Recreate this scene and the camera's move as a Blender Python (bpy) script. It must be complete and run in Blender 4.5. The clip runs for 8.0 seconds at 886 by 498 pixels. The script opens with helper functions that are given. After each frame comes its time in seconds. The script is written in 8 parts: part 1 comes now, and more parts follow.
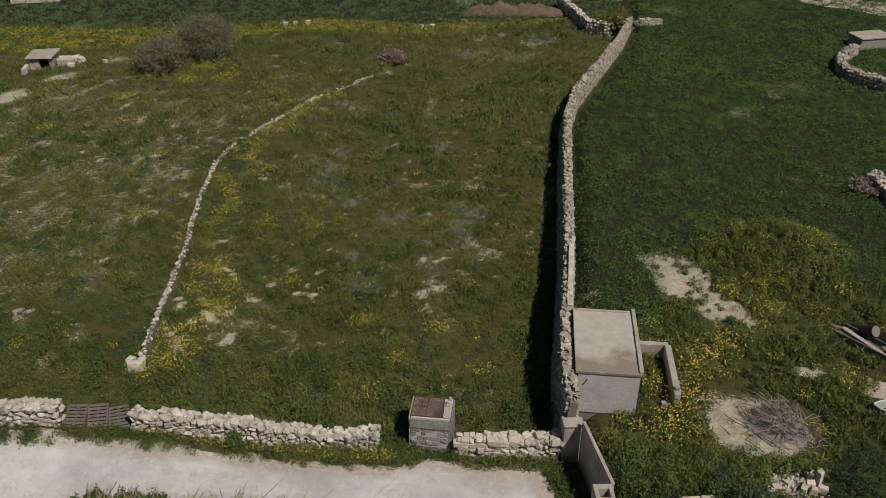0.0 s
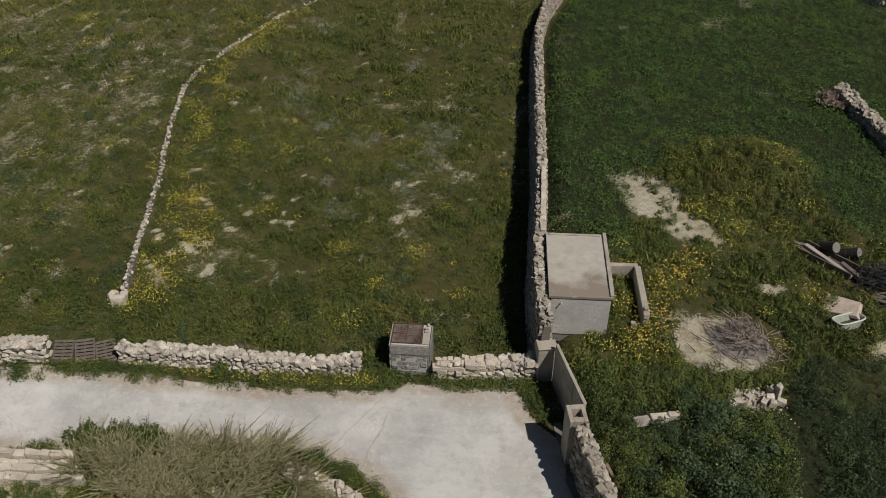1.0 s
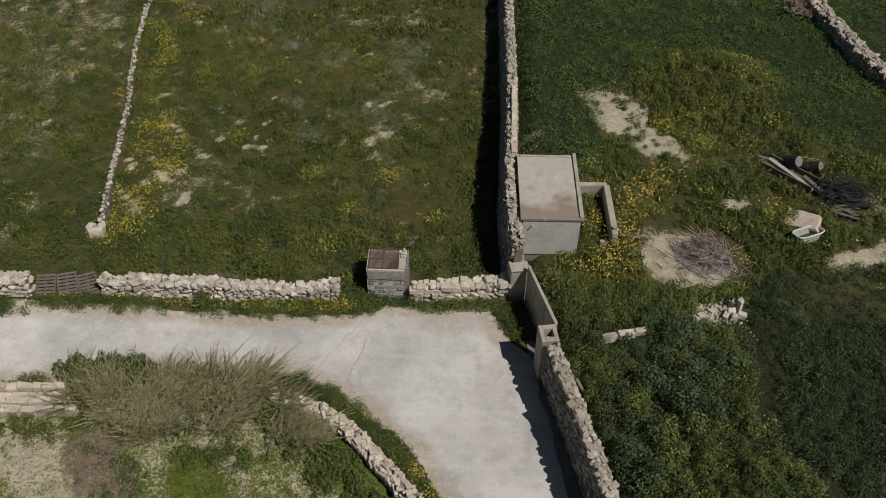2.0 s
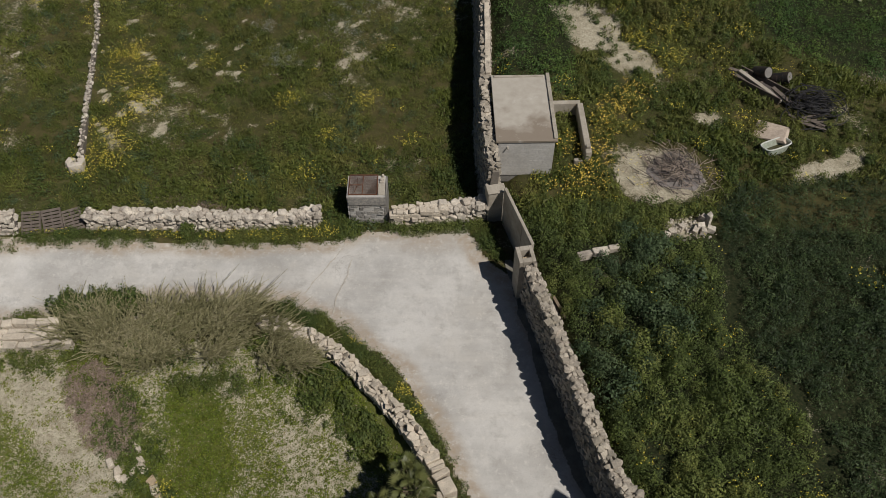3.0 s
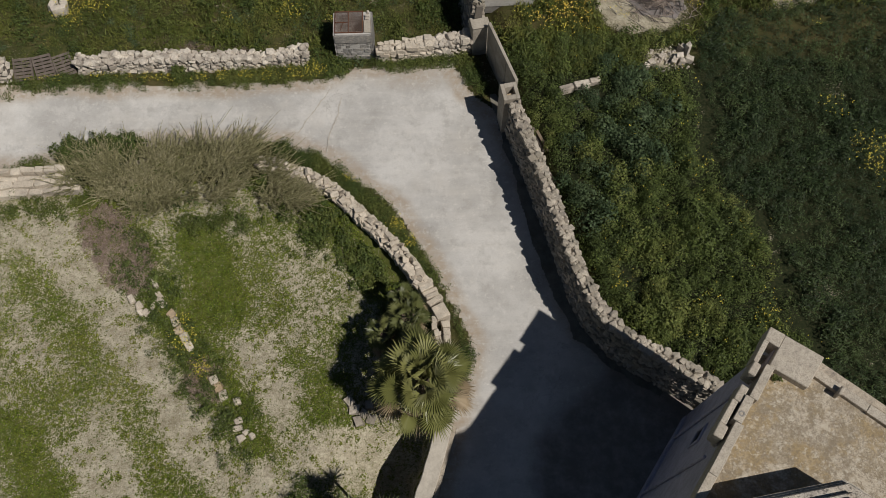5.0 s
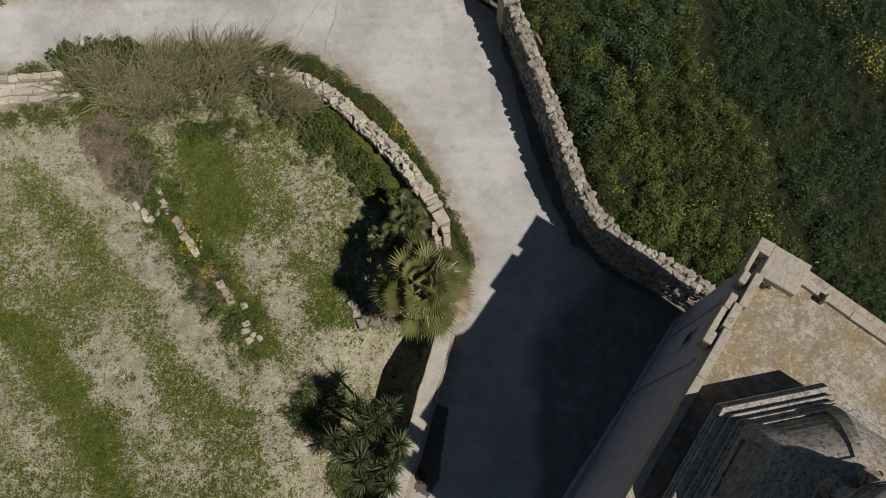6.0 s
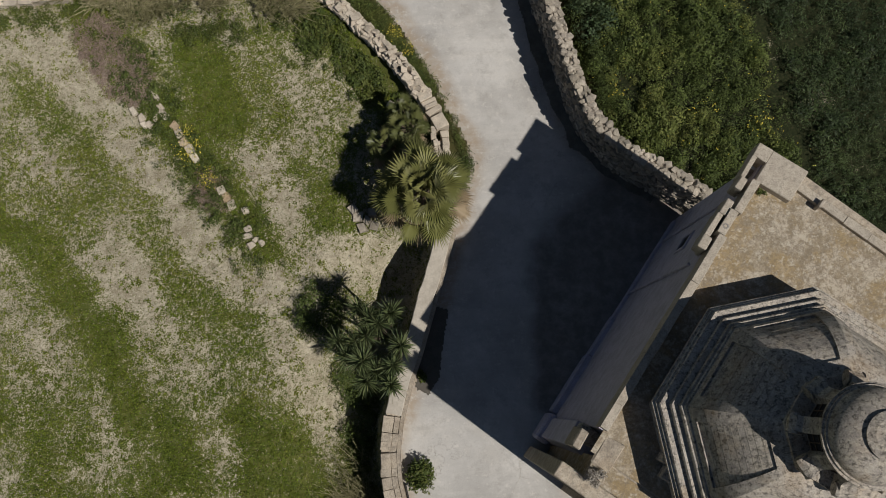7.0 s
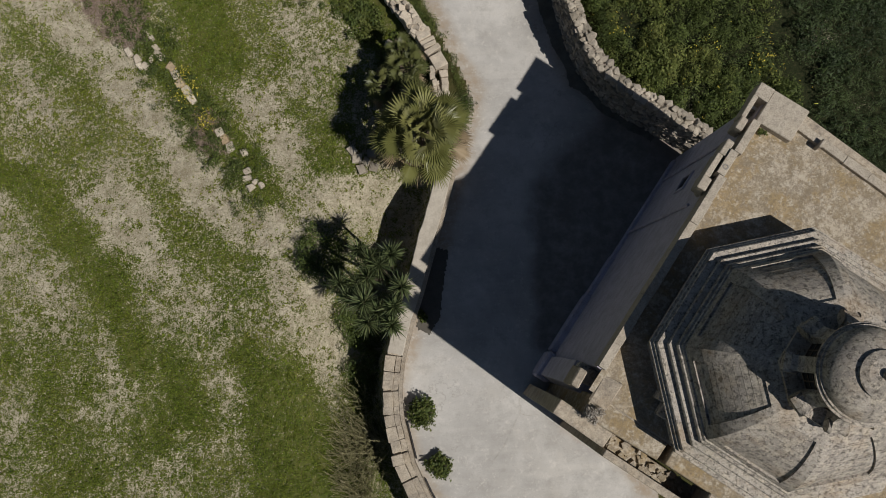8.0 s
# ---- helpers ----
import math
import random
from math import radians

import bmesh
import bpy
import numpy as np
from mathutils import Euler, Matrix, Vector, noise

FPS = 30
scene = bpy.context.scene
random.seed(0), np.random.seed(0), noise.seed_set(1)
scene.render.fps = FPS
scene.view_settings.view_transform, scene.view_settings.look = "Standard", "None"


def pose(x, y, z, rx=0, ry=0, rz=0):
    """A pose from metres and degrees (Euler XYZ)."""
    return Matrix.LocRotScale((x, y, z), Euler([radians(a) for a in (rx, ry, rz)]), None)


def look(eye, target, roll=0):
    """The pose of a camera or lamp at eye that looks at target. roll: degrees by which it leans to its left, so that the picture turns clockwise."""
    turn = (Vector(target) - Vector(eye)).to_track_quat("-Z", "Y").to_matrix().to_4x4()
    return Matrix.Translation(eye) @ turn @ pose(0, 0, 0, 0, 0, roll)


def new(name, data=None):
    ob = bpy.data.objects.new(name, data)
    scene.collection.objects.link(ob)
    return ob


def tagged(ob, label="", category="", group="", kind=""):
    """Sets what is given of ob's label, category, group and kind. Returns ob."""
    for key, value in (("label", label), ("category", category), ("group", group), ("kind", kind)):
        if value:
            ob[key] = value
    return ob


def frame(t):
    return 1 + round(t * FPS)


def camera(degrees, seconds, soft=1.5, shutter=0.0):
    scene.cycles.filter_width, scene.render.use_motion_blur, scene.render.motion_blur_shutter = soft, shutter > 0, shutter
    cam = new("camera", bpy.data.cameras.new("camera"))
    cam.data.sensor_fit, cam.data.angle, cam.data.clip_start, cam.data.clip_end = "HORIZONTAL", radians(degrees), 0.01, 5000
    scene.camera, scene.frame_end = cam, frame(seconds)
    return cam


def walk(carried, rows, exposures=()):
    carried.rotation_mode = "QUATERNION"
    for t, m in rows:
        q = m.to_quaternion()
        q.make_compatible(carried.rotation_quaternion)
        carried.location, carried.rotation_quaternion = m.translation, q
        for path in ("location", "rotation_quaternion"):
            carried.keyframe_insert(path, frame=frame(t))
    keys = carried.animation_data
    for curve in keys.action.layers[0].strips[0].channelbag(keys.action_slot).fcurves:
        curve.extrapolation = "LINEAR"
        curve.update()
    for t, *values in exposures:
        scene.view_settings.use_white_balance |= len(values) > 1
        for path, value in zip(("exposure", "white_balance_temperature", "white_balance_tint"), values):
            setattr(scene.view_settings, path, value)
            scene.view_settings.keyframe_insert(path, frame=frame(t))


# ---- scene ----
# Camera: a drone that climbs slowly over a country lane and tilts its lens down.
cam = camera(54.6, 8.0, 0.6)
PATH = [
    (0, (0.981, -0.284, 25.386), (0.763, 1.398, 24.326), -0.0),
    (0.5, (0.884, -0.235, 26.06), (0.703, 1.392, 24.912), -0.0),
    (1, (0.836, -0.169, 26.786), (0.696, 1.388, 25.539), 0.0),
    (1.5, (0.809, -0.08, 27.524), (0.707, 1.403, 26.187), 0.1),
    (2.8, (0.803, 0.082, 29.32), (0.781, 1.349, 27.772), -0.1),
    (3, (0.789, 0.101, 29.608), (0.776, 1.333, 28.033), -0.2),
    (3.5, (0.748, 0.119, 30.329), (0.754, 1.259, 28.686), -0.3),
    (4, (0.725, 0.13, 31.019), (0.74, 1.169, 29.31), -0.4),
    (4.5, (0.657, 0.25, 31.594), (0.675, 1.189, 29.828), -0.3),
    (5.8, (0.477, 0.749, 32.862), (0.498, 1.391, 30.968), 0.1),
    (6, (0.468, 0.806, 32.957), (0.488, 1.4, 31.048), 0.1),
    (6.5, (0.464, 0.956, 33.176), (0.483, 1.441, 31.236), 0.2),
    (7, (0.47, 1.056, 33.312), (0.484, 1.416, 31.345), 0.1),
    (7.5, (0.471, 1.156, 33.364), (0.482, 1.424, 31.382), 0.1),
    (8, (0.464, 1.2, 33.434), (0.473, 1.415, 31.446), -0.1),
]
EXPOSURE = -0.39
walk(cam, [(t, look(eye, target, roll)) for t, eye, target, roll in PATH], [(0.0, EXPOSURE), (3.0, EXPOSURE), (8.0, EXPOSURE - 0.07)])

# ---- light: clear spring midday, sun from the south-east side ----
TO_SUN = Vector((0.556, -0.445, 1.0)).normalized()
world = bpy.data.worlds.new("sky")
scene.world = world
world.use_nodes = True
sky = world.node_tree.nodes.new("ShaderNodeTexSky")
sky.sky_type = "NISHITA"
sky.sun_disc = False
sky.sun_elevation = math.asin(TO_SUN.z)
sky.sun_rotation = math.atan2(TO_SUN.x, TO_SUN.y)
sky.air_density, sky.dust_density = 0.95, 0.3
bg = world.node_tree.nodes["Background"]
bg.inputs["Strength"].default_value = 0.037
world.node_tree.links.new(sky.outputs[0], bg.inputs["Color"])
sun_data = bpy.data.lights.new("sun", "SUN")
sun_data.energy = 5.0
sun_data.angle = radians(0.53)
sun_data.color = (1.0, 0.952, 0.89)
sun = new("sun", sun_data)
sun.matrix_world = look(TO_SUN * 200, (0, 0, 0))


# ---- materials ----
class Mat:
    """A node material with a few short-hands."""

    def __init__(self, name, rough=0.9, spec=0.2):
        self.m = bpy.data.materials.new(name)
        self.m.use_nodes = True
        self.t = self.m.node_tree
        self.b = self.t.nodes["Principled BSDF"]
        self.b.inputs["Roughness"].default_value = rough
        self.b.inputs["Specular IOR Level"].default_value = spec
        self.pos = self.t.nodes.new("ShaderNodeNewGeometry")

    def node(self, kind, **sets):
        n = self.t.nodes.new(kind)
        for k, v in sets.items():
            n.inputs[k].default_value = v
        return n

    def link(self, a, b):
        self.t.links.new(a, b)

    def noise(self, scale, detail=4.0, rough=0.55, vector=None):
        n = self.node("ShaderNodeTexNoise", Scale=scale, Detail=detail, Roughness=rough)
        self.link(vector or self.pos.outputs["Position"], n.inputs["Vector"])
        return n.outputs["Fac"]

    def stretch(self, sx, sy, sz, turn=0.0):
        n = self.node("ShaderNodeMapping")
        n.inputs["Scale"].default_value = (sx, sy, sz)
        n.inputs["Rotation"].default_value = (0, 0, turn)
        self.link(self.pos.outputs["Position"], n.inputs["Vector"])
        return n.outputs[0]

    def ramp(self, fac, *stops):
        n = self.t.nodes.new("ShaderNodeValToRGB")
        e = n.color_ramp.elements
        while len(e) < len(stops):
            e.new(0.5)
        for el, (p, c) in zip(e, stops):
            el.position = p
            el.color = (*c, 1) if isinstance(c, tuple) else (c, c, c, 1)
        self.link(fac, n.inputs[0])
        return n.outputs[0]

    def mix(self, fac, a, b, mode="MIX"):
        n = self.t.nodes.new("ShaderNodeMix")
        n.data_type, n.blend_type = "RGBA", mode
        n.clamp_factor = True
        for sock, v in ((n.inputs[0], fac), (n.inputs[6], a), (n.inputs[7], b)):
            if isinstance(v, bpy.types.NodeSocket):
                self.link(v, sock)
            elif isinstance(v, tuple):
                sock.default_value = (*v, 1)
            else:
                sock.default_value = v
        return n.outputs[2]

    def math(self, op, a, b=0.0, clamp=False):
        n = self.t.nodes.new("ShaderNodeMath")
        n.operation, n.use_clamp = op, clamp
        for sock, v in zip(n.inputs, (a, b)):
            if isinstance(v, bpy.types.NodeSocket):
                self.link(v, sock)
            else:
                sock.default_value = v
        return n.outputs[0]

    def attr(self, name):
        n = self.t.nodes.new("ShaderNodeAttribute")
        n.attribute_name = name
        return n

    def vary(self):
        """A number for each separate piece, whether an object or an island."""
        o = self.t.nodes.new("ShaderNodeObjectInfo")
        s = self.math("ADD", o.outputs["Random"], self.pos.outputs["Random Per Island"])
        return self.math("FRACT", s)

    def color(self, c):
        if isinstance(c, tuple):
            self.b.inputs["Base Color"].default_value = (*c, 1)
        else:
            self.link(c, self.b.inputs["Base Color"])
        return self

    def bump(self, height, strength=0.4, dist=0.02):
        n = self.node("ShaderNodeBump", Strength=strength, Distance=dist)
        self.link(height, n.inputs["Height"])
        self.link(n.outputs[0], self.b.inputs["Normal"])
        return self


def stone_material(name, light, dark, moss=0.0, rust=0.0, weather=(0.14, 0.125, 0.11), lichen=0.0):
    """Weathered limestone: a tone for each stone, grey lichen blotches, pitted grain."""
    m = Mat(name, 0.92, 0.15)
    tone = m.mix(m.vary(), dark, light)
    blotch = m.ramp(m.noise(2.3, 5, 0.65), (0.42, 0.0), (0.68, 1.0))
    c = m.mix(m.math("MULTIPLY", blotch, 0.55), tone, weather)
    if lichen:
        c = m.mix(m.math("MULTIPLY", m.ramp(m.noise(5.2, 6, 0.8), (0.5, 0.0), (0.57, 1.0)), lichen), c, (0.56, 0.5, 0.41))
        c = m.mix(m.math("MULTIPLY", m.ramp(m.noise(8.7, 5, 0.8), (0.52, 0.0), (0.59, 1.0)), lichen), c, (0.1, 0.09, 0.08))
    fine = m.noise(28, 4, 0.7)
    c = m.mix(m.ramp(fine, (0.3, 0.55), (0.55, 0.0)), c, (0.1, 0.09, 0.08))
    if rust:
        c = m.mix(m.math("MULTIPLY", m.ramp(m.noise(1.1, 4), (0.5, 0.0), (0.72, 1.0)), rust), c, (0.32, 0.19, 0.06))
    if moss:
        c = m.mix(m.math("MULTIPLY", m.ramp(m.noise(0.7, 5, 0.7), (0.5, 0.0), (0.65, 1.0)), moss), c, (0.07, 0.075, 0.035))
    return m.color(c).bump(fine, 0.5, 0.03).m


def leaf_material(name, a, b, c, dry=0.0, trans=0.25, speck=0.7, rough=0.6, soft=0.0):
    """Foliage: hue by plant (attribute tint) and by leaf, some light let through."""
    m = Mat(name, rough, 0.25 if rough > 0.5 else 0.5)
    tint = m.attr("tint").outputs["Fac"]
    col = m.ramp(tint, (0.0, a), (0.5, b), (1.0, c))
    col = m.mix(m.ramp(m.pos.outputs["Random Per Island"], (0.0, 0.0), (1.0, 0.5)), col, tuple(1.9 * v for v in b))
    own = m.math("FRACT", m.math("MULTIPLY", m.pos.outputs["Random Per Island"], 7.31))
    col = m.mix(1.0, col, m.ramp(own, (0.0, 1 - 0.5 * speck), (0.6, 1.0), (1.0, 1 + 0.55 * speck)), "MULTIPLY")
    if dry:
        col = m.mix(m.math("MULTIPLY", m.ramp(m.noise(0.35, 4), (0.45, 0.0), (0.7, 1.0)), dry), col, (0.17, 0.116, 0.054))
    m.color(col)
    tr = m.t.nodes.new("ShaderNodeBsdfTranslucent")
    m.link(col, tr.inputs["Color"])
    if soft:
        # curled blades too fine to model turn part of each leaf upwards
        up = m.t.nodes.new("ShaderNodeMix")
        up.data_type = "VECTOR"
        up.inputs[0].default_value = soft
        m.link(m.pos.outputs["Normal"], up.inputs[4])
        up.inputs[5].default_value = (0, 0, 1)
        unit = m.t.nodes.new("ShaderNodeVectorMath")
        unit.operation = "NORMALIZE"
        m.link(up.outputs[1], unit.inputs[0])
        m.link(unit.outputs[0], m.b.inputs["Normal"])
    mx = m.t.nodes.new("ShaderNodeMixShader")
    mx.inputs[0].default_value = trans
    out = m.t.nodes["Material Output"]
    m.link(m.b.outputs[0], mx.inputs[1])
    m.link(tr.outputs[0], mx.inputs[2])
    m.link(mx.outputs[0], out.inputs["Surface"])
    return m.m


def plain_material(name, col, rough=0.7, metal=0.0, wear=(0.1, 0.08, 0.06), amount=0.4, scale=6.0, spec=0.3):
    m = Mat(name, rough, spec)
    m.b.inputs["Metallic"].default_value = metal
    f = m.noise(scale, 5, 0.65)
    c = m.mix(m.math("MULTIPLY", m.ramp(f, (0.4, 0.0), (0.7, 1.0)), amount), col, wear)
    c = m.mix(m.ramp(m.noise(scale * 9, 3), (0.35, 0.35), (0.6, 0.0)), c, tuple(0.6 * v for v in col))
    return m.color(c).bump(f, 0.3, 0.01).m


RUBBLE = stone_material("rubble_limestone", (0.7, 0.63, 0.53), (0.46, 0.4, 0.33))
RUBBLE_CREAM = stone_material("cream_limestone", (0.66, 0.58, 0.47), (0.5, 0.43, 0.34), weather=(0.3, 0.265, 0.22))
RUBBLE_GREY = stone_material("grey_rubble", (0.55, 0.485, 0.395), (0.31, 0.27, 0.215), moss=0.2)
RUBBLE_OCHRE = stone_material("ochre_blocks", (0.62, 0.52, 0.38), (0.42, 0.31, 0.19), rust=0.4)
CORE = stone_material("wall_core", (0.2, 0.175, 0.145), (0.13, 0.11, 0.09))
ASHLAR = stone_material("ashlar_limestone", (0.5, 0.43, 0.335), (0.4, 0.34, 0.265), rust=0.15, lichen=0.35)
ASHLAR_PALE = stone_material("pale_coping_stone", (0.5, 0.445, 0.365), (0.43, 0.38, 0.31), rust=0.1, weather=(0.3, 0.265, 0.215), lichen=0.3)
ASHLAR_DARK = stone_material("weathered_ashlar", (0.5, 0.455, 0.395), (0.38, 0.345, 0.3), moss=0.15, rust=0.3, weather=(0.19, 0.17, 0.155), lichen=0.85)
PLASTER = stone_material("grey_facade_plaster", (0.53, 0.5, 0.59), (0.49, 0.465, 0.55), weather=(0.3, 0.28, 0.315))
TANK_BLOCK = stone_material("stained_tank_blocks", (0.34, 0.325, 0.3), (0.22, 0.21, 0.195), weather=(0.15, 0.145, 0.135), lichen=0.3)
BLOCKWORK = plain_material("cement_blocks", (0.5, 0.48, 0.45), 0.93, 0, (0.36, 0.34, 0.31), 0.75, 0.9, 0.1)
DARK_BLOCK = stone_material("dark_blocks", (0.33, 0.315, 0.295), (0.22, 0.21, 0.195))
CONCRETE = plain_material("old_concrete", (0.4, 0.36, 0.3), 0.9, 0, (0.2, 0.17, 0.13), 0.7, 1.6, 0.15)
CEMENT = plain_material("worn_cement", (0.5, 0.455, 0.385), 0.92, 0, (0.31, 0.275, 0.225), 0.7, 1.8, 0.12)
RUST = plain_material("rusty_iron", (0.12, 0.055, 0.035), 0.85, 0.2, (0.2, 0.09, 0.04), 0.6, 8)
WOOD_GREY = plain_material("weathered_wood", (0.15, 0.125, 0.105), 0.9, 0, (0.07, 0.055, 0.045), 0.7, 5, 0.15)
TWIG = plain_material("dry_twigs", (0.33, 0.27, 0.222), 0.9, 0, (0.08, 0.06, 0.05), 0.6, 9, 0.1)
BLACK_HOSE = plain_material("black_plastic", (0.02, 0.02, 0.022), 0.45, 0, (0.07, 0.06, 0.055), 0.5, 4)
BATH = plain_material("pale_green_enamel", (0.38, 0.42, 0.35), 0.45, 0, (0.16, 0.14, 0.09), 0.8, 3)
GLASS_DARK = plain_material("dark_glass", (0.02, 0.022, 0.025), 0.12, 0, (0.05, 0.05, 0.05), 0.3, 3, 0.5)
WINDOW_WOOD = plain_material("brown_window_wood", (0.09, 0.06, 0.04), 0.7)
BARK = plain_material("palm_bark", (0.13, 0.1, 0.075), 0.95, 0, (0.05, 0.04, 0.03), 0.7, 12, 0.1)

HERB = leaf_material("field_herbs", (0.036, 0.058, 0.012), (0.088, 0.105, 0.021), (0.175, 0.16, 0.042), dry=0.4, speck=0.55, soft=0.2)
GRASS = leaf_material("field_grass", (0.038, 0.058, 0.01), (0.1, 0.116, 0.023), (0.205, 0.195, 0.055), dry=0.22, speck=0.5, soft=0.3)
GRASS_FAR = leaf_material("far_field_grass", (0.038, 0.058, 0.008), (0.08, 0.094, 0.017), (0.16, 0.152, 0.04), dry=0.2, speck=0.45, soft=0.42)
CROP = leaf_material("clover_crop", (0.034, 0.068, 0.02), (0.058, 0.1, 0.022), (0.106, 0.145, 0.03), speck=0.5, soft=0.25)
GLAUCOUS = leaf_material("blue_green_leaves", (0.038, 0.064, 0.029), (0.06, 0.09, 0.041), (0.1, 0.13, 0.06), speck=0.6)
BEAN = leaf_material("bean_leaves", (0.021, 0.034, 0.014), (0.033, 0.053, 0.018), (0.07, 0.094, 0.031), rough=0.55, soft=0.3)
WEED = leaf_material("verge_weeds", (0.042, 0.067, 0.018), (0.072, 0.094, 0.022), (0.12, 0.128, 0.032), soft=0.25)
MALLOW = leaf_material("dark_bushes", (0.044, 0.063, 0.021), (0.094, 0.122, 0.031), (0.19, 0.2, 0.058))
WHEAT = leaf_material("young_wheat", (0.058, 0.092, 0.034), (0.075, 0.112, 0.042), (0.096, 0.132, 0.05), speck=0.3, soft=0.7)
TURF = leaf_material("short_turf", (0.056, 0.09, 0.009), (0.108, 0.136, 0.015), (0.175, 0.165, 0.036), speck=0.75)
REED = leaf_material("dry_reeds", (0.115, 0.112, 0.05), (0.236, 0.22, 0.116), (0.39, 0.348, 0.225), trans=0.2)
PALM = leaf_material("palm_fronds", (0.036, 0.043, 0.013), (0.084, 0.087, 0.027), (0.18, 0.17, 0.068), trans=0.12, rough=0.42)
# darker copy of the palm greens, with the small palms' shade in the colour
PALM_SHADED = leaf_material("shaded_palm_fronds", (0.025, 0.033, 0.011), (0.056, 0.062, 0.02), (0.12, 0.12, 0.046), trans=0.12, rough=0.5)
PALM_DRY = leaf_material("dead_palm_fronds", (0.1, 0.08, 0.05), (0.16, 0.125, 0.08), (0.25, 0.2, 0.135), trans=0.1)
YUCCA = leaf_material("sword_leaves", (0.045, 0.066, 0.028), (0.075, 0.096, 0.038), (0.15, 0.16, 0.07), trans=0.1)
OLIVE = leaf_material("grey_tree_leaves", (0.1, 0.1, 0.06), (0.16, 0.155, 0.09), (0.24, 0.225, 0.14), speck=0.6)
PALE_TWIGS = leaf_material("bleached_twigs", (0.24, 0.22, 0.19), (0.34, 0.31, 0.27), (0.45, 0.42, 0.37), speck=0.5)
SCRUB = leaf_material("brown_scrub", (0.15, 0.112, 0.09), (0.22, 0.166, 0.134), (0.31, 0.245, 0.2), speck=0.4)
GREYPLANT = leaf_material("grey_flowers", (0.17, 0.18, 0.14), (0.27, 0.27, 0.225), (0.42, 0.405, 0.36), soft=0.5)
PETAL = leaf_material("yellow_petals", (0.46, 0.37, 0.03), (0.55, 0.46, 0.06), (0.62, 0.55, 0.13), trans=0.2, soft=0.6)
PETAL_BELT = leaf_material("belt_petals", (0.34, 0.27, 0.03), (0.42, 0.34, 0.05), (0.5, 0.42, 0.09), trans=0.2, soft=0.6)
PETAL_ORANGE = leaf_material("orange_petals", (0.58, 0.38, 0.05), (0.64, 0.46, 0.08), (0.72, 0.56, 0.16), trans=0.2, soft=0.6)


# ---- terrain and plan functions ----
RNG = np.random.default_rng(7)
LATTICE = np.random.default_rng(3).random((256, 256))


def smooth(v):
    v = np.clip(v, 0, 1)
    return v * v * (3 - 2 * v)


def fbm(x, y, size, octaves=4, seed=0):
    """Value noise in 0..1; size is the metres of the largest patches."""
    total, weight, out = 0.0, 1.0, 0.0
    for k in range(octaves):
        u, v = x / size * 2**k + 17.3 * k + seed * 31.7, y / size * 2**k + 9.1 * k + seed * 12.9
        i, j = np.floor(u).astype(int), np.floor(v).astype(int)
        fu, fv = smooth(u - i), smooth(v - j)
        i0, i1, j0, j1 = i % 256, (i + 1) % 256, j % 256, (j + 1) % 256
        out = out + weight * ((LATTICE[i0, j0] * (1 - fu) + LATTICE[i1, j0] * fu) * (1 - fv) + (LATTICE[i0, j1] * (1 - fu) + LATTICE[i1, j1] * fu) * fv)
        total, weight = total + weight, weight * 0.5
    return out / total


LANE_Y = (-40, 8.2, 9.0, 10.8, 12.0, 13.5, 15.5, 20, 22.3, 26, 33, 58, 62, 69, 76, 80, 120)
LANE_X = (12, 12.2, 10.9, 8.0, 7.0, 6.3, 5.9, 4.8, 4.2, 3.0, 2.8, 2.7, 3.3, 5.4, 7.3, 8.2, 9)
GARD_Y = (-40, -8, -4.7, -1.6, 0.5, 3.1, 7.8, 10.8, 12.1, 13.7, 15.8, 18.0, 19.4, 19.7, 19.9, 60)
GARD_X = (2.5, 0.6, -0.8, -1.68, -1.64, -0.77, 0.76, 1.12, 0.9, 0.06, -1.5, -3.44, -5.9, -6.65, -60, -60)


def wall_x(y):
    """The line of the dry walls east of the lane and of the big field."""
    return np.interp(y, LANE_Y, LANE_X)


def garden_x(y):
    """The line of the wall between the lane and the garden."""
    return np.interp(y, GARD_Y, GARD_X)


def garden_dip(x, y):
    """The garden lies deeper along the foot of its wall."""
    d = garden_x(y) - x
    deep = 0.85 + 1.2 * smooth((8.6 - y) / 2)
    return deep * smooth((d - 0.15) / 0.6) * smooth((5.0 - d) / 3.4) * smooth((13.5 - y) / 3)


def height(x, y):
    x, y = np.asarray(x, float), np.asarray(y, float)
    w, north = wall_x(y), 0.2 * smooth((y - 25.0) / 2.5)
    z = -0.8 + north
    z = z + smooth((x - w - 0.1) / 1.2) * (1.05 - north)
    z = z + 0.75 * smooth((x - w - 1) / 5) * smooth((27 - y) / 8)
    z = z + 1.5 * smooth((-x - 10) / 12) * smooth((y - 19) / 7)
    z = z - 0.5 * smooth((garden_x(y) - 0.15 - x) / 0.7) * smooth((17 - y) / 3)
    z = z - garden_dip(x, y)
    # mound of earth in the yard
    z = z + 1.6 * np.exp(-(((x - 13.8) / 3.0) ** 2 + ((y - 40.8) / 2.4) ** 2))
    return z


def inside(x, y, poly):
    """Whether points lie within a closed outline."""
    p = np.asarray(poly, float)
    res = np.zeros(np.shape(x), bool)
    for (x0, y0), (x1, y1) in zip(p, np.roll(p, -1, 0)):
        cross = (y0 > y) != (y1 > y)
        res ^= cross & (x < (x1 - x0) * (y - y0) / (y1 - y0 + 1e-12) + x0)
    return res


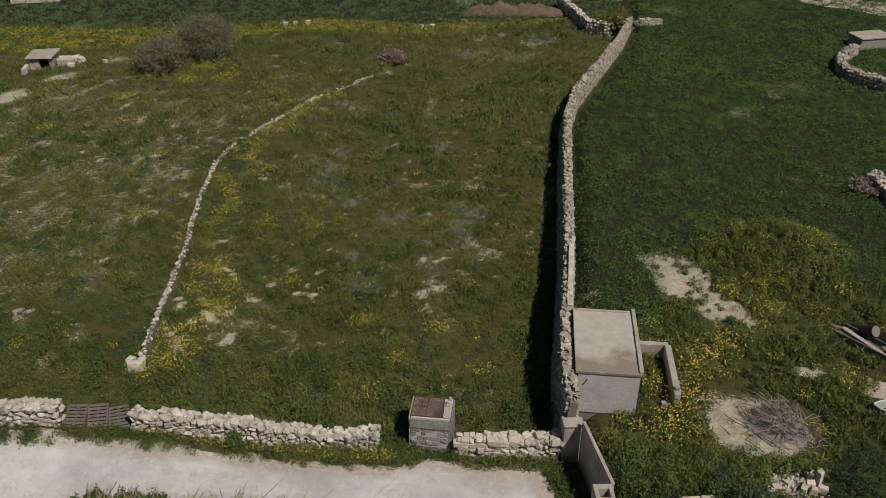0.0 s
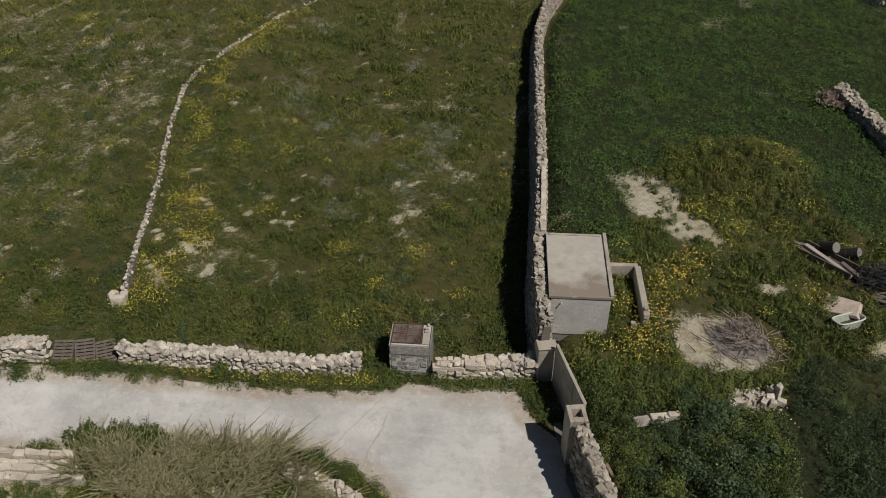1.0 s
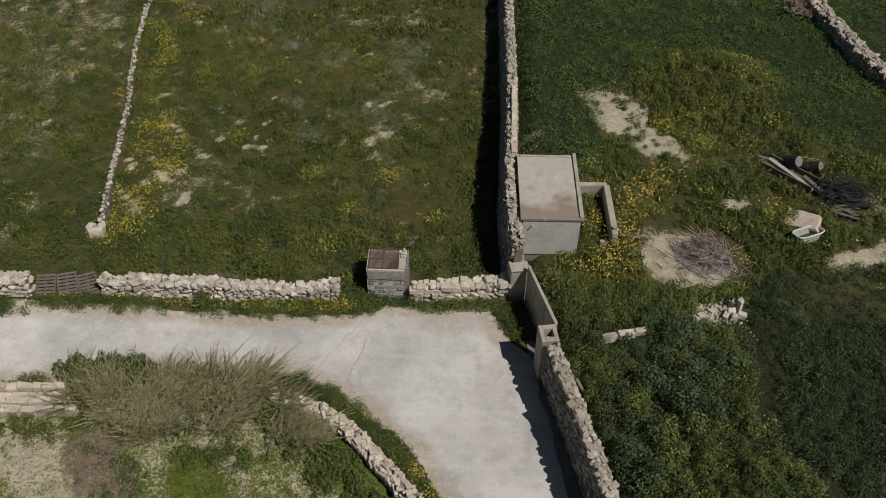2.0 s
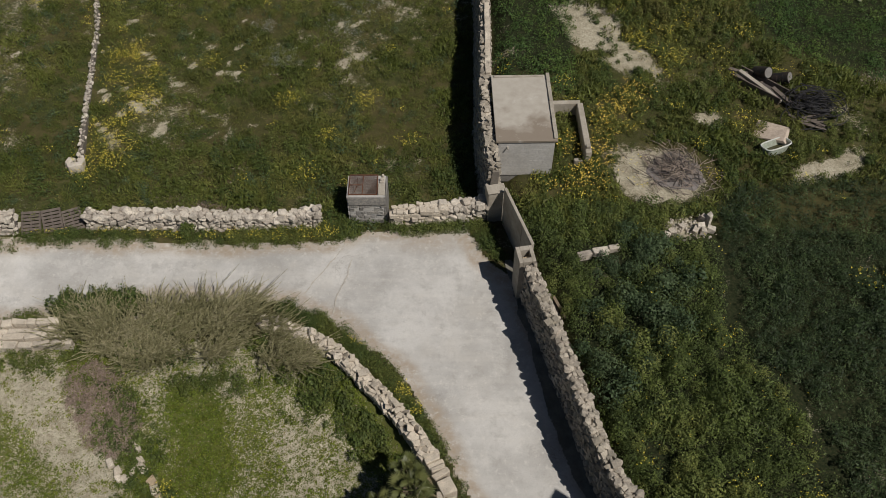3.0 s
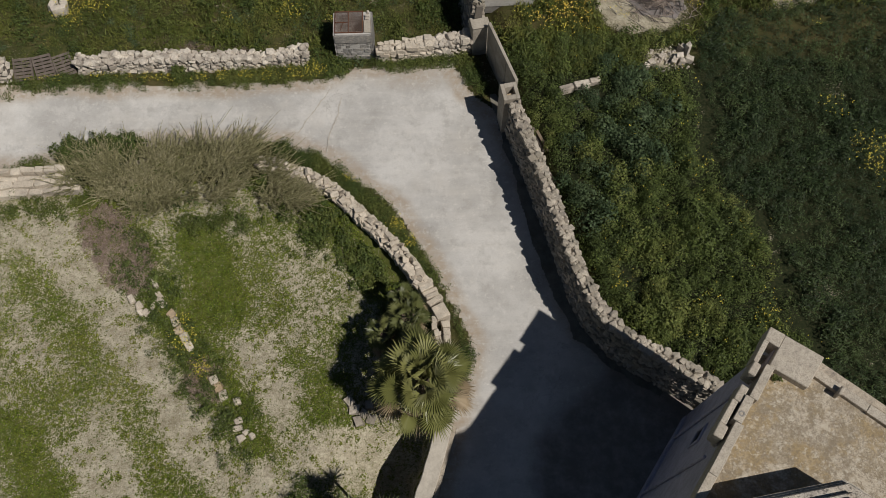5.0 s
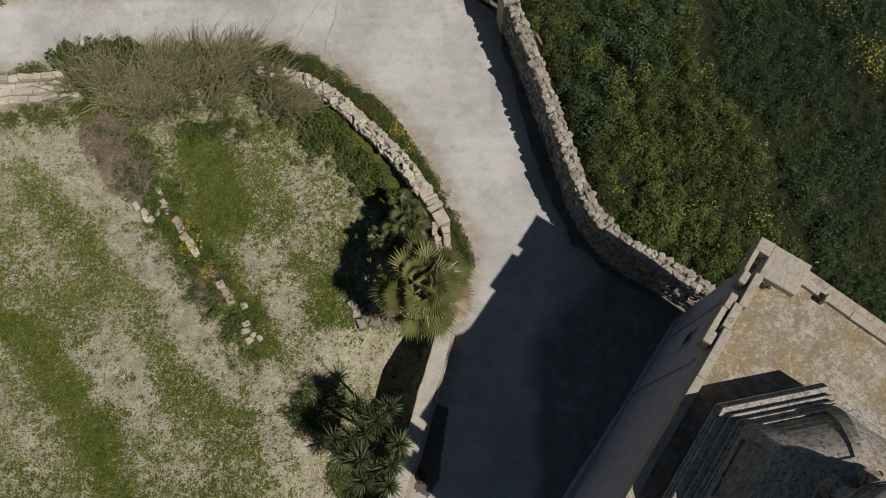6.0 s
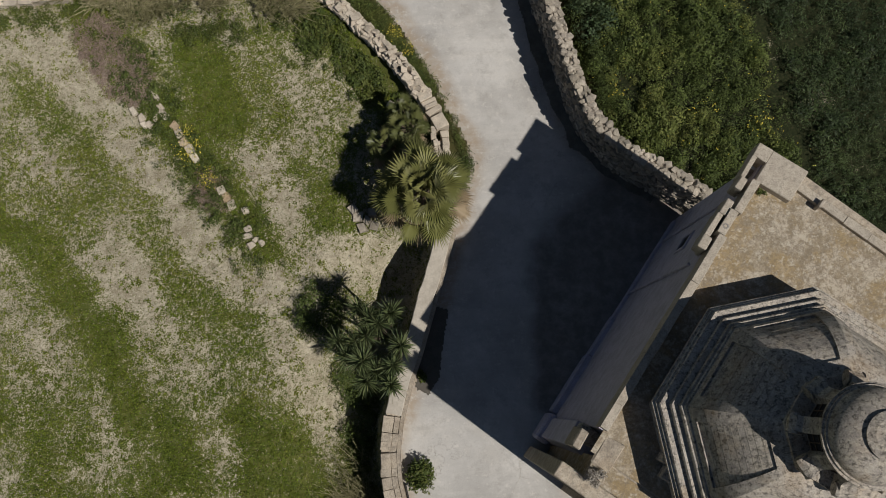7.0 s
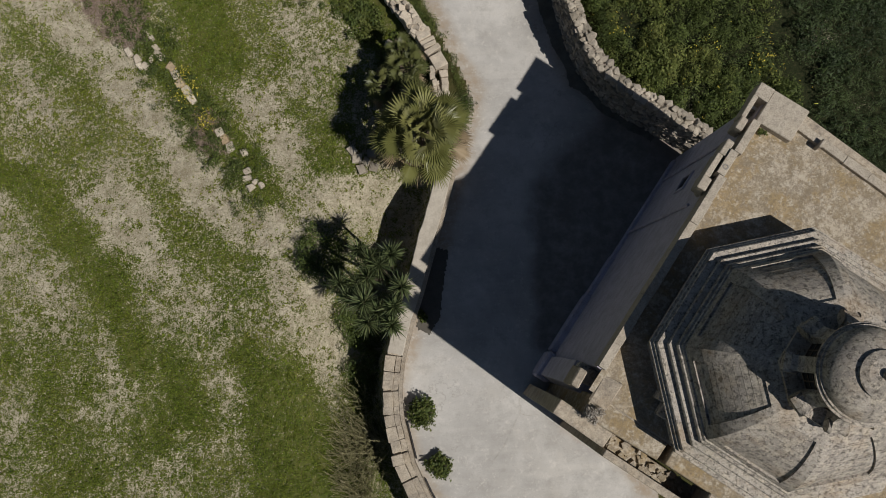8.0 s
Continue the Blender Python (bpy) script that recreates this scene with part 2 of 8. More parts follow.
def near_line(x, y, pts):
    """The distance of points from a line of points."""
    best = np.full(np.shape(x), 1e9)
    for (x0, y0), (x1, y1) in zip(pts[:-1], pts[1:]):
        dx, dy = x1 - x0, y1 - y0
        f = np.clip(((x - x0) * dx + (y - y0) * dy) / (dx * dx + dy * dy), 0, 1)
        best = np.minimum(best, np.hypot(x - x0 - f * dx, y - y0 - f * dy))
    return best


def blob(x, y, cx, cy, r, stretch=1.0, turn=0.0):
    """1 in the middle of a patch, falling to 0 at its rim."""
    c, s = math.cos(turn), math.sin(turn)
    u, v = (x - cx) * c + (y - cy) * s, -(x - cx) * s + (y - cy) * c
    return np.clip(1 - np.hypot(u / r, v / (r * stretch)), 0, 1)


ROAD_LINE = [(-70, 17.5), (-40, 21.5), (-24, 23.0), (-19.9, 23.5), (-15.4, 23.9), (-9.9, 24.15), (-4.4, 24.2), (-3, 24.9), (-1.5, 24.95), (1.46, 25.3), (2.2, 23.6), (2.9, 23.0),
             (3.75, 22.2), (4.5, 19.8), (5.55, 15.5), (6.0, 13.3), (6.7, 11.8), (7.8, 10.5), (10.5, 8.6), (10.2, 6.5), (5.4, -0.6), (5.5, -2.0), (7.6, -3.6), (9, -6), (12, -14), (2.8, -14), (1.0, -8),
             (-0.5, -4.8), (-1.1, -3.7), (-1.6, -1.2), (-1.55, 0.4), (-0.85, 1.9), (0.45, 5.8), (1.2, 8.1), (1.9, 11.4), (1.2, 13.2), (0.3, 14.9), (-1.1, 17.5), (-3.6, 19.7), (-6.1, 20.9),
             (-7.4, 21.1), (-13.5, 20.75), (-15.4, 20.2), (-18.2, 19.72), (-24, 18.9), (-40, 17.2), (-70, 13.2)]
LOW_WALL = [(-16.45, 27.8), (-16.7, 29.3), (-17.3, 32.6), (-18.0, 37.1), (-19.2, 42.5), (-19.9, 47.2), (-19.7, 50.0), (-18.4, 54.4), (-16.6, 60.2), (-13.5, 66.5)]
FAR_WALL = [(2.85, 26.0), (2.68, 27.4), (2.5, 29.7), (2.55, 32.2), (2.62, 35.5), (2.65, 38.7), (2.6, 42.8), (2.5, 48.6), (2.48, 57.6), (3.1, 62.6), (5.2, 69.9), (7.15, 76.8), (8.0, 81.0), (8.3, 82.6)]
FAR_BARE = [(-39.5, 55.2), (-38.6, 58.2), (-36.5, 60.4), (-35.3, 62.8), (-34.2, 64.0)]


def on_road(x, y):
    w = 0.55 * (fbm(x, y, 1.3, 3, 5) - 0.5), 0.55 * (fbm(x, y, 1.3, 3, 6) - 0.5)
    return inside(x + w[0], y + w[1], ROAD_LINE)


def far_bare(x, y):
    """The strip of scraped earth below the field shelter."""
    d = np.minimum(near_line(x, y, FAR_BARE), 0.7 + near_line(x, y, [(-35.6, 54.8), (-33.8, 58.2), (-32.0, 61.4)]))
    return 0.8 * smooth(1.3 - d * 0.8 - 3.8 * np.maximum(fbm(x, y, 2.6, 4, 24) - 0.44, 0))


FIELD_SPOTS = [(-5.5, 39.3, 0.75), (-4.5, 39.9, 0.6), (-4.9, 36.4, 0.6), (-4.9, 35.0, 0.5), (-4.3, 36.8, 0.5), (-15.4, 33.9, 0.55), (-14.5, 33.0, 0.6), (-13.7, 30.6, 0.6), (-17.1, 36.3, 0.55), (-24.0, 42.4, 0.5), (-23.9, 40.9, 0.4),
               (-15.0, 32.2, 0.7), (-9.5, 31.8, 0.4), (-13.2, 38.5, 0.6), (-12.6, 34.0, 0.6), (-23.4, 30.2, 0.6), (-7.4, 38.0, 0.5), (-10.6, 35.6, 0.5), (-1.6, 33.4, 0.4)]
_spots = random.Random(17)
FIELD_SPOTS += [(_spots.uniform(-34, -21), _spots.uniform(31, 50), _spots.uniform(0.2, 0.36)) for _ in range(30)]
FIELD_SPOTS += [(_spots.uniform(-17, -10), _spots.uniform(29.5, 42), _spots.uniform(0.3, 0.55)) for _ in range(22)]
FIELD_SPOTS += [(_spots.uniform(-30, -20), _spots.uniform(50, 60), _spots.uniform(0.2, 0.4)) for _ in range(8)]


def field_spots(x, y):
    """Worn openings in the field where the pale earth shows, 0 to 1."""
    wx, wy = x + 1.3 * (fbm(x, y, 0.7, 3, 51) - 0.5), y + 1.3 * (fbm(x, y, 0.7, 3, 52) - 0.5)
    best = np.zeros(np.shape(x))
    for cx, cy, r in FIELD_SPOTS:
        best = np.maximum(best, 1 - np.hypot(wx - cx, (wy - cy) * 0.8) / (0.72 * r))
    return smooth(1.9 * best - 3.4 * np.maximum(fbm(x, y, 0.3, 3, 53) - 0.44, 0))


def bush_edge(x, y):
    """The worn strip of dry earth between the bushes and the crop."""
    return np.interp(y, (5, 14.3, 15.9, 17.2, 18.3, 21.1, 24.5), (15.6, 14.2, 13.4, 12.4, 12.1, 12.1, 12.2)) + 0.9 * (fbm(y, y * 0, 1.5, 2, 62) - 0.5)


def soil_patches(x, y):
    """How bare and pale the earth is, 0 to 1."""
    n = fbm(x, y, 2.4, 4, 2)
    yard = np.maximum(blob(x, y, 9.25, 37.1, 5.3, 0.42, -1.02) * 1.3, blob(x, y, 10.85, 27.3, 2.6, 0.95, 0.3) * 1.4)
    yard = yard - 0.5 * smooth((fbm(x, y, 1.0, 3, 3) - 0.55) / 0.1) * (y > 34)
    yard = np.maximum(yard, np.maximum(blob(x, y, 13.6, 31.2, 1.3), 0.85 * blob(x, y, 18.3, 27.9, 3.2, 0.38, 0.4)))
    yard = np.maximum(yard, np.maximum(blob(x, y, 11.3, 24.2, 1.5, 0.7, 0.2), 0.3 * (np.abs(x - bush_edge(x, y) - 0.15) < 0.16) * (y < 21.5) * (y > 14) * (fbm(x, y, 0.35, 3, 65) > 0.5)))
    left = smooth((-x - 17) / 5) * smooth((y - 27) / 6) * smooth((66 - y) / 10) * 0.85
    mid = np.maximum(blob(x, y, -4.6, 37.2, 4.5, 1.7), blob(x, y, -13.6, 32.0, 4.5, 1.8))
    zone = np.maximum.reduce([left, mid, 0.35 * smooth((y - 27) / 4) * (x < wall_x(y))])
    specks = 0.45 * zone * (x < wall_x(y) - 0.5)
    bare = far_bare(x, y)
    return np.clip(np.maximum.reduce([yard * 1.5 + (n - 0.5) * 1.5, specks, bare + (n - 0.5) * 1.2 * (bare > 0)]), 0, 1)


def soil_gaps(x, y):
    """Small openings in the field's growth, most where the earth is bare."""
    z = np.maximum(1.5 * soil_patches(x, y), 0.1)
    return smooth((fbm(x, y, 0.62, 3, 23) - 0.745 + 0.2 * np.minimum(z, 0.8)) / 0.05)


def in_garden(x, y):
    return (x < garden_x(y) - 0.3) & (y < 19.0)


GREEN_STRIPS = (
    ([(-16.6, 14.8), (-14.6, 12.2), (-13.8, 11.0), (-12.3, 9.5), (-10.6, 8.2)], 0.65, 0.68),
    ([(-10.0, 6.0), (-8.9, 5.7), (-7.6, 5.2)], 0.7, 0.9),
    ([(-18.4, 11.0), (-17.4, 9.6), (-16.3, 8.2), (-14.5, 5.9), (-12.9, 3.5), (-12.4, 2.1), (-12.0, 0.7)], 0.6, 0.95),
    ([(-10.4, 0.9), (-9.9, -0.2), (-9.4, -1.4)], 0.6, 0.95),
    ([(-11.3, -0.9), (-11.5, -2.4)], 0.7, 0.75),
    ([(-7.4, 1.0), (-6.5, -0.4)], 0.6, 1.1),
    ([(-6.2, -1.0), (-5.6, -2.4), (-5.1, -4.6), (-5.0, -6.0)], 1.1, 1.5),
    ([(-9.0, 15.9), (-8.7, 14.6), (-8.2, 13.4)], 0.95, 1.2),
    ([(-6.7, 14.4), (-5.9, 13.2)], 0.7, 0.7),
    ([(-4.5, 8.9), (-3.7, 8.3)], 0.8, 0.9),
    ([(-13.6, 17.5), (-11.2, 13.6), (-9.0, 10.6), (-6.9, 7.4)], 1.0, 0.95),
    ([(-5.3, 10.6), (-3.9, 10.2)], 0.6, 0.75),
    ([(-16.6, 3.5), (-15.0, 1.5), (-14.2, -0.6)], 0.7, 0.62),
)
BARE_STRIPS = (
    ([(-18.2, 17.0), (-16.3, 16.9), (-13.7, 14.7), (-11.2, 10.9), (-9.7, 8.9), (-8.1, 7.0), (-7.3, 5.9)], 0.85, 0.62),
    ([(-6.3, 5.6), (-5.5, 3.4), (-4.6, 1.5), (-4.0, 0.2)], 0.75, 0.75),
    ([(-3.7, 7.3), (-2.2, 7.1), (-1.5, 6.6)], 0.9, 0.7),
    ([(-6.9, 11.2), (-6.0, 10.0), (-5.6, 8.4)], 0.8, 0.35),
    ([(-18.0, 6.0), (-16.2, 3.6), (-14.8, 1.4)], 1.0, 0.15),
    ([(-12.2, 6.8), (-10.8, 5.0), (-9.0, 2.4)], 0.8, 0.2),
)


def garden_green(x, y):
    """How green the garden floor is: strips that run down the plot, and weedy patches."""
    wx, wy = x + 1.3 * (fbm(x, y, 2.6, 3, 8) - 0.5), y + 1.3 * (fbm(x, y, 2.6, 3, 18) - 0.5)
    g = 0.36 + 0.5 * (fbm(x, y, 2.4, 3, 9) - 0.5) + 0.14 * smooth((7 - y) / 5)
    for pts, wide, value in GREEN_STRIPS:
        f = 0.9 * smooth(1.4 - 0.75 * near_line(wx, wy, pts) / wide)
        g = g + (np.maximum(g, value) - g) * f
    for pts, wide, value in BARE_STRIPS:
        g = g - value * smooth(1.5 - 0.9 * near_line(wx, wy, pts) / wide)
    g = np.maximum(g, 1.1 * smooth((3.2 - (garden_x(y) - x)) / 1.8) * smooth((y - 11) / 3))
    return np.clip(0.66 + 0.68 * (g - 0.5) + 0.5 * (fbm(x, y, 1.2, 4, 11) - 0.5), 0, 1)


# ---- mesh helpers ----
def mesh_object(name, bm, material, parent=None, smooth_shade=False):
    me = bpy.data.meshes.new(name)
    bm.to_mesh(me)
    bm.free()
    me.materials.append(material)
    if smooth_shade:
        me.shade_smooth()
    ob = new(name, me)
    ob.parent = parent
    return ob


def part(name, bm, material, parent, label=""):
    ob = mesh_object(name, bm, material, parent)
    return tagged(ob, label) if label else ob


def thing(name, place, label, category, turn=0.0, group="", kind=""):
    ob = new(name)
    ob.matrix_world = pose(*place, 0, 0, turn)
    ob.empty_display_size = 0.2
    return tagged(ob, label, category, group, kind)


def box(bm, x0, x1, y0, y1, z0, z1, bevel=0.0, m=None, seed=0, worn=0.0):
    """A block with chipped or rounded edges."""
    made = bmesh.ops.create_cube(bm, size=1.0)["verts"]
    bmesh.ops.scale(bm, vec=(x1 - x0, y1 - y0, z1 - z0), verts=made)
    bmesh.ops.translate(bm, vec=((x0 + x1) / 2, (y0 + y1) / 2, (z0 + z1) / 2), verts=made)
    if worn:
        r = random.Random(seed)
        for v in made:
            v.co += Vector((r.uniform(-worn, worn), r.uniform(-worn, worn), r.uniform(-worn, worn)))
    if m is not None:
        bmesh.ops.transform(bm, matrix=m, verts=made)
    if bevel:
        bmesh.ops.bevel(bm, geom=list({e for v in made for e in v.link_edges}), offset=bevel, segments=1, affect="EDGES")
    return bm


def boxed(*args, **kw):
    return box(bmesh.new(), *args, **kw)


def tube(bm, pts, radius, sides=6, taper=1.0):
    """A round bar along a line of points."""
    rings = []
    for k, p in enumerate(pts):
        p = Vector(p)
        a = Vector(pts[max(k - 1, 0)])
        b = Vector(pts[min(k + 1, len(pts) - 1)])
        q = (b - a).to_track_quat("Z", "Y")
        r = radius * (1 + (taper - 1) * k / max(len(pts) - 1, 1))
        rings.append([bm.verts.new(p + q @ Vector((r * math.cos(6.2832 * s / sides), r * math.sin(6.2832 * s / sides), 0))) for s in range(sides)])
    for one, two in zip(rings, rings[1:]):
        for s in range(sides):
            bm.faces.new((one[s], one[(s + 1) % sides], two[(s + 1) % sides], two[s]))
    bm.faces.new(rings[0][::-1])
    bm.faces.new(rings[-1])
    return bm


def lathe(bm, profile, sides, turn=0.0, close=True):
    """A body of revolution (or a prism of few sides) from rows of radius, height."""
    rings = [[bm.verts.new((r * math.cos(turn + 6.283185 * s / sides), r * math.sin(turn + 6.283185 * s / sides), z)) for s in range(sides)] for r, z in profile]
    for one, two in zip(rings, rings[1:]):
        for s in range(sides):
            bm.faces.new((one[s], one[(s + 1) % sides], two[(s + 1) % sides], two[s]))
    if close:
        bm.faces.new(rings[0][::-1])
        bm.faces.new(rings[-1])
    return bm


def quick_mesh(name, verts, faces, material, tint=None):
    """A mesh from arrays: verts (n, 3); faces (m, 3 or 4) of one size."""
    me = bpy.data.meshes.new(name)
    nv, (nf, k) = len(verts), faces.shape
    me.vertices.add(nv)
    me.vertices.foreach_set("co", np.ascontiguousarray(verts, dtype=np.float32).ravel())
    me.loops.add(nf * k)
    me.loops.foreach_set("vertex_index", np.ascontiguousarray(faces, dtype=np.int32).ravel())
    me.polygons.add(nf)
    me.polygons.foreach_set("loop_start", np.arange(0, nf * k, k, dtype=np.int32))
    if tint is not None:
        me.attributes.new("tint", "FLOAT", "POINT").data.foreach_set("value", np.ascontiguousarray(tint, dtype=np.float32))
    me.update(calc_edges=True)
    me.materials.append(material)
    return new(name, me)


def resample(pts, step):
    pts = np.asarray(pts, float)
    seg = np.r_[0, np.cumsum(np.hypot(*np.diff(pts, axis=0).T))]
    s = np.linspace(0, seg[-1], max(int(seg[-1] / step) + 1, 2))
    # round the corners a little by averaging
    p = np.c_[np.interp(s, seg, pts[:, 0]), np.interp(s, seg, pts[:, 1])]
    for _ in range(3):
        p[1:-1] = 0.25 * p[:-2] + 0.5 * p[1:-1] + 0.25 * p[2:]
    d = np.gradient(p, axis=0)
    d /= np.hypot(*d.T)[:, None]
    return s, p, d


# ---- ground: one sheet to the horizon ----
def axis(stretches, far):
    """Grid lines: stretches of (from, to, step) end to end, then ever wider ones to the horizon."""
    core = np.concatenate([np.arange(a, b - step / 2, step) for a, b, step in stretches] + [[stretches[-1][1]]])
    out = np.cumsum(stretches[-1][2] * 1.35 ** np.arange(1, 40))
    out = out[out < far]
    return np.r_[(core[0] - out)[::-1], core, core[-1] + out]


def build_ground():
    xs, ys = axis(((-62, -36, 0.8), (-36, 24, 0.3), (24, 42, 0.8)), 2600), axis(((-22, 10, 0.5), (10, 52, 0.3), (52, 112, 0.8)), 2600)
    gx, gy = np.meshgrid(xs, ys)
    x, y = gx.ravel(), gy.ravel()
    z = height(x, y) + 0.06 * (fbm(x, y, 1.1, 3, 1) - 0.5) - 0.05 * on_road(x, y)
    n = len(xs)
    i = (np.arange(len(ys) - 1)[:, None] * n + np.arange(n - 1)).ravel()
    m = Mat("earth_and_growth", 0.97, 0.08)
    bare, kind = m.attr("bare").outputs["Fac"], m.attr("crop").outputs["Fac"]
    fine, mid, wide = m.noise(9, 6, 0.7), m.noise(1.7, 5, 0.65), m.noise(0.22, 4, 0.6)
    soil = m.ramp(mid, (0.34, (0.25, 0.22, 0.15)), (0.62, (0.43, 0.39, 0.295)))
    soil = m.mix(m.ramp(fine, (0.38, 0.65), (0.54, 0.0)), soil, (0.19, 0.155, 0.105))
    soil = m.mix(m.ramp(m.noise(38, 3, 0.6), (0.56, 0.0), (0.66, 0.75)), soil, (0.6, 0.55, 0.44))
    turf = m.ramp(mid, (0.3, (0.027, 0.036, 0.012)), (0.5, (0.05, 0.056, 0.019)), (0.72, (0.11, 0.088, 0.042)))
    turf = m.mix(m.ramp(wide, (0.4, 0.0), (0.62, 0.5)), turf, (0.085, 0.065, 0.03))
    crop = m.ramp(fine, (0.3, (0.01, 0.014, 0.007)), (0.5, (0.022, 0.028, 0.012)), (0.7, (0.05, 0.045, 0.024)))
    growth = m.mix(kind, turf, crop)
    growth = m.mix(m.attr("bloom").outputs["Fac"], growth, m.ramp(fine, (0.4, (0.07, 0.08, 0.02)), (0.65, (0.3, 0.25, 0.03))))
    edge = m.math("ADD", bare, m.math("MULTIPLY", m.math("SUBTRACT", m.math("ADD", m.math("MULTIPLY", m.noise(5.5, 6, 0.85), 0.55), m.math("MULTIPLY", m.noise(17, 3, 0.7), 0.45)), 0.5), 2.3))
    growth = m.mix(m.attr("lawn").outputs["Fac"], growth, m.ramp(mid, (0.35, (0.062, 0.084, 0.015)), (0.65, (0.115, 0.118, 0.034))))
    c = m.mix(m.ramp(edge, (0.42, 0.0), (0.58, 1.0)), growth, soil)
    m.color(c).bump(fine, 0.7, 0.06)
    ob = quick_mesh("ground", np.c_[x, y, z], np.c_[i, i + 1, i + n + 1, i + n], m.m)
    bare_v = np.where(in_garden(x, y), 0.8 - 0.48 * garden_green(x, y), np.maximum.reduce([soil_patches(x, y), 0.5 * soil_gaps(x, y) * (x < wall_x(y)) * (y > 25), 1.15 * field_spots(x, y) * (x < wall_x(y)) * (y > 25)]))
    bare_v = np.where(on_road(x, y), 1.0, bare_v)
    crop_v = np.where(x > wall_x(y) + 0.5, 1.0, 0.0) * smooth((y - np.interp(x, (3, 7, 8, 15, 17.6, 21, 24), (33, 34, 39, 43, 37, 34, 33.5))) / 2)
    crop_v = np.maximum(crop_v, smooth((x - wall_x(y) - 0.5) / 0.5) * smooth((25 - y) / 2))
    crop_v = np.maximum(crop_v, far_green(x, y))
    bloom_v = far_bloom(x, y)
    for name, v in (("bare", bare_v), ("crop", crop_v), ("bloom", bloom_v), ("lawn", in_garden(x, y) * 1.0)):
        ob.data.attributes.new(name, "FLOAT", "POINT").data.foreach_set("value", v.astype(np.float32))
    ob.data.shade_smooth()
    return tagged(ob, "weedy field earth with pale bare patches and crops", "ground", kind="structure")


BAND = ((-66, -46, -41, -32, -26.5, -18.4, -9.4, 2, 9, 40), (63, 65.0, 65.3, 68.0, 71.0, 74.6, 80.0, 83.6, 90, 90), (70, 71.6, 71.9, 73.6, 75.5, 78.6, 82.6, 85.2, 90, 90))


def far_bloom(x, y):
    """The belt of yellow flowers behind the big field."""
    lo, hi = np.interp(x, BAND[0], BAND[1]), np.interp(x, BAND[0], BAND[2])
    w = 1.5 * (fbm(x, y, 4, 3, 21) - 0.5)
    return smooth((y + w - lo) / 1.0) * smooth((hi - y - w) / 0.8) * (x < 8)


def far_green(x, y):
    """The smooth green field behind the belt."""
    hi = np.interp(x, BAND[0], BAND[2])
    return smooth((y - hi) / 1.2) * (x < wall_x(y))


build_ground()


